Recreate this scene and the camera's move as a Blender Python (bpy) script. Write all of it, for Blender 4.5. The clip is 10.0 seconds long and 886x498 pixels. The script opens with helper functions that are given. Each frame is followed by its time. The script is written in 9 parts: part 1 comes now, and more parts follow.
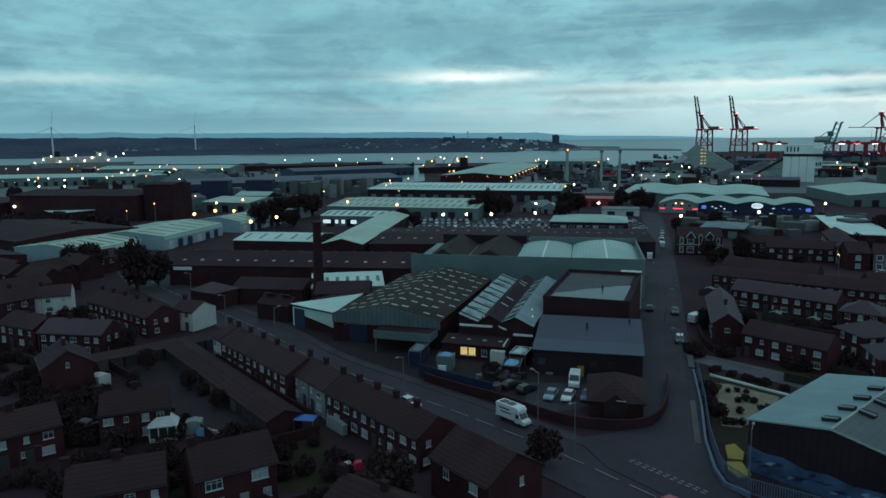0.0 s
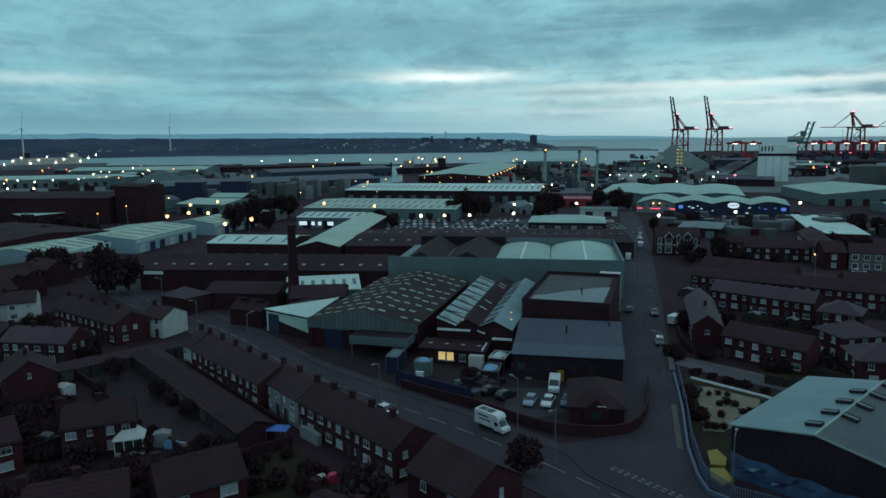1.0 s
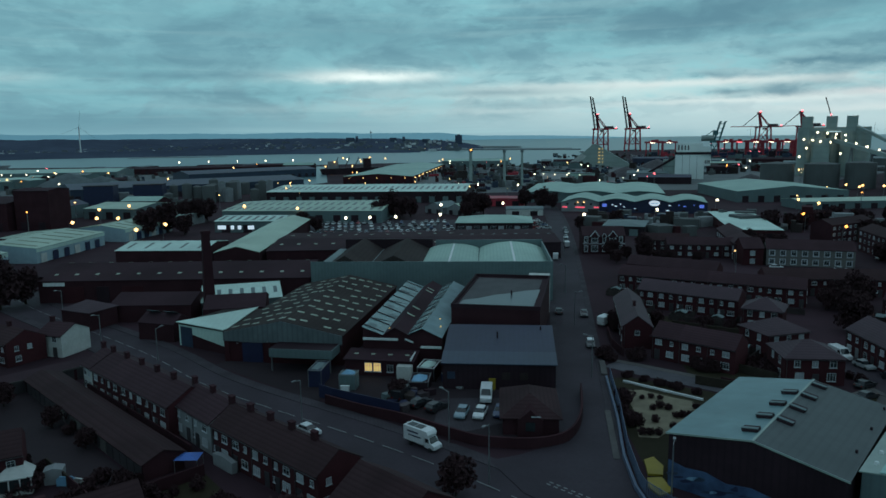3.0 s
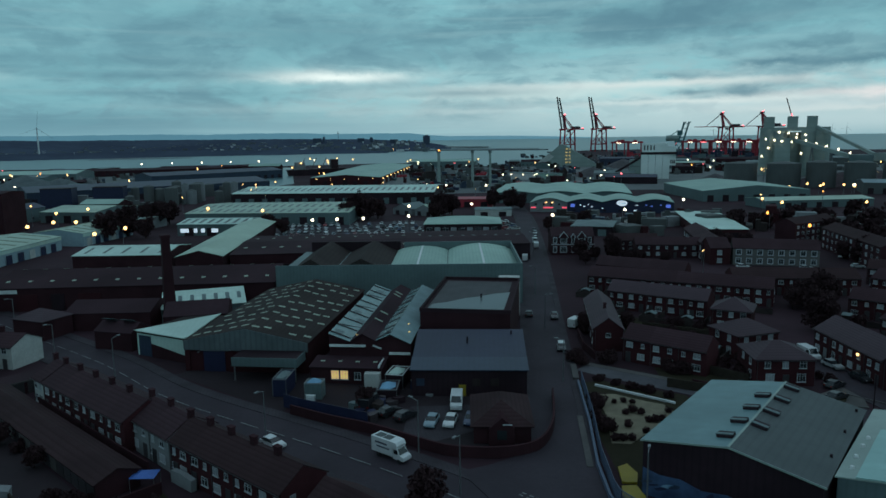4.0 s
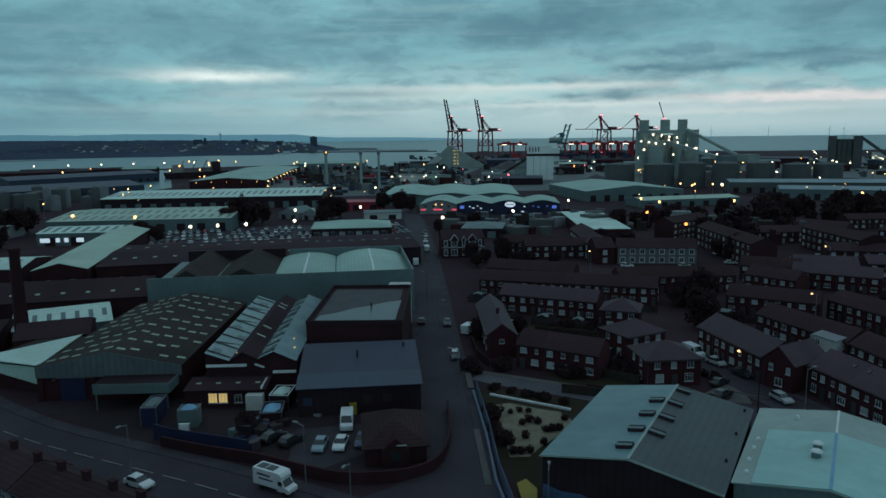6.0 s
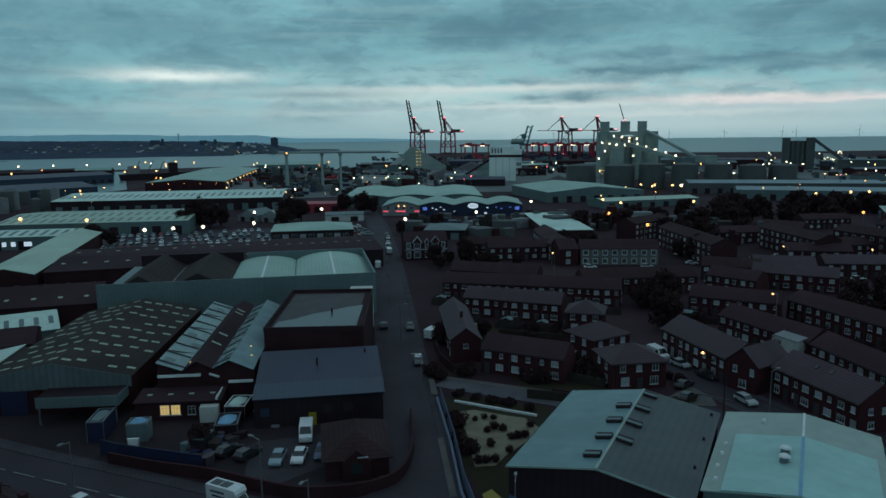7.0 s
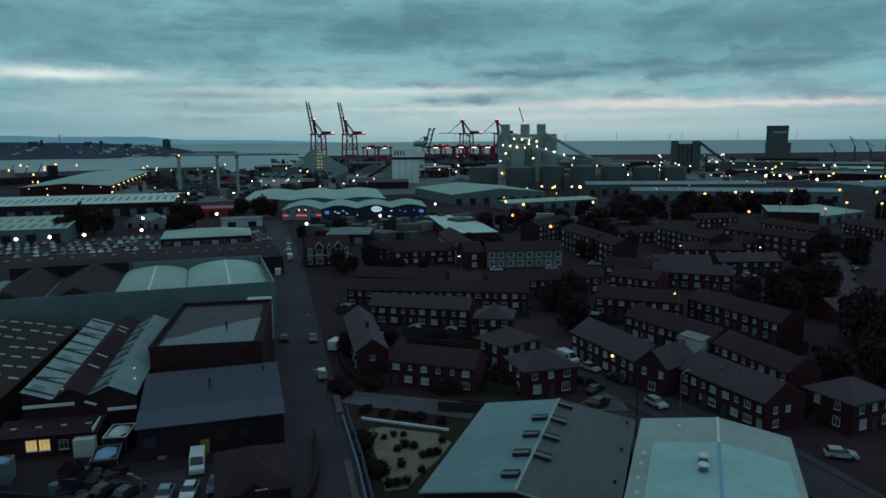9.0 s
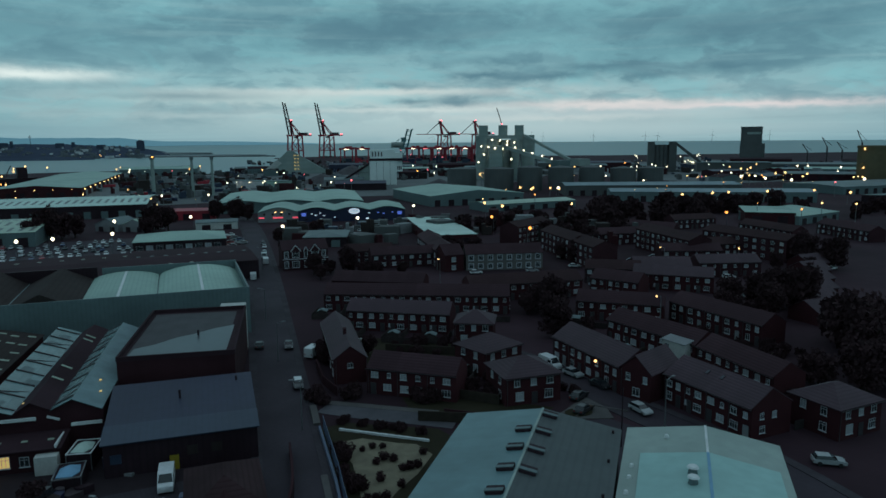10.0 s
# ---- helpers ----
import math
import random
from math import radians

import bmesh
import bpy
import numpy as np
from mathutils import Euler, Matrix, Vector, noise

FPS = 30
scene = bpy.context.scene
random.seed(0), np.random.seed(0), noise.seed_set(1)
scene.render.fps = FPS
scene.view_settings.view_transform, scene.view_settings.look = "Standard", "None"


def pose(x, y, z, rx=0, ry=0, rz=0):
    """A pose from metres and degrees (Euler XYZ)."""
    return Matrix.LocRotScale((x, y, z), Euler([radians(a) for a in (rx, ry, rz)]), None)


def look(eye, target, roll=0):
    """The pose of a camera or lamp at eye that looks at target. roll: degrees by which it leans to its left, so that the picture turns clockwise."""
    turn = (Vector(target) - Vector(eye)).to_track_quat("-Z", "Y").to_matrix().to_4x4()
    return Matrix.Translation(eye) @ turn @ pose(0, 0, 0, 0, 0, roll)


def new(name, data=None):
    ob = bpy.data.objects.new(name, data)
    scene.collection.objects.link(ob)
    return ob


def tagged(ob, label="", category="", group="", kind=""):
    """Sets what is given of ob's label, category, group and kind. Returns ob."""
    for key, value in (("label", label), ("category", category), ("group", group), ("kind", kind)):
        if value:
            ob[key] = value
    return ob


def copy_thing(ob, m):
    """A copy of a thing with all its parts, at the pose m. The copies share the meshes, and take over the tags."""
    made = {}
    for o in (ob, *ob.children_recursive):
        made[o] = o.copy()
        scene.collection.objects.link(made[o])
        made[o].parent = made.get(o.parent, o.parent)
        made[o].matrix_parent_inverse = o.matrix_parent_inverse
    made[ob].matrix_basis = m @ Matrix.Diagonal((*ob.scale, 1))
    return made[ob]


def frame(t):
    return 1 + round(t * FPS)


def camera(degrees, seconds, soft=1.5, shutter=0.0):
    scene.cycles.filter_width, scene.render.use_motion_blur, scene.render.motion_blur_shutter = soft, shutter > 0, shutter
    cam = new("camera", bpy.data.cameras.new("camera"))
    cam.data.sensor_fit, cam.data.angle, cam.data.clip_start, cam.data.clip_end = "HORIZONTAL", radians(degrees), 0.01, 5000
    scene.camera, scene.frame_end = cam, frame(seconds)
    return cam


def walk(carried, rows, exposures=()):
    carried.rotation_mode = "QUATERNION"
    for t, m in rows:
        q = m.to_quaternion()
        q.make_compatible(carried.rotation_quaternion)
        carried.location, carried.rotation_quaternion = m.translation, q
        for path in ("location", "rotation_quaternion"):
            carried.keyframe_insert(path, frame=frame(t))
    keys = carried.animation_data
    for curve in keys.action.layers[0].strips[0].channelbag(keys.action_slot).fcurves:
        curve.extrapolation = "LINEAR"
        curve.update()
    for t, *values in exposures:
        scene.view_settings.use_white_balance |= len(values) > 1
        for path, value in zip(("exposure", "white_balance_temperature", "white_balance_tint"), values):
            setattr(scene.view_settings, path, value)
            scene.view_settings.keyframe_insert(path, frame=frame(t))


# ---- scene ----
cam = camera(64.2, 10.0, soft=1.6, shutter=0.0)
PATH = [
    (0, (0.00, -0.00, 44.50), (0.001, 49.387, 36.694), -0.48),
    (0.5, (0.20, 1.29, 44.59), (0.821, 50.675, 36.784), -0.56),
    (1, (0.40, 2.89, 44.56), (1.897, 52.255, 36.764), -0.58),
    (1.5, (0.61, 4.33, 44.57), (2.880, 53.671, 36.783), -0.65),
    (2, (0.78, 5.96, 44.52), (4.022, 55.243, 36.725), -0.71),
    (2.5, (1.05, 7.59, 44.47), (5.851, 56.745, 36.638), -0.73),
    (3, (1.18, 9.17, 44.51), (7.779, 58.104, 36.653), -0.74),
    (4.5, (2.26, 13.80, 44.61), (12.576, 62.092, 36.759), -0.86),
    (5, (2.76, 15.37, 44.68), (15.479, 63.083, 36.821), -0.81),
    (5.5, (3.16, 16.84, 44.71), (17.983, 63.940, 36.843), -0.75),
    (7, (4.86, 21.14, 44.59), (23.520, 66.874, 36.787), -0.59),
    (7.5, (5.45, 22.51, 44.51), (26.016, 67.413, 36.722), -0.50),
    (8, (5.96, 23.93, 44.48), (28.529, 67.860, 36.714), -0.43),
    (8.5, (6.54, 25.46, 44.39), (30.398, 68.720, 36.650), -0.38),
    (9, (7.29, 27.00, 44.33), (32.049, 69.757, 36.636), -0.40),
    (9.5, (7.98, 28.46, 44.38), (33.384, 70.839, 36.707), -0.38),
    (10, (8.84, 29.99, 44.40), (34.919, 71.966, 36.764), -0.44),
]
walk(cam, [(t, look(eye, target, roll)) for t, eye, target, roll in PATH], [(0, 0.33), (3, 0.14), (6, -0.05), (10, -0.14)])
SKY_STRENGTH, SUN_STRENGTH = 1.78, 0.0

# World, light and sky: dusk under broken cloud over an estuary, the light comes from the sky alone.
world = bpy.data.worlds.new("dusk_sky")
scene.world = world
world.use_nodes = True
wn = world.node_tree.nodes
wl = world.node_tree.links
wn.clear()


def wmath(op, a, b=None, c=None):
    n = wn.new("ShaderNodeMath")
    n.operation = op
    for i, v in enumerate((a, b, c)):
        if v is None:
            continue
        if isinstance(v, (int, float)):
            n.inputs[i].default_value = v
        else:
            wl.new(v, n.inputs[i])
    return n.outputs[0]


def wmix(fac, a, b):
    n = wn.new("ShaderNodeMix")
    n.data_type = "RGBA"
    for sock, v in ((n.inputs[0], fac), (n.inputs[6], a), (n.inputs[7], b)):
        if isinstance(v, tuple):
            sock.default_value = (*v, 1)
        elif isinstance(v, (int, float)):
            sock.default_value = v
        else:
            wl.new(v, sock)
    return n.outputs[2]


SKY_STOPS = ((0.0, (0.094, 0.196, 0.236)), (0.06, (0.096, 0.210, 0.248)), (0.14, (0.104, 0.232, 0.268)), (0.24, (0.112, 0.244, 0.280)), (0.36, (0.112, 0.240, 0.276)), (0.7, (0.158, 0.250, 0.292)), (1.0, (0.204, 0.256, 0.322)))
tc = wn.new("ShaderNodeTexCoord")
sep = wn.new("ShaderNodeSeparateXYZ")
wl.new(tc.outputs["Generated"], sep.inputs[0])
dx, dy, dz = sep.outputs
azim = wmath("MULTIPLY", wmath("ARCTAN2", dx, dy), 57.29578)
elev = wmath("MULTIPLY", wmath("ARCSINE", wmath("MINIMUM", wmath("MAXIMUM", dz, -1.0), 1.0)), 57.29578)


def cloud_noise(wide, tall, detail, rough, dist=0.0, shift=0.0):
    """Soft cloud forms about so many degrees wide and tall."""
    comb = wn.new("ShaderNodeCombineXYZ")
    wl.new(wmath("DIVIDE", azim, wide), comb.inputs[0])
    wl.new(wmath("DIVIDE", wmath("POWER", wmath("MAXIMUM", elev, 0.01), 0.8), tall), comb.inputs[1])
    comb.inputs[2].default_value = shift
    n = wn.new("ShaderNodeTexNoise")
    n.inputs["Scale"].default_value = 1.0
    n.inputs["Detail"].default_value = detail
    n.inputs["Roughness"].default_value = rough
    n.inputs["Distortion"].default_value = dist
    wl.new(comb.outputs[0], n.inputs["Vector"])
    return n.outputs["Fac"]


def smooth(v, lo, hi):
    n = wn.new("ShaderNodeMapRange")
    n.interpolation_type = "SMOOTHSTEP"
    n.inputs[1].default_value, n.inputs[2].default_value = lo, hi
    wl.new(v, n.inputs[0])
    return n.outputs[0]


broad = cloud_noise(15.0, 2.2, 4, 0.50, 0.5, 3.1)
ragged = cloud_noise(4.0, 0.95, 6, 0.55, 0.3, 7.7)
streak = cloud_noise(16.0, 0.42, 5, 0.5, 0.3, 1.3)
billow = cloud_noise(6.0, 1.35, 6, 0.55, 0.4, 11.3)
fine = cloud_noise(2.6, 0.50, 4, 0.55, 0.5, 5.5)
puff = cloud_noise(1.7, 0.55, 6, 0.60, 0.4, 2.2)
warp = wmath("MULTIPLY", wmath("SUBTRACT", wmath("ADD", wmath("MULTIPLY", ragged, 0.55), wmath("MULTIPLY", puff, 0.45)), 0.5), 2.4)
ramp = wn.new("ShaderNodeValToRGB")
wl.new(wmath("DIVIDE", elev, 30.0), ramp.inputs[0])
for e in SKY_STOPS[2:]:
    ramp.color_ramp.elements.new(0.5)
for e, (p, c) in zip(ramp.color_ramp.elements, SKY_STOPS):
    e.position, e.color = p, (*c, 1)
sky_col = ramp.outputs[0]


def opening(az, el, w, h, amount, ragged_by=0.9):
    """How much of a break in the cloud, centred at an azimuth and height in degrees, shows."""
    a = wmath("DIVIDE", wmath("SUBTRACT", wmath("ADD", azim, wmath("MULTIPLY", warp, 3.0)), az), w)
    b = wmath("DIVIDE", wmath("SUBTRACT", wmath("ADD", elev, wmath("MULTIPLY", warp, ragged_by)), el), h)
    r = wmath("ADD", wmath("MULTIPLY", a, a), wmath("MULTIPLY", b, b))
    return wmath("MULTIPLY", wmath("EXPONENT", wmath("MULTIPLY", r, -1.0)), amount)


# the bright quarter of the sky, where the sun has set
sky_col = wmix(opening(32.0, 2.3, 34.0, 2.9, 0.88, 0.3), sky_col, (0.272, 0.365, 0.372))
low = smooth(elev, 0.4, 3.0)
sky_col = wmix(wmath("MULTIPLY", wmath("MULTIPLY", smooth(broad, 0.47, 0.70), low), 0.60), sky_col, (0.058, 0.132, 0.168))
sky_col = wmix(wmath("MULTIPLY", wmath("MULTIPLY", smooth(ragged, 0.50, 0.75), low), 0.18), sky_col, (0.062, 0.142, 0.176))
sky_col = wmix(wmath("MULTIPLY", wmath("MULTIPLY", smooth(wmath("SUBTRACT", 1.0, broad), 0.50, 0.72), low), 0.40), sky_col, (0.150, 0.318, 0.345))
sky_col = wmix(wmath("MULTIPLY", wmath("MULTIPLY", smooth(billow, 0.51, 0.61), low), 0.50), sky_col, (0.140, 0.318, 0.348))
sky_col = wmix(wmath("MULTIPLY", wmath("MULTIPLY", smooth(wmath("SUBTRACT", 1.0, billow), 0.51, 0.60), low), 0.42), sky_col, (0.068, 0.150, 0.188))
sky_col = wmix(wmath("MULTIPLY", wmath("MULTIPLY", smooth(fine, 0.49, 0.64), low), 0.20), sky_col, (0.160, 0.320, 0.345))
sky_col = wmix(wmath("MULTIPLY", wmath("MULTIPLY", smooth(wmath("SUBTRACT", 1.0, fine), 0.50, 0.64), low), 0.20), sky_col, (0.068, 0.152, 0.188))
sky_col = wmix(wmath("MULTIPLY", smooth(streak, 0.50, 0.68), 0.24), sky_col, (0.205, 0.335, 0.352))
for spec, tint in (
    ((1.4, 4.75, 8.5, 0.8, 0.28, 0.6), (0.25, 0.38, 0.39)),
    ((1.8, 4.72, 5.2, 0.40, 1.0, 0.4), (0.52, 0.59, 0.565)),
    ((-28.0, 4.25, 6.0, 0.42, 0.75, 0.5), (0.30, 0.42, 0.425)),
    ((16.0, 3.3, 11.0, 0.5, 0.7, 0.7), (0.38, 0.47, 0.455)),
    ((27.0, 3.75, 12.0, 0.28, 0.65, 0.4), (0.42, 0.46, 0.445)),
    ((44.0, 0.9, 19.0, 0.8, 0.5, 0.3), (0.30, 0.375, 0.385)),
    ((45.0, 2.62, 9.0, 0.34, 0.85, 0.6), (0.48, 0.455, 0.445)),
    ((55.0, 2.35, 9.5, 0.22, 0.85, 0.5), (0.50, 0.445, 0.44)),
    ((40.7, 1.65, 9.0, 0.25, 0.5, 0.5), (0.40, 0.43, 0.42)),
    ((30.0, 2.36, 9.0, 0.22, 0.6, 0.4), (0.44, 0.49, 0.47)),
    ((11.7, 2.0, 6.0, 0.25, 0.4, 0.4), (0.31, 0.40, 0.40)),
    ((42.0, 2.0, 22.0, 0.45, 0.5, 0.5), (0.33, 0.40, 0.41)),
    ((2.0, 2.3, 9.0, 0.4, 0.4, 0.5), (0.26, 0.35, 0.355)),
):
    sky_col = wmix(opening(*spec), sky_col, tint)
for spec in ((-11.6, 4.75, 8.5, 0.30, 0.5, 0.35), (-12.9, 3.45, 7.0, 0.22, 0.4, 0.3), (12.3, 3.35, 6.0, 0.30, 0.55, 0.35), (-20.0, 1.3, 18.0, 0.8, 0.4, 0.3), (1.0, 7.7, 8.5, 1.5, 0.45, 1.2), (32.6, 2.95, 1.9, 0.34, 0.7, 0.6), (29.3, 3.0, 1.2, 0.22, 0.65, 0.4), (37.5, 5.0, 4.5, 0.45, 0.6, 0.8), (45.0, 5.4, 3.5, 0.6, 0.6, 1.0), (29.0, 8.6, 13.0, 1.6, 0.75, 1.6), (54.0, 8.0, 11.0, 1.8, 0.75, 1.6), (40.0, 4.75, 2.6, 0.28, 0.8, 0.7), (34.5, 4.95, 2.2, 0.25, 0.8, 0.6), (48.0, 4.85, 3.0, 0.28, 0.75, 0.7), (53.5, 5.3, 2.4, 0.22, 0.7, 0.6), (43.5, 5.5, 3.0, 0.35, 0.6, 0.8), (36.5, 6.1, 5.0, 0.3, 0.5, 0.8), (28.6, 4.4, 1.6, 0.22, 0.5, 0.5), (-14.0, 5.6, 9.0, 0.5, 0.45, 0.7), (-6.0, 8.4, 11.0, 1.4, 0.28, 1.2), (10.0, 6.2, 8.0, 0.5, 0.3, 0.8)):
    sky_col = wmix(opening(*spec), sky_col, (0.055, 0.125, 0.162))
west = wmath("SUBTRACT", 1.0, smooth(azim, -22.0, 18.0))
sky_col = wmix(wmath("MULTIPLY", wmath("MULTIPLY", west, smooth(elev, 0.2, 1.5)), 0.22), sky_col, (0.050, 0.120, 0.155))
bg = wn.new("ShaderNodeBackground")
wl.new(sky_col, bg.inputs[0])
bg.inputs[1].default_value = SKY_STRENGTH
wo = wn.new("ShaderNodeOutputWorld")
wl.new(bg.outputs[0], wo.inputs[0])

sun = new("sun", bpy.data.lights.new("sun", "SUN"))
sun.data.energy, sun.data.angle, sun.data.color = SUN_STRENGTH, radians(40), (0.80, 0.95, 1.0)
sun.matrix_world = look((0, 0, 60), (-25, -60, 30))

# ---- materials ----
def surface(name, col, col2=None, rough=0.8, metal=0.0, grain=2.0, stain=0.12, bump=0.15, lines=None, vary=0.0, spec=0.35, coords="Object"):
    """A weathered surface: two scales of variation, grain relief and, with lines=(axis, metres, depth, darkening), courses or ribs."""
    m = bpy.data.materials.new(name)
    m.use_nodes = True
    n, l = m.node_tree.nodes, m.node_tree.links
    b = n["Principled BSDF"]
    b.inputs["Roughness"].default_value, b.inputs["Metallic"].default_value = rough, metal
    b.inputs["Specular IOR Level"].default_value = spec
    tex = n.new("ShaderNodeTexCoord")
    big, small = n.new("ShaderNodeTexNoise"), n.new("ShaderNodeTexNoise")
    for k, s, d in ((big, stain, 5), (small, grain, 4)):
        k.inputs["Scale"].default_value, k.inputs["Detail"].default_value = s, d
        l.new(tex.outputs[coords], k.inputs["Vector"])
    col2 = col2 or tuple(c * 0.62 for c in col)

    def mix(fac, a, c, kind="MIX"):
        x = n.new("ShaderNodeMix")
        x.data_type, x.blend_type = "RGBA", kind
        for sock, v in ((x.inputs[0], fac), (x.inputs[6], a), (x.inputs[7], c)):
            if isinstance(v, tuple):
                sock.default_value = (*v, 1)
            elif isinstance(v, (int, float)):
                sock.default_value = v
            else:
                l.new(v, sock)
        return x.outputs[2]

    def remap(v, lo, hi, a=0.0, c=1.0):
        x = n.new("ShaderNodeMapRange")
        x.inputs[1].default_value, x.inputs[2].default_value, x.inputs[3].default_value, x.inputs[4].default_value = lo, hi, a, c
        l.new(v, x.inputs[0])
        return x.outputs[0]

    c = mix(remap(big.outputs["Fac"], 0.35, 0.68), col, col2)
    c = mix(remap(small.outputs["Fac"], 0.3, 0.7, 0.0, 0.35), c, tuple(v * 0.55 for v in col))
    height = small.outputs["Fac"]
    if lines:
        axis, period, depth, darken = lines
        w = n.new("ShaderNodeTexWave")
        w.wave_type, w.bands_direction, w.wave_profile = "BANDS", axis, "SIN"
        w.inputs["Scale"].default_value = 0.314159 / period
        w.inputs["Distortion"].default_value, w.inputs["Detail"].default_value = 0.25, 1
        l.new(tex.outputs[coords], w.inputs["Vector"])
        c = mix(remap(w.outputs["Fac"], 0.0, 0.45, darken, 0.0), c, tuple(v * 0.45 for v in col))
        add = n.new("ShaderNodeMath")
        add.operation = "MULTIPLY_ADD"
        add.inputs[1].default_value = depth
        l.new(w.outputs["Fac"], add.inputs[0])
        l.new(small.outputs["Fac"], add.inputs[2])
        height = add.outputs[0]
    if vary:
        info = n.new("ShaderNodeObjectInfo")
        c = mix(remap(info.outputs["Random"], 0, 1, 0.0, vary), c, tuple(min(1.0, v * 0.45) for v in col))
    l.new(c, b.inputs["Base Color"])
    if bump:
        bp = n.new("ShaderNodeBump")
        bp.inputs["Strength"].default_value, bp.inputs["Distance"].default_value = bump, 0.05
        l.new(height, bp.inputs["Height"])
        l.new(bp.outputs[0], b.inputs["Normal"])
    return m


def plain(name, col, rough=0.6, metal=0.0, vary=0.0):
    return surface(name, col, tuple(v * 0.8 for v in col), rough, metal, grain=6.0, stain=0.6, bump=0.05, vary=vary)


def glow(name, col, strength):
    m = bpy.data.materials.new(name)
    m.use_nodes = True
    b = m.node_tree.nodes["Principled BSDF"]
    b.inputs["Base Color"].default_value = (*col, 1)
    b.inputs["Emission Color"].default_value = (*col, 1)
    b.inputs["Emission Strength"].default_value = strength
    m.cycles.emission_sampling = "NONE"
    return m


ASPHALT = surface("asphalt", (0.05246, 0.04133, 0.05199), (0.03462, 0.02728, 0.03431), 0.75, grain=1.5, stain=0.09, bump=0.1, spec=0.12)
ASPHALT_DARK = surface("patched_asphalt", (0.03575, 0.02552, 0.03046), (0.02218, 0.01583, 0.01889), 0.85, grain=0.8, stain=0.05, bump=0.1, spec=0.12)
PAVING = surface("paving", (0.06237, 0.05304, 0.0624), (0.03867, 0.03288, 0.03869), 0.85, grain=1.2, stain=0.2, lines=("X", 0.6, 0.4, 0.25), spec=0.12)
CONCRETE = surface("concrete", (0.095, 0.088, 0.086), (0.0589, 0.05456, 0.05332), 0.85, grain=1.2, stain=0.15)
EARTH = surface("town_ground", (0.04939, 0.02623, 0.03466), (0.02469, 0.01311, 0.01733), 0.95, grain=0.25, stain=0.025, bump=0.0, spec=0.12)
GRASS = surface("grass", (0.03438, 0.02967, 0.01725), (0.02132, 0.0184, 0.01069), 0.95, grain=1.0, stain=0.12, bump=0.2, spec=0.12)
SAND = surface("pale_gravel", (0.21, 0.182, 0.126), (0.14, 0.119, 0.084), 0.95, grain=3.0, stain=0.5)
PAINT_LINE = surface("worn_road_paint", (0.26, 0.27, 0.27), (0.11, 0.115, 0.12), 0.7, grain=3.0, stain=1.2)
DOCK_CONCRETE = surface("dock_concrete", (0.125, 0.138, 0.140), (0.075, 0.084, 0.088), 0.7, grain=0.1, stain=0.02, bump=0.0, spec=0.2)
BRICK = surface("red_brick", (0.0699, 0.02128, 0.02602), (0.04334, 0.01321, 0.01611), 0.9, grain=3.0, stain=0.25, lines=("Z", 0.3, 0.4, 0.3), vary=0.5, spec=0.12)
BRICK_DARK = surface("sooty_brick", (0.05718, 0.02216, 0.0277), (0.03545, 0.01374, 0.01718), 0.92, grain=3.0, stain=0.2, lines=("Z", 0.3, 0.4, 0.3), vary=0.4, spec=0.12)
RENDER_WHITE = surface("white_render", (0.528, 0.5376, 0.5152), (0.396, 0.4032, 0.3864), 0.85, grain=2.0, stain=0.4, vary=0.25)
RENDER_PALE = surface("pale_blue_grey_render", (0.15, 0.1395, 0.1342), (0.1125, 0.1054, 0.1014), 0.85, grain=2.0, stain=0.3)
RENDER_GREY = surface("grey_render", (0.24, 0.252, 0.264), (0.18, 0.186, 0.192), 0.85, grain=2.0, stain=0.3, vary=0.2)
TILE = surface("roof_tiles", (0.06117, 0.03086, 0.038), (0.03793, 0.01913, 0.02356), 0.82, grain=2.2, stain=0.2, bump=0.35, lines=("Z", 0.34, 1.0, 0.55), vary=0.45, spec=0.12)
TILE_BROWN = surface("brown_roof_tiles", (0.05272, 0.02702, 0.03018), (0.03269, 0.01675, 0.01871), 0.85, grain=2.2, stain=0.2, bump=0.35, lines=("Z", 0.34, 1.0, 0.55), vary=0.4, spec=0.12)
SLATE = surface("slate", (0.07106, 0.03946, 0.05238), (0.04404, 0.02446, 0.03247), 0.75, grain=2.2, stain=0.2, bump=0.3, lines=("Z", 0.3, 1.0, 0.5), vary=0.4)
METAL_WHITE = surface("white_roof_sheet", (0.5519, 0.7178, 0.6405), (0.4277, 0.5583, 0.502), 0.55, grain=0.8, stain=0.06, bump=0.2, lines=("X", 1.0, 0.6, 0.10), vary=0.2)
METAL_CREAM = surface("cream_roof_sheet", (0.4477, 0.5698, 0.4623), (0.3325, 0.4253, 0.3468), 0.6, grain=0.8, stain=0.06, bump=0.2, lines=("X", 1.0, 1.2, 0.25), vary=0.25)
METAL_GREEN = surface("pale_green_roof_sheet", (0.352, 0.5071, 0.4333), (0.2605, 0.378, 0.332), 0.6, grain=0.7, stain=0.05, bump=0.2, lines=("X", 1.0, 1.2, 0.25), vary=0.25)
METAL_GREY = surface("grey_cladding", (0.1294, 0.1798, 0.1853), (0.09711, 0.1348, 0.139), 0.55, grain=0.8, stain=0.08, bump=0.2, lines=("X", 0.9, 1.2, 0.2), vary=0.2)
METAL_PALE_BLUE = surface("pale_blue_roof_sheet", (0.19, 0.262, 0.29), (0.145, 0.20, 0.222), 0.55, grain=0.8, stain=0.08, bump=0.2, lines=("X", 0.9, 1.2, 0.2), vary=0.15)
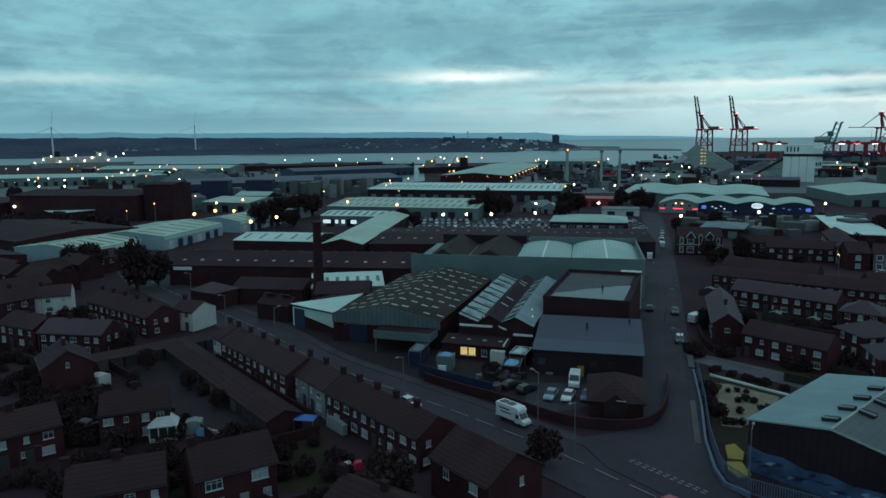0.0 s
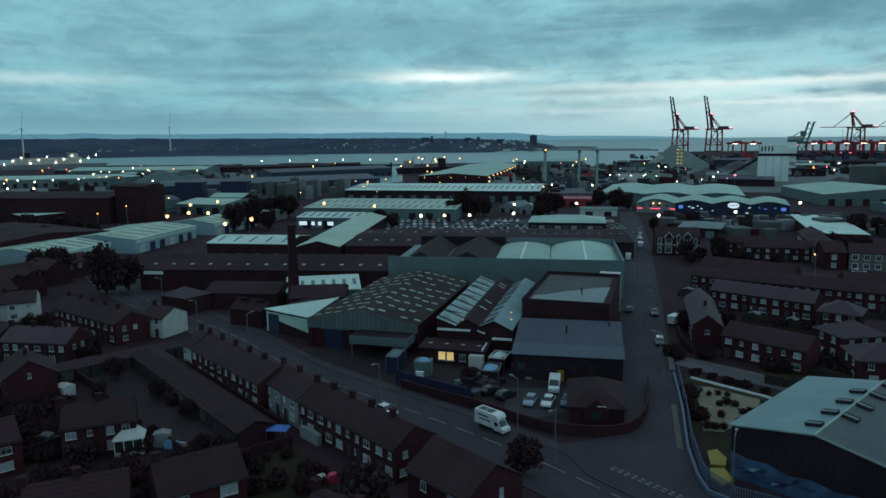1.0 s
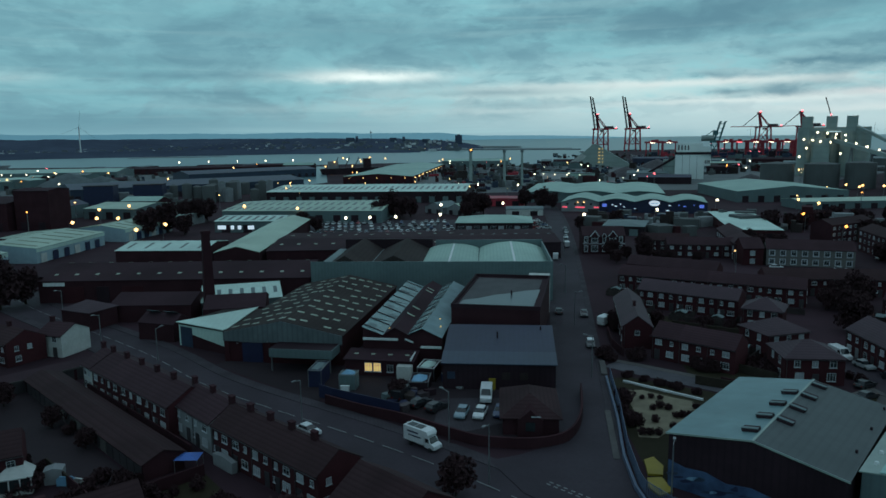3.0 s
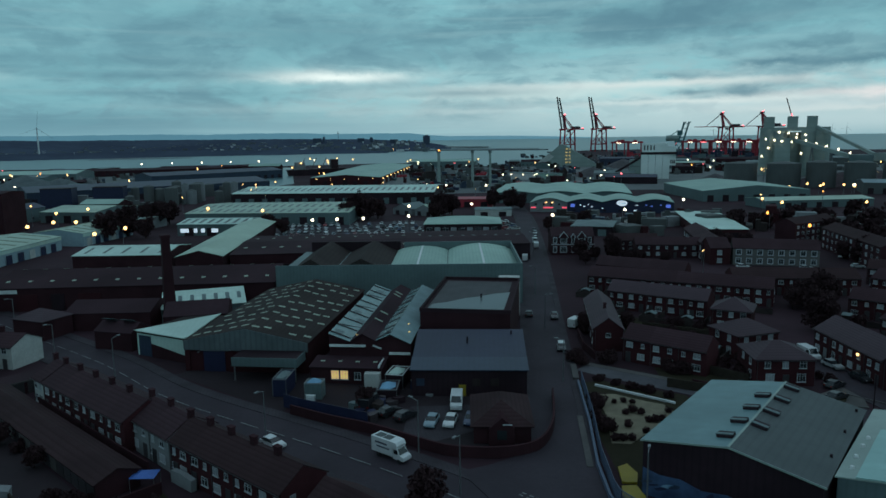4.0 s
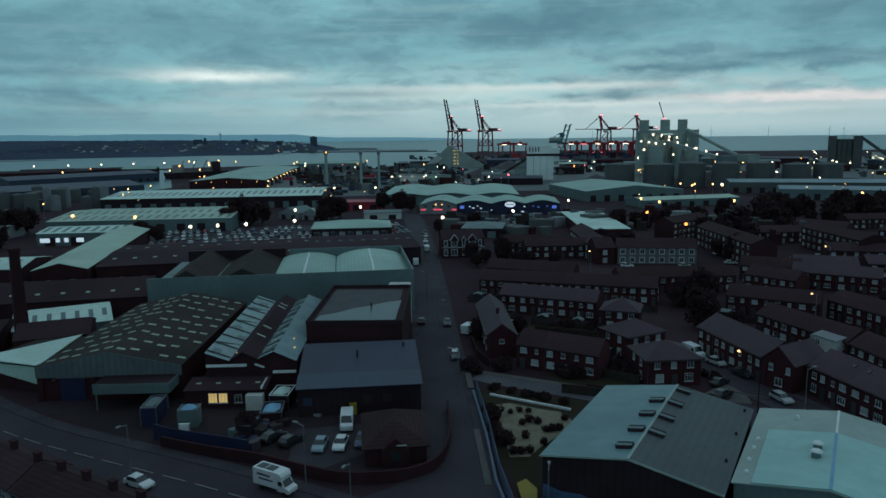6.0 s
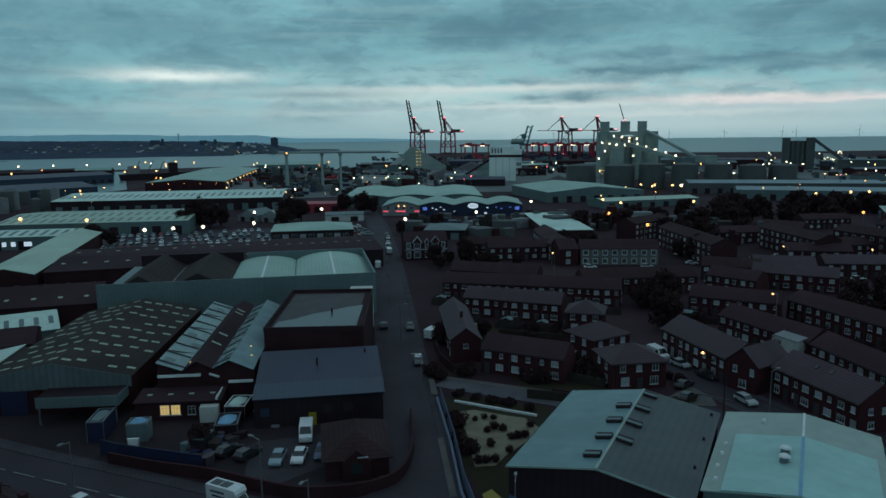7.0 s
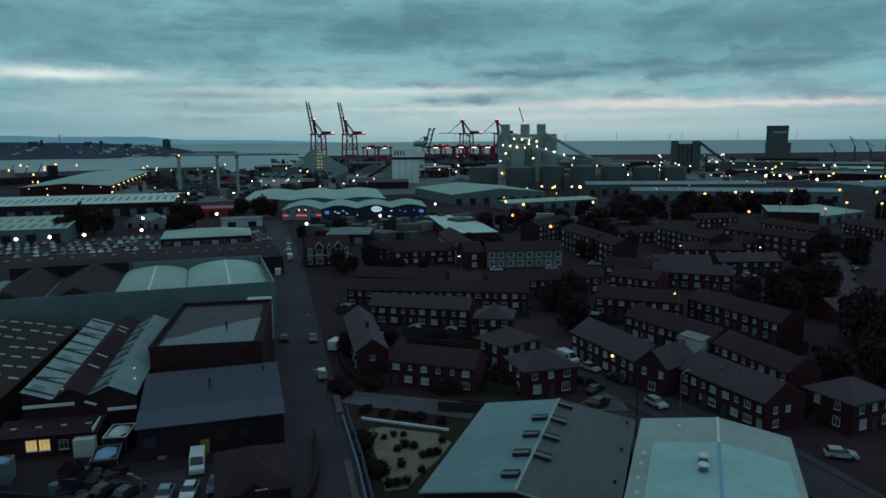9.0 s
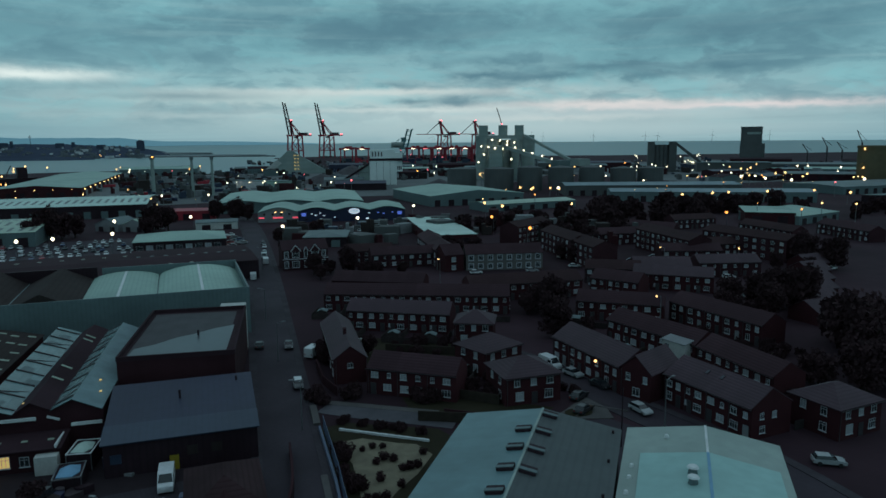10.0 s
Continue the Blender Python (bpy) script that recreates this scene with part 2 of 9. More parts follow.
METAL_BLUE = surface("slate_blue_roof_sheet", (0.02377, 0.02914, 0.06205), (0.01783, 0.02185, 0.04654), 0.5, grain=0.8, stain=0.1, bump=0.2, lines=("X", 0.9, 1.2, 0.22))
METAL_BLUE_LIGHT = surface("paler_blue_roof_sheet", (0.02979, 0.04518, 0.07825), (0.02323, 0.03524, 0.06104), 0.45, grain=0.8, stain=0.1, bump=0.2, lines=("X", 0.9, 1.2, 0.2))
METAL_DARK = surface("dark_cladding", (0.03564, 0.01985, 0.02635), (0.0221, 0.0123, 0.01634), 0.6, grain=0.8, stain=0.1, bump=0.15, lines=("X", 0.9, 1.2, 0.3), spec=0.12)
ASBESTOS = surface("weathered_cement_sheet", (0.05037, 0.03865, 0.03716), (0.03123, 0.02396, 0.02305), 0.9, grain=0.9, stain=0.1, bump=0.25, lines=("X", 1.05, 1.2, 0.35), spec=0.12)
ASBESTOS_PALE = surface("pale_cement_sheet", (0.1062, 0.1283, 0.1372), (0.07225, 0.0874, 0.09408), 0.9, grain=0.9, stain=0.2, bump=0.25, lines=("X", 1.05, 1.2, 0.4))
FELT = surface("roofing_felt", (0.04566, 0.02365, 0.03033), (0.02831, 0.01466, 0.01881), 0.9, grain=0.8, stain=0.06, bump=0.15, spec=0.12)
FELT_WET = surface("wet_felt", (0.04942, 0.05597, 0.07095), (0.035, 0.04029, 0.05183), 0.28, grain=0.8, stain=0.1, bump=0.03)
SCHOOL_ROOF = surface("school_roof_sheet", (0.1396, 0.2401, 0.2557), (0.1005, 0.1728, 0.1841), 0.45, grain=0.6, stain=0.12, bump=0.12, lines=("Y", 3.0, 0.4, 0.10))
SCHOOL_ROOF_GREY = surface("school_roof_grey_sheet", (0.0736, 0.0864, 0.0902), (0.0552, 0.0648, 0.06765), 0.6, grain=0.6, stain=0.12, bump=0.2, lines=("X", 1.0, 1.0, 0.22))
SCHOOL_ROOF_PALE = surface("pale_membrane_roof", (0.3114, 0.5103, 0.482), (0.2615, 0.4287, 0.405), 0.5, grain=0.5, stain=0.1, bump=0.05)
SCHOOL_ROOF_EDGE = surface("cream_membrane_roof", (0.3027, 0.3735, 0.3413), (0.2422, 0.2988, 0.273), 0.55, grain=0.5, stain=0.1, bump=0.05)
GLASSHOUSE = surface("dirty_roof_glazing", (0.138, 0.228, 0.2369), (0.08281, 0.1386, 0.1431), 0.22, grain=1.0, stain=0.25, bump=0.1, lines=("Y", 0.62, 0.8, 0.35), spec=0.6)
ROOFLIGHT = surface("fibreglass_rooflight", (0.3826, 0.4522, 0.3598), (0.2778, 0.3281, 0.2624), 0.6, grain=1.5, stain=0.5, vary=0.5)
ROOFLIGHT_OLIVE = surface("aged_olive_rooflight", (0.20, 0.235, 0.165), (0.14, 0.165, 0.115), 0.6, grain=1.5, stain=0.5, vary=0.3)
ROOF_SLOT = surface("dark_roof_glazing", (0.10, 0.125, 0.12), (0.07, 0.09, 0.088), 0.4, grain=1.5, stain=0.5, bump=0.0, vary=0.4)
WHITE_PAINT = plain("white_paint", (0.682, 0.704, 0.704), 0.5)
WINDOW_WHITE = plain("white_window_frame", (0.5591, 0.5789, 0.6148), 0.5, vary=0.6)
PANE = surface("window_glass", (0.035, 0.043, 0.048), (0.022, 0.027, 0.03), 0.12, grain=0.6, stain=0.4, bump=0.0, vary=0.5, spec=0.5)
BLIND = surface("blind_behind_glass", (0.3791, 0.4044, 0.4325), (0.2022, 0.221, 0.2359), 0.35, grain=0.6, stain=0.5, bump=0.0, vary=0.7)
DOOR_DARK = plain("dark_door_paint", (0.05, 0.045, 0.05), 0.5, vary=0.5)
DOOR_BLUE = plain("navy_door_paint", (0.018, 0.022, 0.06), 0.5)
STEEL = surface("galvanised_steel", (0.20, 0.21, 0.22), (0.14, 0.15, 0.155), 0.45, 0.5, grain=3.0, stain=0.5)
RED_STEEL = surface("red_crane_paint", (0.378, 0.02633, 0.04471), (0.27, 0.02025, 0.03499), 0.5, grain=0.3, stain=0.05, bump=0.0)
DARK_STEEL = surface("dark_crane_paint", (0.06, 0.045, 0.05), (0.04, 0.03, 0.035), 0.5, grain=0.3, stain=0.05, bump=0.0)
TEAL_STEEL = surface("teal_crane_paint", (0.06, 0.17, 0.18), (0.045, 0.12, 0.13), 0.5, grain=0.3, stain=0.05, bump=0.0)
TYRE = plain("tyre_rubber", (0.02, 0.02, 0.021), 0.9)
CAR_GLASS = surface("car_glass", (0.02, 0.024, 0.028), (0.014, 0.017, 0.02), 0.08, grain=1, stain=1, bump=0.0, spec=0.6)
BARK = surface("bark", (0.045, 0.036, 0.028), (0.03, 0.024, 0.019), 0.95, grain=4.0, stain=0.8, spec=0.12)
LEAF_DARK = surface("dark_leaves", (0.05918, 0.03054, 0.03392), (0.0355, 0.01833, 0.02035), 0.95, grain=0.8, stain=0.3, bump=0.0, vary=0.4, spec=0.12)
BLUE_TARP = plain("blue_tarpaulin", (0.05, 0.13, 0.42), 0.45)
PALE_BLUE = plain("pale_blue_sheet", (0.16, 0.34, 0.50), 0.5)
YELLOW = plain("yellow_paint", (0.30, 0.22, 0.02), 0.6)
PINK = plain("pink_plastic", (0.50, 0.03, 0.09), 0.5)
# Haze over the hills is put in as emission; nothing there is a lamp.
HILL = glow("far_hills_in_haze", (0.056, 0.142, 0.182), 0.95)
# Distance haze is put into this bluish base colour of the far bank.
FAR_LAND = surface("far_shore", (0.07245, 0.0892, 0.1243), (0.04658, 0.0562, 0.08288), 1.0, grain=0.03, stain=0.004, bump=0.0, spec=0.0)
FAR_HOUSE_PALE = surface("far_pale_walls", (0.62, 0.64, 0.64), (0.34, 0.36, 0.37), 0.9, grain=0.1, stain=0.01, bump=0.0)
DAMP_FELT = surface("damp_grey_felt", (0.05625, 0.0495, 0.05594), (0.0375, 0.03267, 0.03696), 0.7, grain=0.8, stain=0.25, bump=0.05, lines=("X", 2.0, 0.2, 0.15))
FAR_HOUSE = surface("far_house_walls", (0.20, 0.22, 0.24), (0.10, 0.115, 0.13), 0.9, grain=0.1, stain=0.01, bump=0.0, vary=0.8)
MUD = surface("tidal_mud", (0.060, 0.078, 0.088), (0.04, 0.052, 0.06), 0.5, grain=0.02, stain=0.004, bump=0.0)
SILO = surface("silo_concrete", (0.2941, 0.3522, 0.3296), (0.2206, 0.2641, 0.2472), 0.85, grain=0.1, stain=0.03, lines=("Z", 6.0, 0.3, 0.12))
SILO_DARK = surface("dark_silo_concrete", (0.10, 0.105, 0.105), (0.07, 0.073, 0.074), 0.85, grain=0.1, stain=0.03)
OCHRE = surface("ochre_brick_tower", (0.16, 0.13, 0.075), (0.10, 0.085, 0.05), 0.9, grain=0.3, stain=0.05)
BRIGHT_SHED = plain("floodlit_white_shed", (0.62, 0.60, 0.60), 0.6)

LAMP_WARM = glow("warm_lamp", (1.0, 0.56, 0.20), 3.4)
LAMP_COOL = glow("white_lamp", (1.0, 0.86, 0.60), 4.0)
LAMP_ORANGE = glow("orange_lamp", (1.0, 0.36, 0.07), 3.0)
LAMP_RED = glow("red_warning_lamp", (1.0, 0.14, 0.16), 4.0)
LIT_WINDOW = glow("lit_window", (1.0, 0.66, 0.22), 0.46)
LIT_COOL = glow("lit_shop_window", (0.75, 0.88, 1.0), 0.55)
LIT_RED = glow("red_shop_light", (1.0, 0.10, 0.16), 1.0)
LIT_BLUE = glow("blue_wall_wash_light", (0.12, 0.20, 0.75), 0.5)


def water_material():
    m = bpy.data.materials.new("estuary_water")
    m.use_nodes = True
    n, l = m.node_tree.nodes, m.node_tree.links
    b = n["Principled BSDF"]
    b.inputs["Base Color"].default_value = (0.055, 0.118, 0.132, 1)
    b.inputs["Specular IOR Level"].default_value = 0.2
    b.inputs["Roughness"].default_value = 0.3
    tex, noise_t, bp = n.new("ShaderNodeTexCoord"), n.new("ShaderNodeTexNoise"), n.new("ShaderNodeBump")
    mapping = n.new("ShaderNodeMapping")
    mapping.inputs["Scale"].default_value = (0.05, 0.12, 0.1)
    noise_t.inputs["Scale"].default_value, noise_t.inputs["Detail"].default_value = 1.0, 6
    bp.inputs["Strength"].default_value, bp.inputs["Distance"].default_value = 0.25, 0.6
    l.new(tex.outputs["Object"], mapping.inputs[0])
    l.new(mapping.outputs[0], noise_t.inputs["Vector"])
    l.new(noise_t.outputs["Fac"], bp.inputs["Height"])
    l.new(bp.outputs[0], b.inputs["Normal"])
    return m


WATER = water_material()


# ---- mesh helpers ----
def mesh_from(bm, name, mat, smooth_shade=False):
    me = bpy.data.meshes.new(name)
    bmesh.ops.recalc_face_normals(bm, faces=bm.faces[:])
    if smooth_shade:
        for f in bm.faces:
            f.smooth = True
    bm.to_mesh(me)
    bm.free()
    me.materials.append(mat)
    return me


def thing(name, label, category, x=0.0, y=0.0, z=0.0, turn=0.0, group="", kind=""):
    ob = new(name)
    ob.empty_display_size = 0.5
    ob.matrix_basis = pose(x, y, z, 0, 0, turn)
    return tagged(ob, label, category, group, kind)


def part(name, bm, mat, parent, label="", at=None, smooth_shade=False):
    """Links a bmesh (or a finished mesh) as one mesh object under a thing or a part."""
    me = bm if isinstance(bm, bpy.types.Mesh) else mesh_from(bm, name, mat, smooth_shade)
    ob = new(name, me)
    ob.parent = parent
    if at is not None:
        ob.matrix_basis = at
    return tagged(ob, label) if label else ob


def solid(name, bm, mat, label, category, kind="", group="", at=None, smooth_shade=False):
    """A thing that is one mesh."""
    ob = new(name, mesh_from(bm, name, mat, smooth_shade))
    if at is not None:
        ob.matrix_basis = at
    return tagged(ob, label, category, group, kind)


def box(bm, x0, x1, y0, y1, z0, z1, m=None):
    vs = [bm.verts.new((x, y, z)) for z in (z0, z1) for y in (y0, y1) for x in (x0, x1)]
    if m is not None:
        for v in vs:
            v.co = m @ v.co
    for q in ((0, 1, 3, 2), (4, 6, 7, 5), (0, 4, 5, 1), (2, 3, 7, 6), (0, 2, 6, 4), (1, 5, 7, 3)):
        bm.faces.new([vs[i] for i in q])
    return bm


def boxes(*dims):
    bm = bmesh.new()
    for d in dims:
        box(bm, *d)
    return bm


def prism(bm, pts, z0, z1):
    """Extrudes an outline in plan between two heights."""
    lo, hi = [bm.verts.new((x, y, z0)) for x, y in pts], [bm.verts.new((x, y, z1)) for x, y in pts]
    bm.faces.new(lo[::-1])
    bm.faces.new(hi)
    for i in range(len(pts)):
        j = (i + 1) % len(pts)
        bm.faces.new((lo[i], lo[j], hi[j], hi[i]))
    return bm


def profile(bm, pts, y0, y1):
    """Extrudes an outline of (x, z) points along y."""
    a, b = [bm.verts.new((x, y0, z)) for x, z in pts], [bm.verts.new((x, y1, z)) for x, z in pts]
    bm.faces.new(a)
    bm.faces.new(b[::-1])
    for i in range(len(pts)):
        j = (i + 1) % len(pts)
        bm.faces.new((a[i], b[i], b[j], a[j]))
    return bm


def profile_x(bm, pts, x0, x1):
    """Extrudes an outline of (y, z) points along x."""
    a, b = [bm.verts.new((x0, y, z)) for y, z in pts], [bm.verts.new((x1, y, z)) for y, z in pts]
    bm.faces.new(a[::-1])
    bm.faces.new(b)
    for i in range(len(pts)):
        j = (i + 1) % len(pts)
        bm.faces.new((a[i], a[j], b[j], b[i]))
    return bm


def beam(bm, a, b, w, h=None):
    """A square bar from a to b."""
    a, b = Vector(a), Vector(b)
    d = b - a
    m = Matrix.Translation(a) @ d.to_track_quat("Z", "Y").to_matrix().to_4x4()
    h = h or w
    return box(bm, -w / 2, w / 2, -h / 2, h / 2, 0, d.length, m)


def tube(bm, r0, r1, z0, z1, seg=12, cx=0.0, cy=0.0, m=None):
    lo, hi = [], []
    for i in range(seg):
        a = 2 * math.pi * i / seg
        lo.append(bm.verts.new((cx + r0 * math.cos(a), cy + r0 * math.sin(a), z0)))
        hi.append(bm.verts.new((cx + r1 * math.cos(a), cy + r1 * math.sin(a), z1)))
    if m is not None:
        for v in lo + hi:
            v.co = m @ v.co
    bm.faces.new(lo[::-1])
    bm.faces.new(hi)
    for i in range(seg):
        j = (i + 1) % seg
        bm.faces.new((lo[i], lo[j], hi[j], hi[i]))
    return bm


def ribbon(pts, width, z, offset=0.0):
    """A flat strip of that width along a line of (x, y) points."""
    bm = bmesh.new()
    rows = []
    for i, p in enumerate(pts):
        a, b = Vector(pts[max(i - 1, 0)]), Vector(pts[min(i + 1, len(pts) - 1)])
        d = (b - a).normalized()
        n = Vector((-d.y, d.x))
        c = Vector(p) + n * offset
        rows.append([bm.verts.new((*(c + n * s * width / 2), z)) for s in (1, -1)])
    for r, s in zip(rows, rows[1:]):
        bm.faces.new((r[0], r[1], s[1], s[0]))
    return bm


def slab_ribbon(pts, width, z0, z1, offset=0.0):
    """As ribbon, with thickness: kerbs, walls and fences."""
    bm = bmesh.new()
    rows = []
    for i, p in enumerate(pts):
        a, b = Vector(pts[max(i - 1, 0)]), Vector(pts[min(i + 1, len(pts) - 1)])
        d = (b - a).normalized()
        n = Vector((-d.y, d.x))
        c = Vector(p) + n * offset
        rows.append([bm.verts.new((*(c + n * s * width / 2), z)) for s, z in ((1, z0), (1, z1), (-1, z1), (-1, z0))])
    for r, s in zip(rows, rows[1:]):
        for i in range(4):
            j = (i + 1) % 4
            bm.faces.new((r[i], r[j], s[j], s[i]))
    bm.faces.new(rows[0])
    bm.faces.new(rows[-1][::-1])
    return bm


def smooth_line(pts, n=6):
    """A smooth line through (x, y) points."""
    out = []
    for i in range(len(pts) - 1):
        p0, p1, p2, p3 = (Vector(pts[min(max(i + k, 0), len(pts) - 1)]) for k in (-1, 0, 1, 2))
        for s in range(n):
            t = s / n
            out.append(tuple(0.5 * ((2 * p1) + (p2 - p0) * t + (2 * p0 - 5 * p1 + 4 * p2 - p3) * t * t + (3 * p1 - p0 - 3 * p2 + p3) * t ** 3)))
    out.append(tuple(pts[-1]))
    return out

# ---- ground, roads, water, far shore ----
SHORE = smooth_line([(-2600, 900), (-1500, 1150), (-760, 1330), (-400, 1290), (-90, 1230), (120, 1250), (320, 1190), (415, 1240), (520, 1520), (612, 1800), (640, 1880), (780, 1930), (1150, 1900), (1300, 1500), (1900, 1250), (3200, 900), (4300, 500)], 4)
bm = bmesh.new()
prism(bm, [(-2600, -400), (4300, -400)] + SHORE[::-1], -3.0, 0.0)
solid("ground", bm, EARTH, "dark town ground of yards, gardens and waste land", "ground", "structure")

bm = bmesh.new()
rings = []
for r in (200, 900, 1500, 2100, 2600, 3100, 3600, 4100, 4500, 4850):
    z = -1.6 + 27.6 * max(0.0, (r - 2300) / 2550) ** 1.7
    rings.append([bm.verts.new((r * math.sin(radians(a)), r * math.cos(radians(a)), z)) for a in range(-80, 101, 4)])
for r, s in zip(rings, rings[1:]):
    for i in range(len(r) - 1):
        bm.faces.new((r[i], r[i + 1], s[i + 1], s[i]))
solid("water", bm, WATER, "calm grey-green estuary reaching to the sea horizon", "water", "structure", smooth_shade=True)

for pts in ([(-80, 640), (-18, 735), (-32, 1150), (-60, 1160), (-110, 900)], [(-350, 1190), (-240, 1190), (-250, 1290), (-390, 1270)], [(150, 1000), (420, 1120), (480, 1400), (330, 1380), (170, 1200)]):
    bm = bmesh.new()
    bm.faces.new([bm.verts.new((x, y, 0.12)) for x, y in pts])
    solid("dock_basin", bm, WATER, "still dock water between dark quays", "water", "structure")


def far_ridge(name, mat, label, a0, a1, dist, base, top, depth, seed, shape, kind="structure", uneven=0.22):
    """A long low relief seen across the water, from azimuth a0 to a1 in degrees."""
    bm = bmesh.new()
    front, crest, back = [], [], []
    n = int((a1 - a0) * 4)
    for i in range(n + 1):
        a = radians(a0 + (a1 - a0) * i / n)
        f = shape(a0 + (a1 - a0) * i / n)
        wob = noise.noise((i * 0.13, seed, 0)) + 0.5 * noise.noise((i * 0.5, seed, 2)) + 0.25 * noise.noise((i * 1.3, seed, 5))
        h = base + (top - base) * max(0.0, f * (1 + uneven * wob))
        d = dist * (1 + 0.02 * noise.noise((i * 0.08, seed, 9)))
        for row, dd, z in ((front, d, base), (crest, d + depth * 0.5, h), (back, d + depth, h * 0.9)):
            row.append(bm.verts.new((dd * math.sin(a), dd * math.cos(a), z)))
    for r, s in ((front, crest), (crest, back)):
        for i in range(n):
            bm.faces.new((r[i], r[i + 1], s[i + 1], s[i]))
    return solid(name, bm, mat, label, "far shore", kind)


def taper(*pts):
    return lambda a: float(np.interp(a, [p[0] for p in pts], [p[1] for p in pts]))


# The hills glow by themselves in their hazed colour.
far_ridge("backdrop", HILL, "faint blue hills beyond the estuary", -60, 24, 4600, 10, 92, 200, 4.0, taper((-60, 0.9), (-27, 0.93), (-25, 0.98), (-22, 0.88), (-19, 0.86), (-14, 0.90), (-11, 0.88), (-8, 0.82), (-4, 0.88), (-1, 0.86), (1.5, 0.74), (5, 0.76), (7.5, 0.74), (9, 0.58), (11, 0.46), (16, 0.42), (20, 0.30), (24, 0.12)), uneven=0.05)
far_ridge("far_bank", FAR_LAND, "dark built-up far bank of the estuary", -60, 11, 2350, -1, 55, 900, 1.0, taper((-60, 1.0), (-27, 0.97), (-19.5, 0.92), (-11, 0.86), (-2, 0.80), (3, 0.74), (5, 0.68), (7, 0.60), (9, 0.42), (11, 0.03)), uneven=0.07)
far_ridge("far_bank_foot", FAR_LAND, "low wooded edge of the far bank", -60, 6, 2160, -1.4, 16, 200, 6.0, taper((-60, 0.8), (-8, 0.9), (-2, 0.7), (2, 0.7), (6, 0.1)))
far_ridge("sandbank", MUD, "flat tidal bank lying off the point", 4, 18, 2380, 0.5, 2.6, 140, 2.0, taper((4, 1), (15, 0.8), (18, 0.1)))
far_ridge("sandbank", MUD, "long flat tidal bank off the point", 5, 14, 2750, 3.0, 7.0, 200, 8.0, taper((5, 1), (11, 0.8), (14, 0.1)))
far_ridge("sandbank", MUD, "thin tidal bank in midstream", -16, -9, 1990, -1.4, 0.6, 60, 3.0, taper((-16, 0.1), (-14, 1), (-9, 0.1)))

# pale houses scattered on the far bank: too many to count
rnd = random.Random(5)
bm = bmesh.new()
bm_pale = bmesh.new()
for i in range(760):
    a = rnd.uniform(-40, 9.5) if i % 3 else (-38 + 4.3 * (i % 11)) + rnd.gauss(0, 0.8)
    d = rnd.uniform(2250, 2690)
    z = 47 * (d - 2350) / 450 * 0.85 if d > 2350 else 3
    w, h = rnd.uniform(5, 16), rnd.uniform(4, 7)
    m = pose(d * math.sin(radians(a)), d * math.cos(radians(a)), max(2, z - 1), 0, 0, -a + rnd.uniform(-30, 30))
    box(bm_pale if i % 4 == 0 else bm, -w / 2, w / 2, -4, 4, -4, h * (0.8 if i % 4 == 0 else 1.1), m)
solid("far_houses", bm, FAR_HOUSE, "tiny pale houses scattered along the far bank", "houses", "stuff")
solid("far_houses", bm_pale, FAR_HOUSE_PALE, "tiny white house fronts scattered along the far bank", "houses", "stuff")

# roads
MAIN = smooth_line([(-150, 330), (-118, 262), (-92, 219), (-68, 190), (-42, 160.2), (-24.5, 136.5), (1.2, 110.8), (14.5, 96.5), (27.5, 80.3), (44, 60), (80, 18)], 8)
SIDE = smooth_line([(27.5, 90), (33.8, 101), (44.2, 136), (54.8, 172), (70.8, 226), (86.5, 280), (103, 340), (118, 400), (132, 470)], 5)
ROW = smooth_line([(88, 60), (94.5, 84), (94.8, 100), (95.2, 119), (96.4, 132), (95, 147), (99, 166)], 5)


def road(name, line, width, label, pave=2.2, z=0.03):
    ob = solid(name, ribbon(line, width, z), ASPHALT, label, "road", "structure")
    for s in (1, -1):
        solid("pavement", slab_ribbon(line, pave, 0.0, 0.13, s * (width / 2 + pave / 2)), PAVING, "grey pavement with a kerb beside the road", "pavement", "structure")
    return ob


road("main_road", MAIN, 9.2, "worn grey asphalt road with a dashed centre line", z=0.05)
road("side_road", SIDE, 7.6, "straight dark asphalt side road between walls", pave=1.5, z=0.06)
road("estate_road", ROW, 5.6, "narrow estate road in front of brick terraces", pave=1.6)
bm = bmesh.new()
prism(bm, [(19.5, 99.5), (24, 100.6), (29.0, 102.8), (40.5, 104.5), (38.2, 96), (36.5, 88), (36.8, 80), (33, 74.5), (22, 90)], 0.02, 0.145)
solid("junction", bm, ASPHALT, "asphalt mouth of the side road at the junction", "road", "structure")

# dashed line, each dash a painted piece
dash = boxes((-2.0, 2.0, -0.08, 0.08, 0.0, 0.012))
dash_mesh = mesh_from(dash, "road_dash", PAINT_LINE)
line_ob = thing("road_marking", "worn white dashed centre line on asphalt", "road marking", kind="structure")
acc, last = 0.0, Vector(MAIN[0])
marks = []
for p in MAIN[1:]:
    p = Vector(p)
    seg = (p - last).length
    while acc + seg >= 5.75:
        last = last + (p - last).normalized() * (5.75 - acc)
        d = p - last
        marks.append((last.x, last.y, math.degrees(math.atan2(d.y, d.x))))
        seg, acc = (p - last).length, 0.0
    acc += seg
    last = p
for x, y, a in marks:
    if y > 62:
        part("road_dash", dash_mesh, PAINT_LINE, line_ob, at=pose(x, y, 0.152, 0, 0, a))
give = mesh_from(boxes((-0.3, 0.3, -0.1, 0.1, 0, 0.012)), "give_way_dash", PAINT_LINE)
give_ob = thing("give_way_marking", "double row of short white give-way dashes", "road marking", kind="structure")
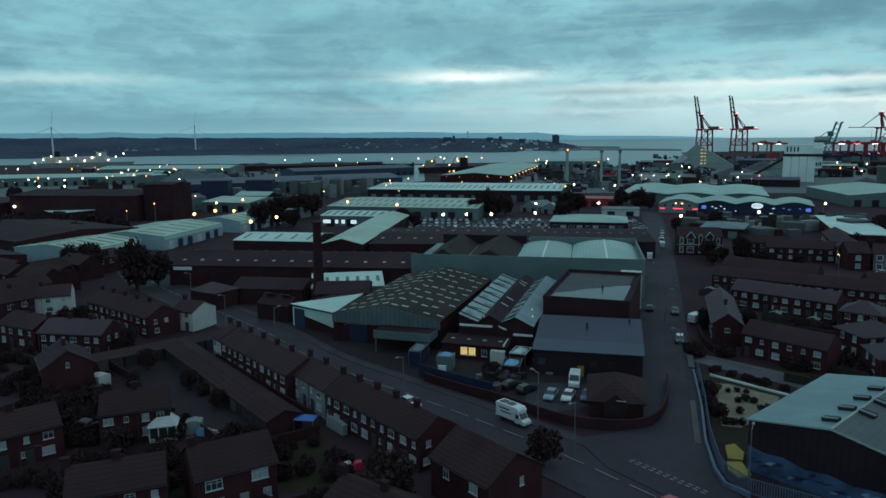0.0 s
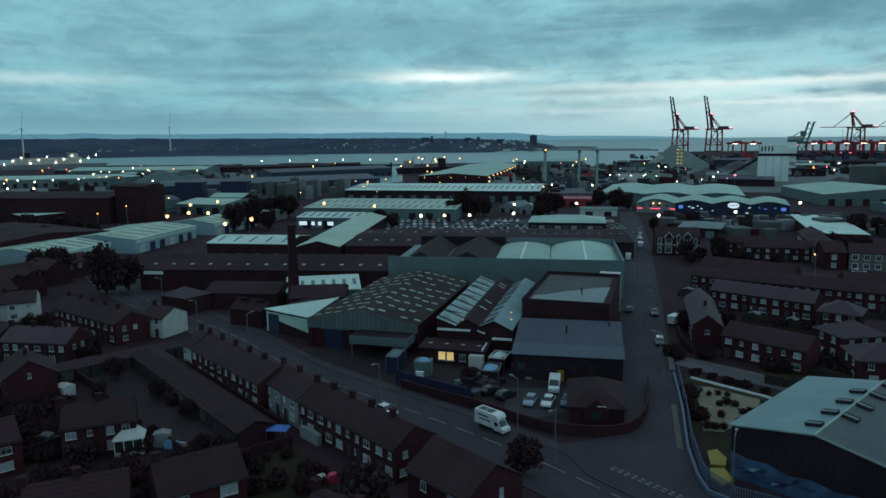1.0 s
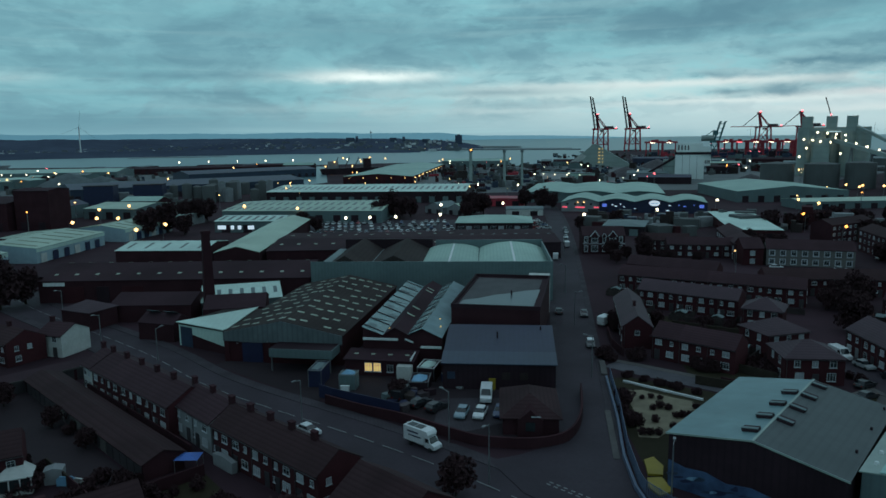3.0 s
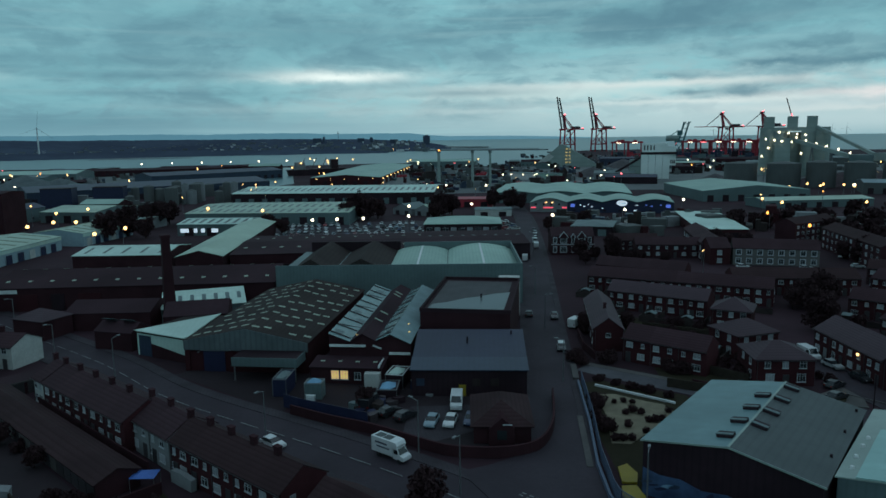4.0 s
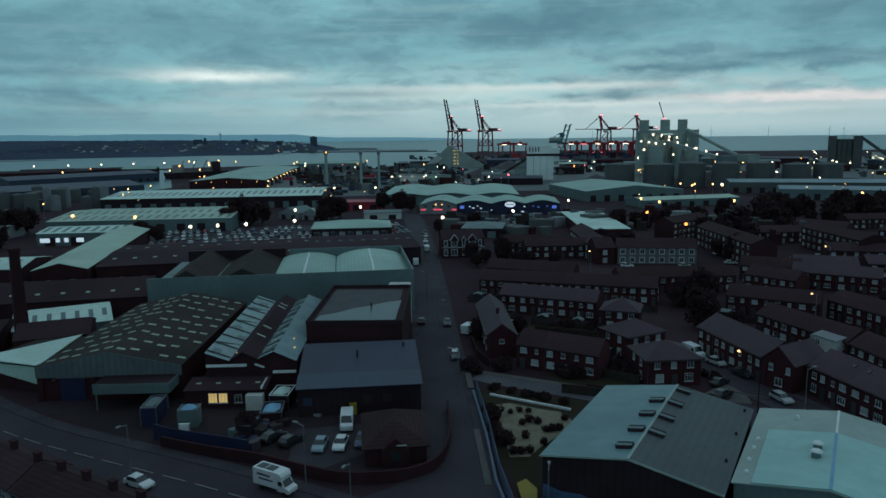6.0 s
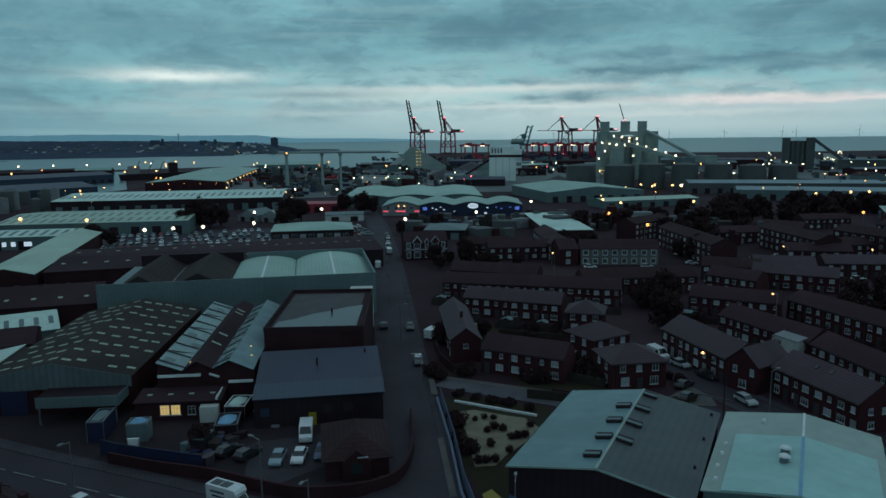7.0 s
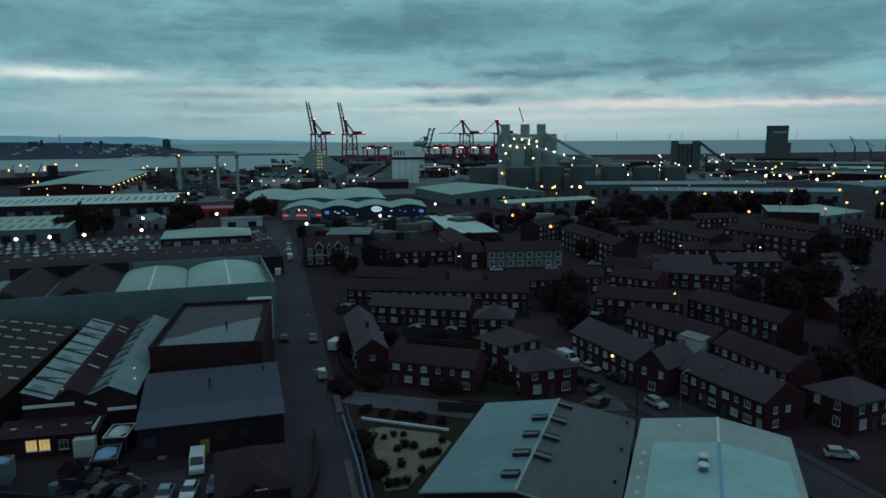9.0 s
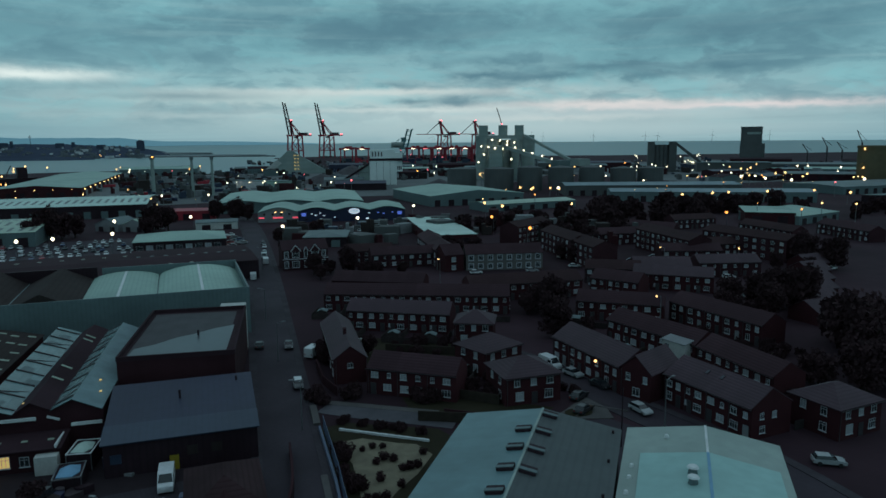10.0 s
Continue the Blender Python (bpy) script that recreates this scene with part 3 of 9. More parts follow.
for k in range(11):
    for j in (0, 1):
        part("give_way_dash", give, PAINT_LINE, give_ob, at=pose(25.6 + 0.68 * k + 0.5 * j, 91.6 - 0.88 * k + 0.4 * j, 0.152, 0, 0, -52))

# yards and gardens
for name, mat, z, label, cat, pts in (
    ("yard", ASPHALT_DARK, 0.035, "dark tarmac works yard with patches", "yard", [(-3, 124), (3, 120), (10, 114.5), (16, 108.5), (22, 104.5), (29, 103.5), (34, 106), (40, 124), (42, 128), (14, 138), (-2, 140)]),
    ("forecourt", PAVING, 0.06, "pale concrete yard in front of a shed", "yard", [(16, 124), (36, 121.5), (36, 124), (27, 119), (24, 112), (16, 109), (13.5, 114), (15.5, 122)]),
    ("loading_yard", ASPHALT_DARK, 0.04, "dark loading yard beside the road", "yard", [(-26, 150), (-17, 139.5), (-5, 126), (0, 138), (0, 144), (-24, 152)]),
    ("garden_lawn", GRASS, 0.036, "dark lawn of a fenced play garden", "grass", [(47.5, 129), (43, 112), (39.5, 92), (42, 88), (52, 100), (63.5, 113), (63, 119), (52, 129)]),
    ("play_garden", SAND, 0.065, "pale gravel beds of a play garden", "gravel", [(48.2, 122.7), (51.5, 122.2), (55.3, 117.7), (57.4, 115.9), (57.6, 111.7), (52.9, 107.7), (48.2, 104.9), (45.6, 102.8), (42.9, 103.6), (44.8, 109.5), (46.7, 115.1), (47.1, 119.7)]),
    ("back_lane", ASPHALT_DARK, 0.041, "rough tarmac lane in front of garages", "lane", [(-66, 140), (-58, 141), (-26, 99), (-30, 92), (-46, 112), (-60, 130)]),
    ("school_yard", ASPHALT, 0.021, "tarmac ground round the school", "yard", [(66, 116), (74, 112), (88, 108), (90, 100), (86, 62), (46, 66), (42, 84), (53, 98)]),
    ("car_park", ASPHALT, 0.033, "wide car park full of cars", "car park", [(-22, 334), (56, 326), (62, 384), (-18, 396)]),
    ("dock_yard", DOCK_CONCRETE, 0.032, "concrete dock yard with lamps", "yard", [(60, 560), (180, 560), (260, 800), (240, 1000), (110, 1000), (70, 760)]),
    # Concrete quays, spread wide so their pale colour also stands in for haze.
    ("dock_yard", DOCK_CONCRETE, 0.029, "worn concrete quay behind the market sheds", "yard", [(215, 560), (330, 520), (600, 720), (640, 1100), (430, 1100), (270, 980)]),
    ("dock_yard", DOCK_CONCRETE, 0.027, "worn concrete dock estate with lamps", "yard", [(-420, 600), (-230, 470), (-120, 620), (-125, 1150), (-420, 1180)]),
    ("dock_yard", DOCK_CONCRETE, 0.024, "worn concrete quays between sheds", "yard", [(600, 470), (1150, 420), (1250, 980), (660, 980)]),
):
    bm = bmesh.new()
    bm.faces.new([bm.verts.new((x, y, z)) for x, y in pts])
    solid(name, bm, mat, label, cat, "structure")
bm = bmesh.new()
prism(bm, [(79.6, 112.3), (84.4, 113.9), (88.0, 115.4), (91.4, 116.2), (91.0, 111.0), (88.8, 107.2)], 0.02, 0.15)
solid("pavement", bm, CONCRETE, "wedge of pale pavement at the estate corner", "pavement", "structure")
bm = bmesh.new()
prism(bm, [(85.6 + 2.2 * math.cos(a) + 0.8 * math.sin(a), 111.9 - 0.9 * math.cos(a) + 1.5 * math.sin(a)) for a in [k * math.pi / 8 for k in range(16)]], 0.151, 0.24)
solid("kerb_island", bm, GRASS, "dark oval planted island in the pavement", "island", "structure")
for pts in ([(-55, 126), (-44, 112), (-34, 104), (-50, 104), (-64, 114)], [(-30, 96), (-19, 102), (-8, 84), (-20, 84)], [(-40, 90), (-30, 92), (-24, 84), (-33, 80)], [(-74, 112), (-56, 100), (-52, 96), (-72, 90)], [(62, 124), (76, 114), (84, 116), (66, 138)], [(66, 150), (84, 136), (96, 150), (76, 172)], [(104, 132), (118, 132), (118, 92), (106, 92)], [(128, 134), (142, 134), (142, 112), (128, 100)]):
    bm = bmesh.new()
    bm.faces.new([bm.verts.new((x, y, 0.028)) for x, y in pts])
    solid("garden", bm, GRASS, "dark back garden lawn between houses", "grass", "structure")

# ---- buildings ----
win_cache = {}


def lattice(xs, zs, y0, y1):
    """One piece of bars with openings: the cells with odd places both ways stay open."""
    bm = bmesh.new()
    a = {(i, j): bm.verts.new((x, y0, z)) for i, x in enumerate(xs) for j, z in enumerate(zs)}
    b = {(i, j): bm.verts.new((x, y1, z)) for i, x in enumerate(xs) for j, z in enumerate(zs)}
    full = {(i, j) for i in range(len(xs) - 1) for j in range(len(zs) - 1) if not (i % 2 and j % 2)}
    for i, j in full:
        bm.faces.new((a[i, j], a[i + 1, j], a[i + 1, j + 1], a[i, j + 1]))
        bm.faces.new((b[i, j], b[i, j + 1], b[i + 1, j + 1], b[i + 1, j]))
        for (di, dj), (p, q) in (((0, -1), ((i, j), (i + 1, j))), ((0, 1), ((i + 1, j + 1), (i, j + 1))), ((-1, 0), ((i, j + 1), (i, j))), ((1, 0), ((i + 1, j), (i + 1, j + 1)))):
            if (i + di, j + dj) not in full:
                bm.faces.new((a[p], b[p], b[q], a[q]))
    return bm



def window_meshes(w, h, bars):
    key = (round(w, 2), round(h, 2), bars)
    if key not in win_cache:
        zs = [0, 0.07, h - 0.07, h] if h <= 0.9 else [0, 0.07, h * 0.68, h * 0.68 + 0.05, h - 0.07, h]
        xs = [-w / 2, -w / 2 + 0.07]
        for k in range(1, bars):
            xs += [-w / 2 + w * k / bars - 0.03, -w / 2 + w * k / bars + 0.03]
        f = lattice(xs + [w / 2 - 0.07, w / 2], zs, -0.07, 0.0)
        g = boxes((-w / 2 + 0.05, w / 2 - 0.05, -0.035, -0.002, 0.05, h - 0.05))
        s = boxes((-w / 2 - 0.08, w / 2 + 0.08, -0.14, 0.0, -0.1, -0.004))
        win_cache[key] = (mesh_from(f, "window_frame", WINDOW_WHITE), mesh_from(g, "pane", PANE), mesh_from(s, "sill", WINDOW_WHITE))
    return win_cache[key]


def window(parent, x, z, w, h, face, bars=2, pane=None, depth=0.0, length=0.0, sill=True):
    """A framed window on the front (F), back (B), left (L) or right (R) wall of a building."""
    m = {"F": pose(x, -0.004, z), "B": pose(x, depth + 0.004, z, 0, 0, 180), "L": pose(-0.004, x, z, 0, 0, -90), "R": pose(length + 0.004, x, z, 0, 0, 90)}[face]
    fr, pa, si = window_meshes(w, h, bars)
    ob = part("window", fr, WINDOW_WHITE, parent, at=m)
    pn = part("pane", pa, PANE, ob)
    if pane is not None:
        pn.data = pa.copy()
        pn.data.materials[0] = pane
    if sill:
        part("sill", si, WINDOW_WHITE, ob)
    return ob


door_cache = {}


def door(parent, x, w, h, mat, face="F", length=0.0, z=0.0):
    key = (w, h, mat.name)
    if key not in door_cache:
        door_cache[key] = mesh_from(boxes((-w / 2, w / 2, -0.05, 0, 0, h), (-w / 2 - 0.07, -w / 2, -0.08, 0, 0, h + 0.07), (w / 2, w / 2 + 0.07, -0.08, 0, 0, h + 0.07), (-w / 2, w / 2, -0.08, 0, h, h + 0.07)), "door", mat)
    m = {"F": pose(x, -0.004, z), "L": pose(-0.004, x, z, 0, 0, -90), "R": pose(length + 0.004, x, z, 0, 0, 90)}[face]
    return part("door", door_cache[key], mat, parent, at=m)


def wall_body(L, W, eave, ridge, style):
    bm = bmesh.new()
    if style == "gable":
        profile_x(bm, [(0, 0), (W, 0), (W, eave), (W / 2, ridge), (0, eave)], 0, L)
    elif style == "gable_y":
        profile(bm, [(0, 0), (L, 0), (L, eave), (L / 2, ridge), (0, eave)], 0, W)
    elif style == "mono":
        profile_x(bm, [(0, 0), (W, 0), (W, ridge), (0, eave)], 0, L)
    else:
        box(bm, 0, L, 0, W, 0, eave)
    return bm


def roof_body(L, W, eave, ridge, style, over=0.3, thick=0.16, ends=0.6):
    """The roof covering as slabs with thickness and overhang."""
    bm = bmesh.new()
    if style in ("gable", "gable_y"):
        span, run = (W, L) if style == "gable" else (L, W)
        s = (ridge - eave) / (span / 2)
        e, d = over * s, 0.03
        pts = [(-over, eave - e + d), (span / 2, ridge + d), (span + over, eave - e + d), (span + over, eave - e + d + thick), (span / 2, ridge + d + thick), (-over, eave - e + d + thick)]
        (profile_x if style == "gable" else profile)(bm, pts, -over * ends, run + over * ends)
    elif style == "mono":
        s = (ridge - eave) / W
        pts = [(-over, eave - over * s + 0.03), (W + over, ridge + over * s + 0.03), (W + over, ridge + over * s + 0.03 + thick), (-over, eave - over * s + 0.03 + thick)]
        profile_x(bm, pts, -over * 0.6, L + over * 0.6)
    elif style == "hip":
        o = over
        if L >= W:
            r0, r1 = Vector((W / 2, W / 2, ridge)), Vector((L - W / 2, W / 2, ridge))
        else:
            r0, r1 = Vector((L / 2, L / 2, ridge)), Vector((L / 2, W - L / 2, ridge))
        lo = [bm.verts.new((x, y, eave - 0.1)) for x, y in ((-o, -o), (L + o, -o), (L + o, W + o), (-o, W + o))]
        hi = [bm.verts.new((x, y, eave + 0.06)) for x, y in ((-o, -o), (L + o, -o), (L + o, W + o), (-o, W + o))]
        ra, rb = bm.verts.new(r0), bm.verts.new(r1 + Vector((0.001, 0.001, 0)))
        bm.faces.new(lo[::-1])
        for i in range(4):
            j = (i + 1) % 4
            bm.faces.new((lo[i], lo[j], hi[j], hi[i]))
        if L >= W:
            for f in ((hi[0], hi[1], rb, ra), (hi[1], hi[2], rb), (hi[2], hi[3], ra, rb), (hi[3], hi[0], ra)):
                bm.faces.new(f)
        else:
            for f in ((hi[0], hi[1], ra), (hi[1], hi[2], rb, ra), (hi[2], hi[3], rb), (hi[3], hi[0], ra, rb)):
                bm.faces.new(f)
    else:
        p = 0.35
        for d in ((-0.1, L + 0.1, -0.1, p - 0.1, eave, eave + ridge), (-0.1, L + 0.1, W + 0.1 - p, W + 0.1, eave, eave + ridge), (-0.1, p - 0.1, p - 0.1, W + 0.1 - p, eave, eave + ridge), (L + 0.1 - p, L + 0.1, p - 0.1, W + 0.1 - p, eave, eave + ridge)):
            box(bm, *d)
        box(bm, p - 0.1, L + 0.1 - p, p - 0.1, W + 0.1 - p, eave, eave + 0.12)
    return bm


def chimney_meshes():
    a = boxes((-0.45, 0.45, -0.3, 0.3, -0.9, 0.9), (-0.52, 0.52, -0.37, 0.37, 0.9, 1.05))
    c = bmesh.new()
    for x in (-0.22, 0.22):
        tube(c, 0.13, 0.11, 1.05, 1.45, 8, x, 0)
    return mesh_from(a, "chimney", BRICK_DARK), mesh_from(c, "chimney_pot", BRICK)


CHIMNEY, POTS = chimney_meshes()


def frame_of(p0, p1):
    a, b = Vector(p0), Vector(p1)
    d = b - a
    return d.length, math.degrees(math.atan2(d.y, d.x))


def building(name, label, category, p0, p1, W, eave, ridge, style, wall, roof, over=0.3, group="", L=None, turn=None, z=0.0, ends=0.6):
    """A building whose front wall runs from p0 to p1 and which reaches W metres back from it."""
    if L is None:
        L, turn = frame_of(p0, p1)
    ob = thing(name, label, category, p0[0], p0[1], z, turn, group)
    ob["length"], ob["depth"], ob["eave"], ob["ridge"] = L, W, eave, ridge
    part("wall", wall_body(L, W, eave, ridge, style), wall, ob)
    ob_roof = part("roof", roof_body(L, W, eave, ridge, style, over, 0.16, ends), roof, ob)
    return ob, ob_roof, L


def house(p0, p1, W, label, eave=5.2, ridge=7.7, style="gable", wall=None, roof=None, front=(), left=(), right=(), doors=(), chimneys=(0.5,), group="houses", name="house", L=None, turn=None, z=0.0, pane=None, ends=0.6):
    ob, rf, L = building(name, label, "house", p0, p1, W, eave, ridge, style, wall or BRICK, roof or TILE, 0.35, group, L, turn, z, ends)
    for spec, face in ((front, "F"), (left, "L"), (right, "R")):
        for k, (x, zz, w, h) in enumerate(spec):
            window(ob, x, zz, w, h, face, 2 if w < 1.5 else 3, BLIND if (k * 7 + int(p0[0])) % 2 == 0 else pane, W, L)
    for x in doors:
        door(ob, x, 0.95, 2.05, DOOR_DARK if int(x * 10) % 7 else RENDER_GREY)
    for c in chimneys:
        at = pose(L * c, W / 2, ridge + 0.15) if style != "gable_y" else pose(L / 2, W * c, ridge + 0.15, 0, 0, 90)
        ch = part("chimney", CHIMNEY, BRICK_DARK, rf, at=at)
    if eave > 4:
        part("gutter", boxes((-0.15, L + 0.15, -0.47, -0.37, eave - 0.22, eave - 0.12)) if style != "gable_y" else boxes((-0.47, -0.37, 0, W, eave - 0.22, eave - 0.12)), DOOR_DARK, ob)
        part("downpipe", boxes((0.25, 0.33, -0.1, -0.02, 0, eave - 0.2)), DOOR_DARK, ob)
    return ob


def unit_windows(u, kind):
    """Openings of one terraced house u metres wide, of four patterns."""
    if kind == 0:
        return [(u * 0.25, 3.1, 1.15, 1.1), (u * 0.74, 3.2, 0.8, 0.95), (u * 0.28, 0.85, 1.5, 1.2)], [u * 0.78]
    if kind == 1:
        return [(u * 0.27, 3.1, 1.35, 1.05), (u * 0.76, 3.25, 0.65, 0.85), (u * 0.7, 0.9, 1.45, 1.15)], [u * 0.22]
    if kind == 2:
        return [(u * 0.22, 3.15, 0.7, 0.95), (u * 0.68, 3.1, 1.3, 1.05), (u * 0.66, 0.85, 1.6, 1.2), (u * 0.12, 1.2, 0.45, 0.8)], [u * 0.27]
    return [(u * 0.3, 3.05, 1.0, 1.15), (u * 0.72, 3.05, 1.0, 1.15), (u * 0.3, 0.8, 1.1, 1.35)], [u * 0.74]


def terrace(p0, p1, n, W, label, kinds=(0, 1), eave=4.8, ridge=6.9, wall=None, roof=None, right=(), left=(), group="terraced houses", bows=0.0, chim=0.0):
    """A row of n houses from p0 to p1; bows: how far the row curves away from the straight line."""
    made = {}
    a, b = Vector(p0), Vector(p1)
    L, turn = frame_of(p0, p1)
    u = L / n
    nrm = Vector((-(b - a).y, (b - a).x)).normalized()
    out = []
    for i in range(n):
        k = kinds[i % len(kinds)]
        s0 = i / n
        o = a + (b - a) * s0 + nrm * bows * math.sin(math.pi * s0)
        end = (right if i == n - 1 else (), left if i == 0 else ())
        if (k, end) not in made:
            w, d = unit_windows(u, k)
            made[k, end] = house(tuple(o), None, W, label, eave, ridge, "gable", wall, roof, w, end[1], end[0], d, () if chim is None else (chim,), group, "terraced_house", u, turn, ends=0.0)
            out.append(made[k, end])
        else:
            out.append(copy_thing(made[k, end], pose(o.x, o.y, 0, 0, 0, turn)))
    return out


END = ((2.0, 3.1, 0.8, 1.0), (4.6, 3.0, 0.9, 1.0), (2.2, 0.9, 1.1, 1.1))
# west of the main road
terrace((-18.8, 107.1), (-3.4, 88.9), 5, 6.8, "dark brick terraced house with white windows and brown roof", (2, 1, 0, 2, 1), eave=4.9, ridge=7.0, roof=TILE_BROWN, right=((1.6, 3.3, 0.8, 0.9), (3.4, 1.0, 1.1, 1.0), (1.2, 0.9, 1.1, 1.0)))
terrace((-26.2, 117.0), (-19.1, 107.6), 2, 7.2, "cream-rendered terraced house with a slate roof", (0, 2), wall=RENDER_GREY, roof=TILE)
terrace((-44.5, 136.3), (-26.6, 115.0), 5, 8.0, "brick terraced house backing on to a garage lane", (1, 2, 0), roof=TILE)
terrace((-47.2, 139.6), (-44.7, 136.6), 1, 8.0, "white-rendered end house of a brick terrace", (3,), wall=RENDER_WHITE, roof=TILE)
house((-64.4, 163.2), (-58.6, 160.4), 7.6, "white-rendered gabled house with a dark roof", 4.6, 6.4, wall=RENDER_WHITE, front=((1.4, 3.2, 0.9, 1.1), (4.6, 3.2, 1.2, 1.1), (1.8, 0.8, 1.2, 1.2)), doors=(4.6,), chimneys=(0.08,))
terrace((-50.6, 98.1), (-41.4, 101.5), 2, 7.5, "brick house with white windows and dark tiled roof", (1, 3), roof=TILE_BROWN, left=())
house((-69.7, 117.9), (-63.1, 122.4), 9.5, "brick gable-fronted house with white bargeboards", 5.2, 7.8, "gable_y", front=((3.9, 4.9, 0.55, 0.9),), roof=TILE)
terrace((-85.4, 143.8), (-70.5, 141.2), 3, 8, "brick terraced house with pale rendered bays", (3, 2, 3), roof=SLATE, right=END)
terrace((-98.5, 151.5), (-87.3, 146.1), 2, 8, "brick house with pale window surrounds", (3, 0), roof=TILE)
terrace((-89.1, 172.7), (-66.9, 155.0), 5, 8, "brown-roofed brick terraced house", (1, 0), roof=TILE_BROWN, right=END)
terrace((-117, 172), (-97, 180), 3, 8, "terraced house with a white-rendered rear wall", (0, 2), wall=RENDER_WHITE, roof=TILE)
house((-29.2, 77.3), (-20.8, 82.2), 8.0, "red brick house with white windows and brown roof", front=((2.1, 3.4, 2.0, 1.25), (7.6, 3.4, 2.0, 1.3), (2.2, 0.9, 2.0, 1.3), (8.4, 0.9, 1.0, 1.2)), doors=(5.6,), roof=TILE_BROWN, chimneys=(0.05,))
house((4.9, 75.0), (11.8, 80.6), 10.5, "red brick house with a white-edged gable and brown roof", 5.2, 7.9, "gable_y", front=((5.4, 3.7, 0.6, 1.1),), left=((-2.5 + 5, 3.4, 1.4, 1.2), (7.5, 3.4, 1.0, 1.2)), roof=TILE_BROWN, chimneys=())
terrace((-68, 84.4), (-54.3, 95.3), 3, 7.5, "brick terraced house with white windows", (1, 3, 2), roof=TILE_BROWN)
terrace((-42.7, 73.6), (-32.6, 77.6), 2, 8, "brick house seen from its tiled roof", (1, 0), roof=TILE_BROWN)
terrace((-14, 72), (-4, 64), 2, 8, "brick house beside the main road", (1, 0), roof=TILE_BROWN)

# east of the side road
terrace((60.7, 139.3), (71.4, 126.7), 3, 6.6, "brick estate house with white windows and slate-grey roof", (1, 0, 2), roof=TILE, chim=None)
house((57.6, 146.5), (63.2, 144.7), 28.0, "long brick terrace end with a slate-grey roof", 4.8, 7.0, "gable_y", front=((2.9, 3.0, 1.0, 0.9),), left=[(3 + 5 * i, z, 1.2, 1.2) for i in range(5) for z in (0.9, 3.4)], roof=SLATE, chimneys=(0.32,))
for hp in (((77.3, 120.6), (87.2, 118.2), 9.0), ((82.6, 134.2), (92.4, 135.6), 8.5), ((89.9, 156.0), (96.4, 150.6), 8.0), ((109.9, 83.0), (119.5, 81.9), 8.5)):
    hl = frame_of(hp[0], hp[1])[0]
    house(hp[0], hp[1], hp[2], "square brick house with a hipped slate roof", 4.9, 7.2, "hip", front=((hl * 0.2, 3.3, 1.0, 1.3), (hl * 0.5, 3.3, 1.0, 1.2), (hl * 0.8, 3.3, 1.2, 1.3), (hl * 0.25, 0.8, 1.5, 1.5), (hl * 0.78, 0.8, 1.5, 1.5)), left=((2.5, 3.3, 1.0, 1.3), (6, 3.3, 1.0, 1.3), (2.5, 0.8, 1.2, 1.4)), doors=(hl * 0.52,), roof=SLATE, chimneys=(), group="hipped houses")
terrace((77.7, 200.2), (116.6, 171.3), 10, 7.6, "brick terraced house in a long row", (0, 1, 2), roof=TILE, right=END, chim=None)
terrace((75.3, 180.6), (93.3, 163.3), 5, 7.0, "brick terraced house with slate roof and white windows", (2, 0), roof=SLATE, chim=None)
terrace((100.8, 136.0), (97.5, 114.4), 4, 8.2, "red brick terraced house along the estate road", (0, 3), 5.0, 7.5, roof=SLATE, chim=None)
house((97.3, 114.2), (98.4, 108.4), 9.5, "brick house with a pointed front gable", 5.2, 7.8, "gable_y", front=((1.6, 3.3, 0.8, 1.2), (4.9, 3.3, 0.8, 1.2), (3.2, 0.8, 1.4, 1.4)), roof=SLATE, chimneys=())
terrace((101.6, 108.2), (99.4, 90.0), 4, 8.2, "red brick terraced house with large white windows", (3, 2, 1, 0), 5.0, 7.5, roof=SLATE, right=END, chim=None)
terrace((120.6, 140.8), (119.9, 116.4), 5, 6.8, "brick terraced house seen from the back", (1, 2), roof=TILE, chim=None)
terrace((119.8, 116.0), (115.3, 97.0), 4, 6.8, "brick terraced house seen from the back", (2, 0), roof=TILE, chim=None)
terrace((127.4, 158.4), (140.6, 142.0), 4, 7.2, "brick terraced house with a dark roof", (0, 1), roof=TILE, chim=None)
terrace((145.8, 144.9), (143.6, 118.0), 5, 7.2, "brick terraced house with pale rear windows", (3, 0), roof=TILE, chim=None)
terrace((150.8, 178.0), (156.2, 164.5), 3, 8, "brick terraced house with white windows", (0, 3), roof=TILE, chim=None)
terrace((166, 176), (180, 158), 4, 8, "brick terraced house with a slate roof", (0, 2), roof=SLATE, chim=None)
terrace((176.1, 185.0), (190.5, 174.0), 3, 8, "brick terraced house with a slate-blue roof", (1, 2), roof=SLATE, chim=None)
terrace((115, 187), (147, 177), 6, 8, "brick terraced house with a brown roof", (1, 2), roof=TILE_BROWN, chim=None)
terrace((112, 204), (92, 222), 5, 8, "brick terraced house with a dark roof", (1, 0), roof=TILE, chim=None)

# the larger houses by the crossing
pub, _, pl = building("public_house", "grey-rendered two-storey building with white windows", "building", (141.2, 228.0), (165.5, 216.8), 9, 5.7, 8.4, "gable", RENDER_PALE, TILE, 0.35)
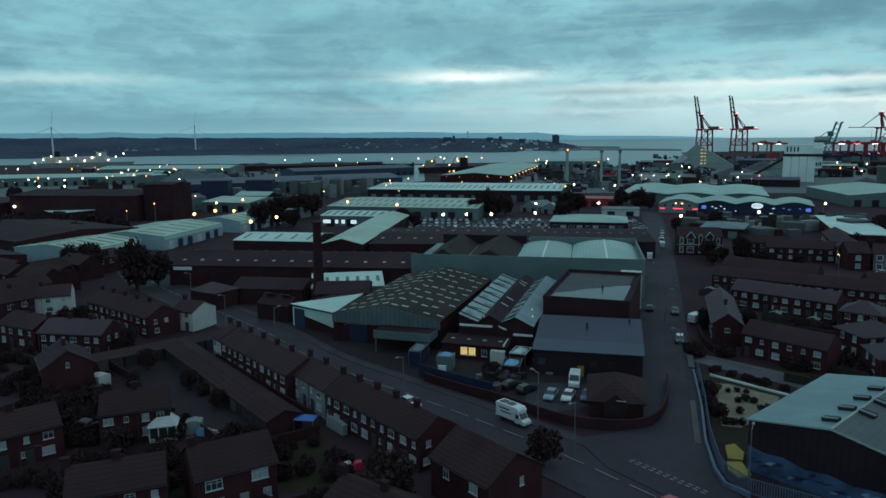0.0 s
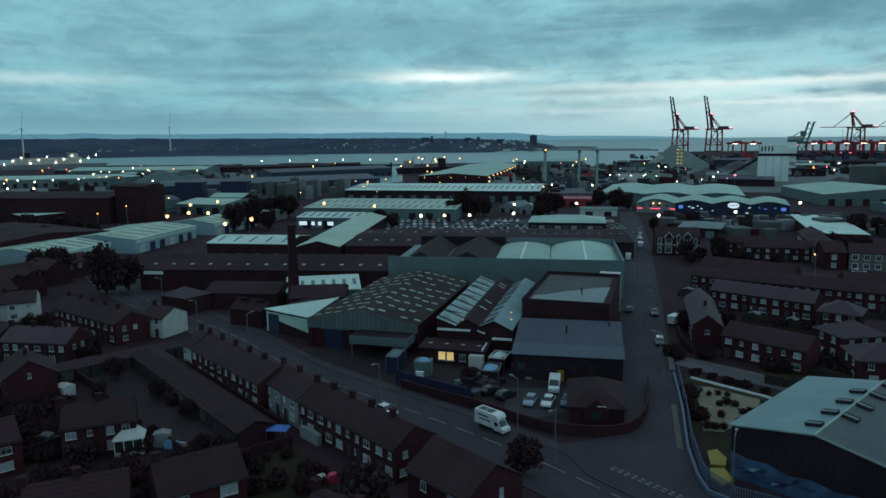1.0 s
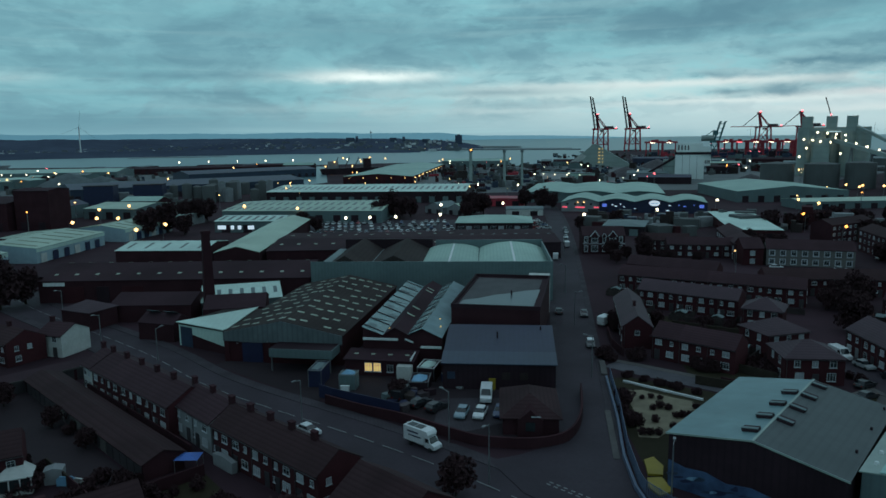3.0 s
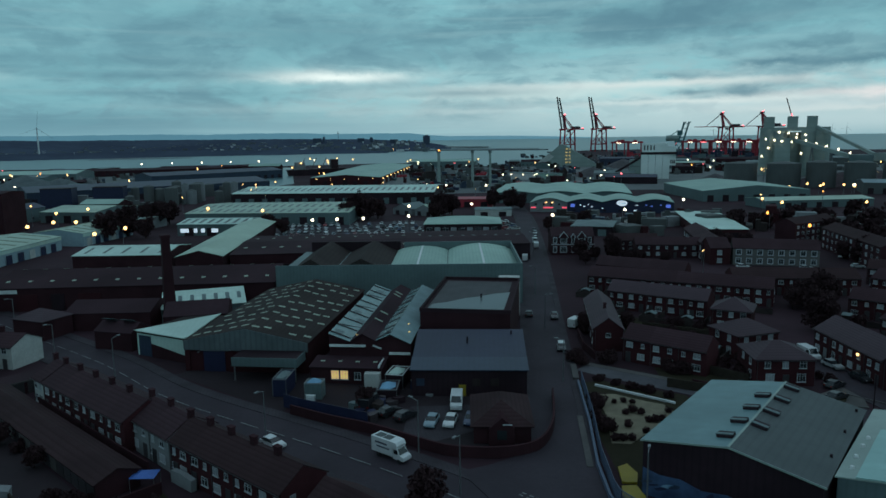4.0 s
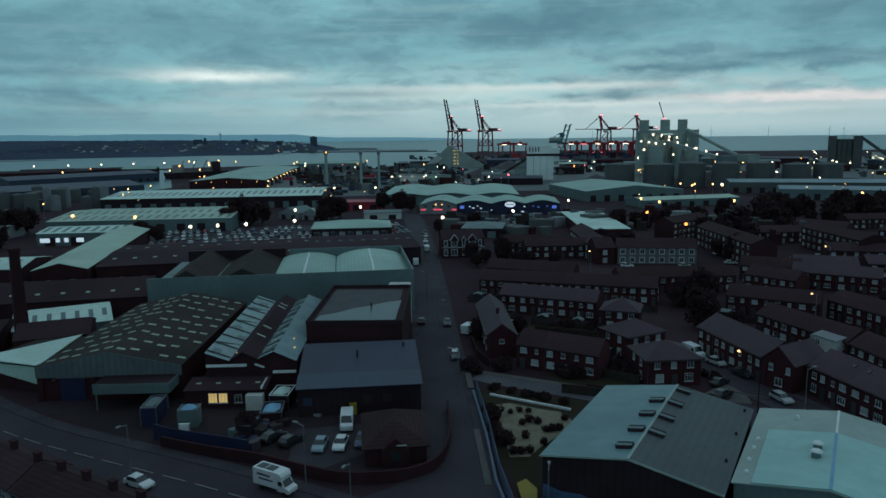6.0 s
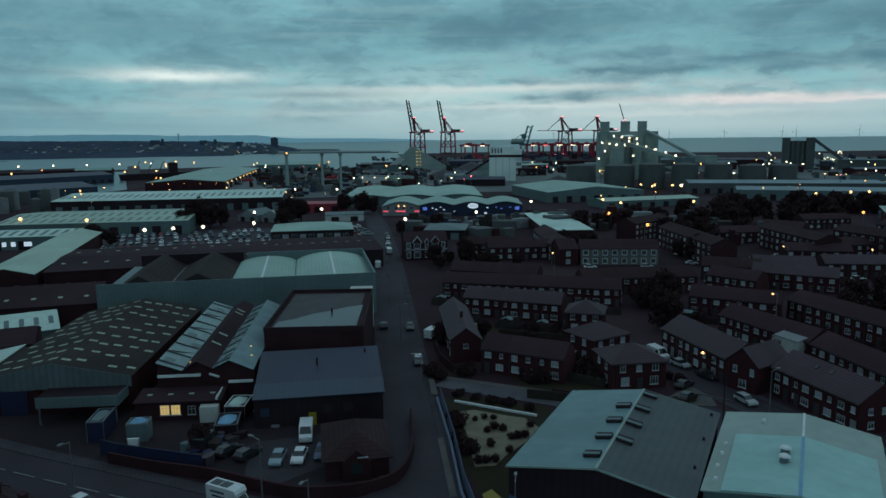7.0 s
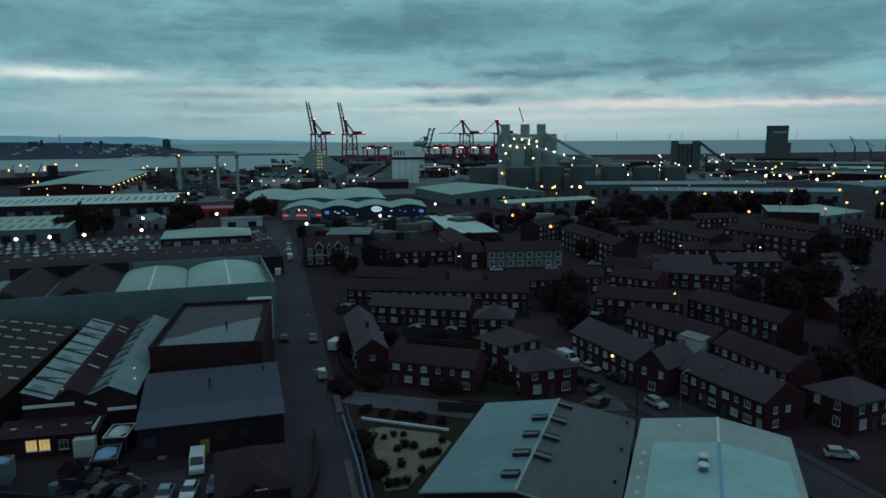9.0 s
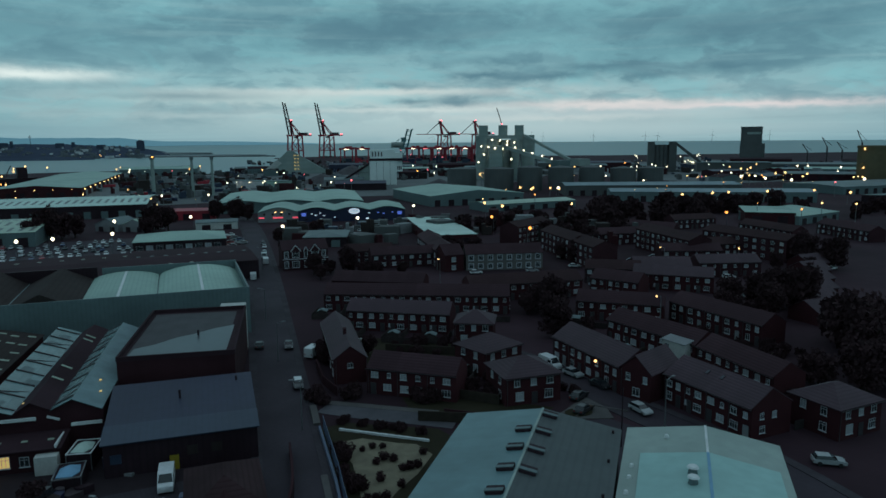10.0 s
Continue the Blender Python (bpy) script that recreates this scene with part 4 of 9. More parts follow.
for i in range(8):
    for z in (0.7, 3.6):
        window(pub, 1.7 + i * (pl - 3.4) / 7, z, 1.5, 1.6, "F", 2, None)
        part("window_surround", lattice([1.7 + i * (pl - 3.4) / 7 - 0.95, 1.7 + i * (pl - 3.4) / 7 - 0.75, 1.7 + i * (pl - 3.4) / 7 + 0.75, 1.7 + i * (pl - 3.4) / 7 + 0.95], [z - 0.2, z, z + 1.6, z + 1.8], -0.22, -0.13), WINDOW_WHITE, pub, "white painted window surround")
window(pub, 4.5, 1.0, 1.2, 1.4, "R", 2, None, 9, pl)
ph, _, pl = building("corner_house", "brick corner house with pale window surrounds", "building", (133.6, 229.6), (140.4, 228.4), 9, 5.8, 8.8, "gable", BRICK, TILE, 0.3)
for z in (0.7, 3.4):
    window(ph, 3.2, z, 1.6, 1.6, "F", 2, BLIND)
row, _, rl = building("shop_row", "brick row of shops with white upper windows", "building", (150.0, 277.0), (134.4, 236.0), 9, 6.2, 8.4, "gable", BRICK_DARK, TILE, 0.3)
for i in range(9):
    window(row, 3 + i * 4.6, 3.6, 2.2, 1.5, "F", 3, BLIND)
    window(row, 3 + i * 4.6, 0.6, 2.4, 1.9, "F", 3)
vict, _, vl = building("institute", "dark brick Victorian building with white stone dressings", "building", (88.6, 263.2), (104.0, 259.9), 11, 7.0, 9.8, "gable", BRICK_DARK, TILE, 0.3)
for x, w, bars in ((1.3, 1.2, 2), (4.5, 2.2, 4), (8.0, 0.9, 1), (11.2, 2.2, 4), (14.2, 1.1, 2)):
    for z, h in ((1.0, 2.1), (4.5, 2.0)):
        window(vict, x, z, w, h, "F", bars, None)
        part("window_surround", lattice([x - w / 2 - 0.16, x - w / 2, x + w / 2, x + w / 2 + 0.16], [z - 0.18, z, z + h, z + h + 0.2], -0.24, -0.14), WINDOW_WHITE, vict, "white stone window surround")
part("string_course", boxes((0, vl, -0.15, -0.004, 3.75, 4.05)), WINDOW_WHITE, vict)
for x, half, top in ((4.5, 1.7, 8.7), (8.0, 0.8, 7.9), (11.2, 1.7, 8.7)):
    part("gable", profile(bmesh.new(), [(-half, 6.4), (half, 6.4), (0, top)], -0.25, 1.6), BRICK_DARK, vict, at=pose(x, -0.01, 0))
    e = bmesh.new()
    for q in (-1, 1):
        beam(e, (q * (half + 0.1), -0.3, 6.5), (0, -0.3, top + 0.1), 0.26)
    part("bargeboard", e, WINDOW_WHITE, vict, at=pose(x, -0.01, 0))

# blocks of flats and far estate rows
for p0, p1, n in (((192.3, 250), (176.9, 204), 6), ((227.5, 232), (216, 196), 5), ((246, 214), (243, 176), 5), ((190, 262), (216, 272), 4)):
    L, t = frame_of(p0, p1)
    ob, _, L = building("apartment_block", "three-storey brick block of flats with pale windows", "building", p0, p1, 9, 8.0, 10.0, "gable", BRICK_DARK, TILE_BROWN, 0.3, "blocks of flats")
    for i in range(n * 2):
        for z in (0.9, 3.5, 6.0):
            window(ob, L * (i + 0.5) / (n * 2), z, 1.5, 1.3, "F", 2, BLIND if (i * 5 + int(z)) % 3 == 0 else None, sill=False)
for p0, p1, n, rf in (((116, 250), (146, 240), 5, TILE), ((112, 262), (128, 256), 3, TILE_BROWN), ((160, 190), (172, 178), 3, TILE_BROWN), ((206, 200), (224, 188), 3, TILE), ((232, 200), (262, 190), 5, TILE_BROWN), ((268, 226), (262, 196), 5, TILE), ((300, 236), (292, 204), 5, TILE_BROWN), ((196, 176), (214, 166), 3, SLATE), ((330, 216), (318, 186), 5, TILE), ((252, 262), (260, 240), 4, TILE), ((286, 262), (310, 256), 4, TILE_BROWN), ((214, 246), (240, 238), 4, TILE)):
    terrace(p0, p1, n, 8, "dark brick terraced house in the far estate", (1, 0), wall=BRICK_DARK, roof=rf, chim=None, group="far estate houses")
for i in range(6):
    building("bungalow", "low slate-roofed house in a stepped row", "house", (170 + 12.5 * i, 121 + 8.0 * i), (179 + 12.5 * i, 119.5 + 8.0 * i), 9, 3.0, 5.4, "gable", BRICK, SLATE, 0.4, "stepped bungalows")

# ---- works, sheds and warehouses ----
def shed(name, label, p0, p1, W, eave, ridge, style, wall, roof, lights=(), over=0.25, group="sheds", light_mat=None, light_size=(1.1, 2.6)):
    """A shed; lights=(columns, rows) of rooflights on each visible slope."""
    ob, rf, L = building(name, label, "shed", p0, p1, W, eave, ridge, style, wall, roof, over, group)
    if lights:
        nx, ny = lights
        lw, ll = light_size
        me = None
        for i in range(nx):
            for j in range(ny):
                u, v = (i + 0.5) / nx, (j + 0.5) / ny
                if style == "gable":
                    s = math.atan2(ridge - eave, W / 2)
                    yy = v * W
                    up_ = yy < W / 2
                    zz = eave + (ridge - eave) * (1 - abs(yy - W / 2) / (W / 2)) + 0.2
                    at = pose(u * L, yy, zz, math.degrees(s) * (1 if up_ else -1), 0, 0)
                elif style == "gable_y":
                    s = math.atan2(ridge - eave, L / 2)
                    xx = u * L
                    up_ = xx < L / 2
                    zz = eave + (ridge - eave) * (1 - abs(xx - L / 2) / (L / 2)) + 0.2
                    at = pose(xx, v * W, zz, 0, math.degrees(s) * (-1 if up_ else 1), 0)
                elif style == "mono":
                    s = math.atan2(ridge - eave, W)
                    at = pose(u * L, v * W, eave + (ridge - eave) * v + 0.2, math.degrees(s), 0, 0)
                else:
                    at = pose(u * L, v * W, eave + 0.14)
                if light_size == (1.45, 0.75):
                    if (i * 13 + j * 7) % 11 == 3:
                        continue
                    at = at @ pose(0.35 * math.sin(i * 5.1 + j * 3.3), 0.5 * math.sin(i * 2.3 + j * 7.7), 0)
                if me is None:
                    me = mesh_from(boxes((-lw / 2, lw / 2, -ll / 2, ll / 2, 0, 0.05)), "rooflight", light_mat or ROOFLIGHT)
                part("rooflight", me, ROOFLIGHT, rf, at=at)
    return ob, rf, L


# the brick works with the long cement-sheet roof
works, _, wl_ = shed("works_shed", "brick works with a low gabled cement-sheet roof and pale rooflights", (-24.4, 152.5), (-0.8, 145.2), 47, 6.0, 8.6, "gable_y", BRICK, ASBESTOS, (10, 9), 0.3, "works", light_size=(1.45, 0.75))
g = bmesh.new()
profile(g, [(-0.1, 4.3), (wl_ + 0.1, 4.3), (wl_ + 0.1, 6.1), (wl_ / 2, 8.7), (-0.1, 6.1)], -0.42, -0.03)
part("gable_cladding", g, ASBESTOS_PALE, works, "streaked pale cement cladding")
part("door", boxes((3.8, 8.1, -0.2, -0.02, 0, 4.1)), DOOR_BLUE, works, "tall navy sliding door")
part("door_track", boxes((3.2, 8.8, -0.3, -0.02, 4.12, 4.28)), STEEL, works)
part("fascia", boxes((11.7, 24.2, -5.2, -0.45, 4.35, 4.55)), METAL_DARK, works)
part("canopy", boxes((11.7, 24.2, -5.35, -5.2, 2.9, 4.6)), METAL_GREY, works, "grey loading canopy fascia")
part("canopy_return", boxes((24.21, 24.36, -5.35, -0.45, 2.9, 4.6)), METAL_GREY, works)
part("wall_pier", boxes((8.9, 9.9, -0.28, -0.02, 0, 4.25)), BRICK, works)
part("wall_pier", boxes((0.0, 1.0, -0.28, -0.02, 0, 4.25)), BRICK, works)
for x in (12.1, 23.8):
    part("post", boxes((x - 0.12, x + 0.12, -5.1, -4.86, 0, 4.4)), STEEL, works)
for x, z in ((3.0, 3.9), (9.4, 4.35)):
    part("wall_lamp", boxes((x - 0.15, x + 0.15, -0.75, -0.45, z, z + 0.15)), LAMP_WARM if x > 10 else STEEL, works)

wedge, _, wgl = shed("side_shed", "low shed with a dark roof and a white front wall", (-36.3, 165.7), (-25.2, 157.2), 17, 4.8, 5.0, "mono", METAL_WHITE, ASBESTOS, (), 0.2, "works")
bm = bmesh.new()
prism(bm, [(-36.8, 165.6), (-25.4, 156.6), (-24.6, 157.6), (-20.4, 176.2)], 5.24, 5.40)
solid("lean_to_roof", bm, METAL_WHITE, "white sheet lean-to roof against the works", "roof")
part("door", boxes((0.6, 4.2, -0.08, -0.004, 0, 4.4)), METAL_BLUE_LIGHT, wedge, "pale blue roller door")
part("brick_dado", profile(bmesh.new(), [(4.3, 0), (wgl, 0), (wgl, 1.5), (4.3, 2.9)], -0.12, -0.005), BRICK_DARK, wedge, "sooty brick lower wall")

# north-light sheds with glazed slopes
UNIT_WALL = surface("pale_blue_cladding", (0.30, 0.40, 0.45), (0.24, 0.32, 0.36), 0.55, grain=0.8, stain=0.08, bump=0.15, lines=("X", 0.9, 0.8, 0.12))
PALE_SHEET = surface("weathered_pale_sheet", (0.17, 0.25, 0.265), (0.12, 0.18, 0.195), 0.6, grain=1.0, stain=0.3, bump=0.1)
saw_l, saw_t = frame_of((2.6, 144.2), (21.6, 138.6))
saw = thing("north_light_shed", "saw-tooth shed with dirty glazed roof slopes", "shed", 2.6, 144.2, 0, saw_t, "works")
SAW = [(0.75, 8.2), (4.9, 6.7), (7.2, 8.2), (9.8, 6.9), (12.6, 8.2), (16.5, 6.4)]
pane_meshes = {}
ROOF_PANE = surface("grimy_roof_pane", (0.164, 0.246, 0.2501), (0.082, 0.1353, 0.1394), 0.25, grain=1.4, stain=0.45, bump=0.06, lines=("Y", 0.62, 0.6, 0.4), vary=0.75, spec=0.6)
bm = bmesh.new()
profile(bm, [(0.75, 0), (16.5, 0)] + [(x, z - 0.12) for x, z in SAW[::-1]], 0, 44)
part("wall", bm, BRICK_DARK, saw)
for (xa, za), (xb, zb), mat, nm in zip(SAW, SAW[1:], (GLASSHOUSE, FELT, FELT, GLASSHOUSE, PALE_SHEET), ("glazed_slope", "felt_slope", "felt_slope", "glazed_slope", "sheeted_slope")):
    bm = bmesh.new()
    profile(bm, [(xa, za - 0.1), (xb, zb - 0.1), (xb, zb), (xa, za)], -0.6, 44.4)
    sl = part(nm, bm, mat, saw)
    if nm == "glazed_slope":
        bars = mesh_from(beam(bmesh.new(), (xa + 0.1, 0, za + 0.06), (xb - 0.1, 0, zb + 0.06), 0.24), "roof_bar", DARK_STEEL)
        strut = mesh_from(beam(bmesh.new(), (xa + 0.2, 0.2, za + 0.05), (xb - 0.2, 2.6, zb + 0.05), 0.15), "roof_strut", DARK_STEEL)
        for k in range(9):
            part("roof_bar", bars, DARK_STEEL, sl, at=pose(0, 1.0 + k * 5.2, 0))
            if k in (1, 4, 6) and xb - xa > 3.5 or k in (0, 3, 5) and xb - xa < 3.5:
                part("roof_bar", strut, DARK_STEEL, sl, at=pose(0, 1.0 + k * 5.2, 0))
        n_p = 3 if xb - xa > 3.5 else 2
        for k in range(8):
            for q in range(n_p):
                if (k * 7 + q * 3 + int(xa)) % 5 == 0:
                    continue
                key = (xa, q)
                if key not in pane_meshes:
                    f0, f1 = (q + 0.04) / n_p, (q + 0.96) / n_p
                    pb = bmesh.new()
                    profile(pb, [(xa + (xb - xa) * f0, za + (zb - za) * f0 + 0.012), (xa + (xb - xa) * f1, za + (zb - za) * f1 + 0.012), (xa + (xb - xa) * f1, za + (zb - za) * f1 + 0.035), (xa + (xb - xa) * f0, za + (zb - za) * f0 + 0.035)], 0.15, 5.0)
                    pane_meshes[key] = mesh_from(pb, "glass_panel", ROOF_PANE)
                part("glass_panel", pane_meshes[key], ROOF_PANE, sl, at=pose(0, 1.0 + k * 5.2, 0))
        patch_m = bmesh.new()
        dxs, dzs = (xb - xa), (zb - za)
        profile(patch_m, [(xa + dxs * 0.15, za + dzs * 0.15 + 0.01), (xa + dxs * 0.55, za + dzs * 0.55 + 0.01), (xa + dxs * 0.55, za + dzs * 0.55 + 0.05), (xa + dxs * 0.15, za + dzs * 0.15 + 0.05)], 0, 1.9)
        patch_me = mesh_from(patch_m, "replaced_pane", METAL_GREY)
        for k in (0, 2, 3, 6, 7):
            part("replaced_pane", patch_me, METAL_GREY, sl, at=pose(dxs * 0.22 * (k % 3), 1.6 + k * 5.2, dzs * 0.22 * (k % 3)))
part("ridge_board", boxes((1.0, 7.9, -1.0, -0.62, 5.7, 6.1)), WHITE_PAINT, saw, "white gutter board")
part("ridge_board", boxes((12.4, 16.4, -1.0, -0.62, 4.35, 4.75)), WHITE_PAINT, saw, "white gutter board")
part("verge_board", beam(bmesh.new(), (9.3, -0.7, 6.0), (10.9, -0.7, 5.4), 0.26), WHITE_PAINT, saw)
for y in (36.0, 33.5, 17.0, 11.0):
    part("rooflight", profile(bmesh.new(), [(7.35, 8.15), (8.9, 7.37), (8.9, 7.45), (7.35, 8.23)], y, y + 0.55), ROOFLIGHT, saw)
for x, y, z in ((5.4, 2.5, 7.05), (15.2, 5.0, 7.05), (14.4, 9.5, 7.4)):
    part("hanging_lamp", boxes((x, x + 0.3, y, y + 0.3, z, z + 0.14)), LIT_WINDOW, saw)

office, _, ol = shed("site_office", "low office with a dark felt roof and lit windows", (-0.3, 139.6), (12.4, 135.6), 4.6, 3.1, 3.6, "mono", BRICK_DARK, FELT, (4, 1), 0.4, "works", light_size=(0.8, 0.5))
for x in (4.6, 6.3):
    window(office, x, 0.9, 1.5, 1.7, "F", 3, LIT_WINDOW)
window(office, 8.8, 0.9, 1.2, 1.4, "F", 2)
part("annexe", boxes((10.4, 13.2, -1.6, -0.1, 0, 2.6)), RENDER_WHITE, office, "small white annexe")
part("verge_board", boxes((12.7, 12.95, -0.3, 4.7, 3.25, 3.75)), WHITE_PAINT, office, "white verge of the felt roof")

gate, _, gl_ = building("flat_roof_works", "brick works block with a parapet and a wet flat roof", "building", (22.0, 151.8), (39.4, 145.6), 33, 9.2, 0.8, "flat", BRICK_DARK, FELT, 0.1, "works")
bm = bmesh.new()
prism(bm, [(1.0, 1.0), (16.9, 0.9), (17.1, 19.5), (13.6, 17.6), (10.4, 14.4), (7.6, 12.6), (4.4, 8.6), (1.4, 6.6)], 9.33, 9.335)
part("puddle", bm, FELT_WET, gate, "shallow standing rainwater")
bm = bmesh.new()
prism(bm, [(0.9, 0.8), (16.7, 0.8), (16.8, 31), (1.0, 31.4)], 9.325, 9.329)
part("bare_patch", bm, DAMP_FELT, gate)
part("vent", boxes((11.0, 11.3, 13.2, 13.5, 9.3, 10.3)), METAL_DARK, gate)
part("roof_box", boxes((13.2, 18.4, 33.2, 36.4, 0, 9.9)), RENDER_WHITE, gate, "white plant box at the back")

grey, groof, gl2 = shed("blue_roofed_shed", "shed with a slate-blue sheet roof and dark front", (17.0, 129.0), (36.4, 124.4), 16.4, 4.7, 7.1, "mono", METAL_DARK, METAL_BLUE, (), 0.4, "works")
s = (7.1 - 4.7) / 16.4
bm = bmesh.new()
profile_x(bm, [(-0.5, 4.7 - 0.5 * s + 0.2), (4.6, 4.7 + 4.6 * s + 0.2), (4.6, 4.7 + 4.6 * s + 0.26), (-0.5, 4.7 - 0.5 * s + 0.26)], -0.3, gl2 + 0.3)
part("lower_roof_sheet", bm, METAL_BLUE_LIGHT, groof, "paler blue sheets")
for x, y in ((9.5, 10.5), (17.8, 14.5)):
    part("flue", boxes((x - 0.15, x + 0.15, y - 0.15, y + 0.15, 6.0, 7.7)), METAL_DARK, groof)
for x in (1.5, 11.2, 14.4):
    part("hatch", boxes((x - 0.7, x + 0.7, -0.08, -0.004, 1.9, 3.2)), METAL_BLUE_LIGHT if x < 5 else ASBESTOS, grey)
part("door", boxes((8.2, 9.4, -0.1, -0.004, 0, 2.1)), YELLOW, grey, "faded yellow door hatch")

# the great warehouse behind, with two white barrel roofs
wh = thing("warehouse", "grey-clad warehouse with two white barrel roofs and dark gables", "warehouse", -9.1, 203.4, 0, frame_of((-9.1, 203.4), (55.2, 190.6))[1])
WL = frame_of((-9.1, 203.4), (55.2, 190.6))[0]
part("wall", boxes((0, WL, 0.4, 38, 0, 8.6)), METAL_GREY, wh)
part("front_parapet", boxes((-0.3, WL + 0.3, 0, 0.35, 0, 11.0)), METAL_GREY, wh, "tall grey front cladding")
part("rear_parapet", boxes((31.6, WL + 0.3, 38.05, 38.5, 0, 11.4)), METAL_GREY, wh)
part("end_parapet", boxes((WL - 0.1, WL + 0.3, 0.4, 38, 8.6, 11.0)), METAL_GREY, wh)
for a, b, rise in ((29.7, 45.5, 1.45), (45.8, 65.5, 2.05)):
    bm = bmesh.new()
    r = [(a + (b - a) * k / 14, 8.7 + rise * (1 - (2 * k / 14 - 1) ** 2) ** 0.8) for k in range(15)]
    profile(bm, [(a, 8.6), (b, 8.6)] + [(x, z + 0.15) for x, z in r[::-1]], 0.8, 37.6)
    br = part("barrel_roof", bm, METAL_GREEN, wh, "white barrel roof", smooth_shade=False)
    part("ridge_strip", boxes(((a + b) / 2 - 0.3, (a + b) / 2 + 0.3, 0.9, 37.4, 8.85 + rise, 8.95 + rise)), WHITE_PAINT, br)
for a, b in ((2.5, 14.5), (14.8, 29.8)):
    bm = bmesh.new()
    profile(bm, [(a, 8.6), (b, 8.6), ((a + b) / 2, 12.2)], 3.0, 37.5)
    part("gable_roof", bm, ASBESTOS, wh)
part("back_ridge", boxes((2, 30.5, 37.6, 38.4, 8.6, 11.8)), METAL_DARK, wh)

hall, hroof, hl2 = shed("brick_hall", "long sooty brick hall with a dark roof dotted with rooflights", (-84.5, 214.5), (-9.8, 205.5), 27, 6.2, 8.8, "gable", BRICK_DARK, FELT, (13, 3), 0.3, "works", light_size=(1.0, 1.0))
for x, w, m, zt in ((7, 5.5, BRICK, 4.6), (16, 3.4, METAL_DARK, 4.6), (23, 6.0, BRICK, 4.6)):
    part("bay", boxes((x, x + w, -0.25, -0.01, 0, zt)), m, hall)
part("sign", boxes((1.4, 7.4, -0.32, -0.26, 4.9, 5.9)), WHITE_PAINT, hall, "blank white signboard")
part("rooflight", boxes((15, 20, 4.5, 6.0, 7.0, 7.15)), GLASSHOUSE, hroof)
shed("low_white_shed", "low shed with a white ribbed roof", (-36.6, 191.6), (-16.6, 194.6), 11, 3.4, 5.4, "mono", METAL_GREY, METAL_WHITE, (7, 1), 0.2, "works", light_mat=METAL_GREY, light_size=(1.0, 4.2))
shed("low_dark_shed", "low dark-roofed store behind the works", (-58, 189), (-38, 186), 14, 4.2, 6.0, "gable", BRICK_DARK, FELT, (), 0.2, "works")
shed("low_dark_shed", "dark-roofed brick store beside the chimney", (-33, 176), (-19, 176.5), 13, 5.2, 7.2, "gable", BRICK_DARK, FELT, (), 0.2, "works")
hut, hr, _ = shed("glazed_hut", "brick hut with a roof of two glazed panels", (-46.5, 172), (-38, 168), 6, 4.0, 5.6, "gable", BRICK_DARK, FELT, (2, 1), 0.2, "works", light_mat=GLASSHOUSE, light_size=(3.2, 3.0))
shed("gate_house", "small brick house by the works gate", (-68, 186), (-60, 181), 8, 4.5, 6.5, "hip", BRICK_DARK, SLATE, (), 0.3, "works")

# the square chimney stack
st = thing("chimney_stack", "tall square tapering brick chimney stack", "chimney", -34.2, 190.2, 0, 20)
bm = bmesh.new()
prism(bm, [(-1.6, -1.6), (1.6, -1.6), (1.6, 1.6), (-1.6, 1.6)], 0, 3.2)
part("base", bm, BRICK_DARK, st)
bm = bmesh.new()
lo = [bm.verts.new((x, y, 3.2)) for x, y in ((-1.35, -1.35), (1.35, -1.35), (1.35, 1.35), (-1.35, 1.35))]
hi = [bm.verts.new((x, y, 21.4)) for x, y in ((-0.9, -0.9), (0.9, -0.9), (0.9, 0.9), (-0.9, 0.9))]
for i in range(4):
    bm.faces.new((lo[i], lo[(i + 1) % 4], hi[(i + 1) % 4], hi[i]))
bm.faces.new(hi)
part("shaft", bm, BRICK_DARK, st)
part("cap", boxes((-1.1, 1.1, -1.1, 1.1, 21.4, 22.2)), BRICK_DARK, st)

# sheds farther off
shed("white_strip_shed", "long shed with a white sheet roof", (-80.7, 269.2), (-49.1, 263.2), 24, 6.0, 7.6, "gable", BRICK_DARK, METAL_WHITE, (5, 2), light_mat=ROOF_SLOT, light_size=(1.0, 7.0))
shed("white_long_shed", "long shed with a cream sheet roof running away", (-45.0, 257.5), (-29.5, 255.5), 98, 6.0, 8.0, "gable_y", BRICK_DARK, METAL_CREAM)
shed("dark_roofed_shed", "wide dark-roofed shed dotted with rooflights", (-27.6, 259.5), (60.0, 250.0), 46, 5.6, 6.6, "gable", BRICK_DARK, FELT, (14, 2), light_size=(1.2, 1.6))
shed("dark_roofed_shed", "dark flat shed between warehouses", (40, 262), (78, 256), 38, 5.8, 6.4, "gable", METAL_DARK, FELT, (9, 1), light_size=(1.2, 1.6), light_mat=METAL_GREY)
fl, _, fll = shed("pale_roofed_office", "pale-green-roofed office with a row of windows", (51.0, 333.5), (86.0, 325.5), 26, 4.6, 7.0, "hip", METAL_DARK, METAL_GREEN, ())
for i in range(9):
    window(fl, 2.5 + i * 3.75, 1.2, 2.6, 1.9, "F", 2, BLIND if i % 2 else None, sill=False)
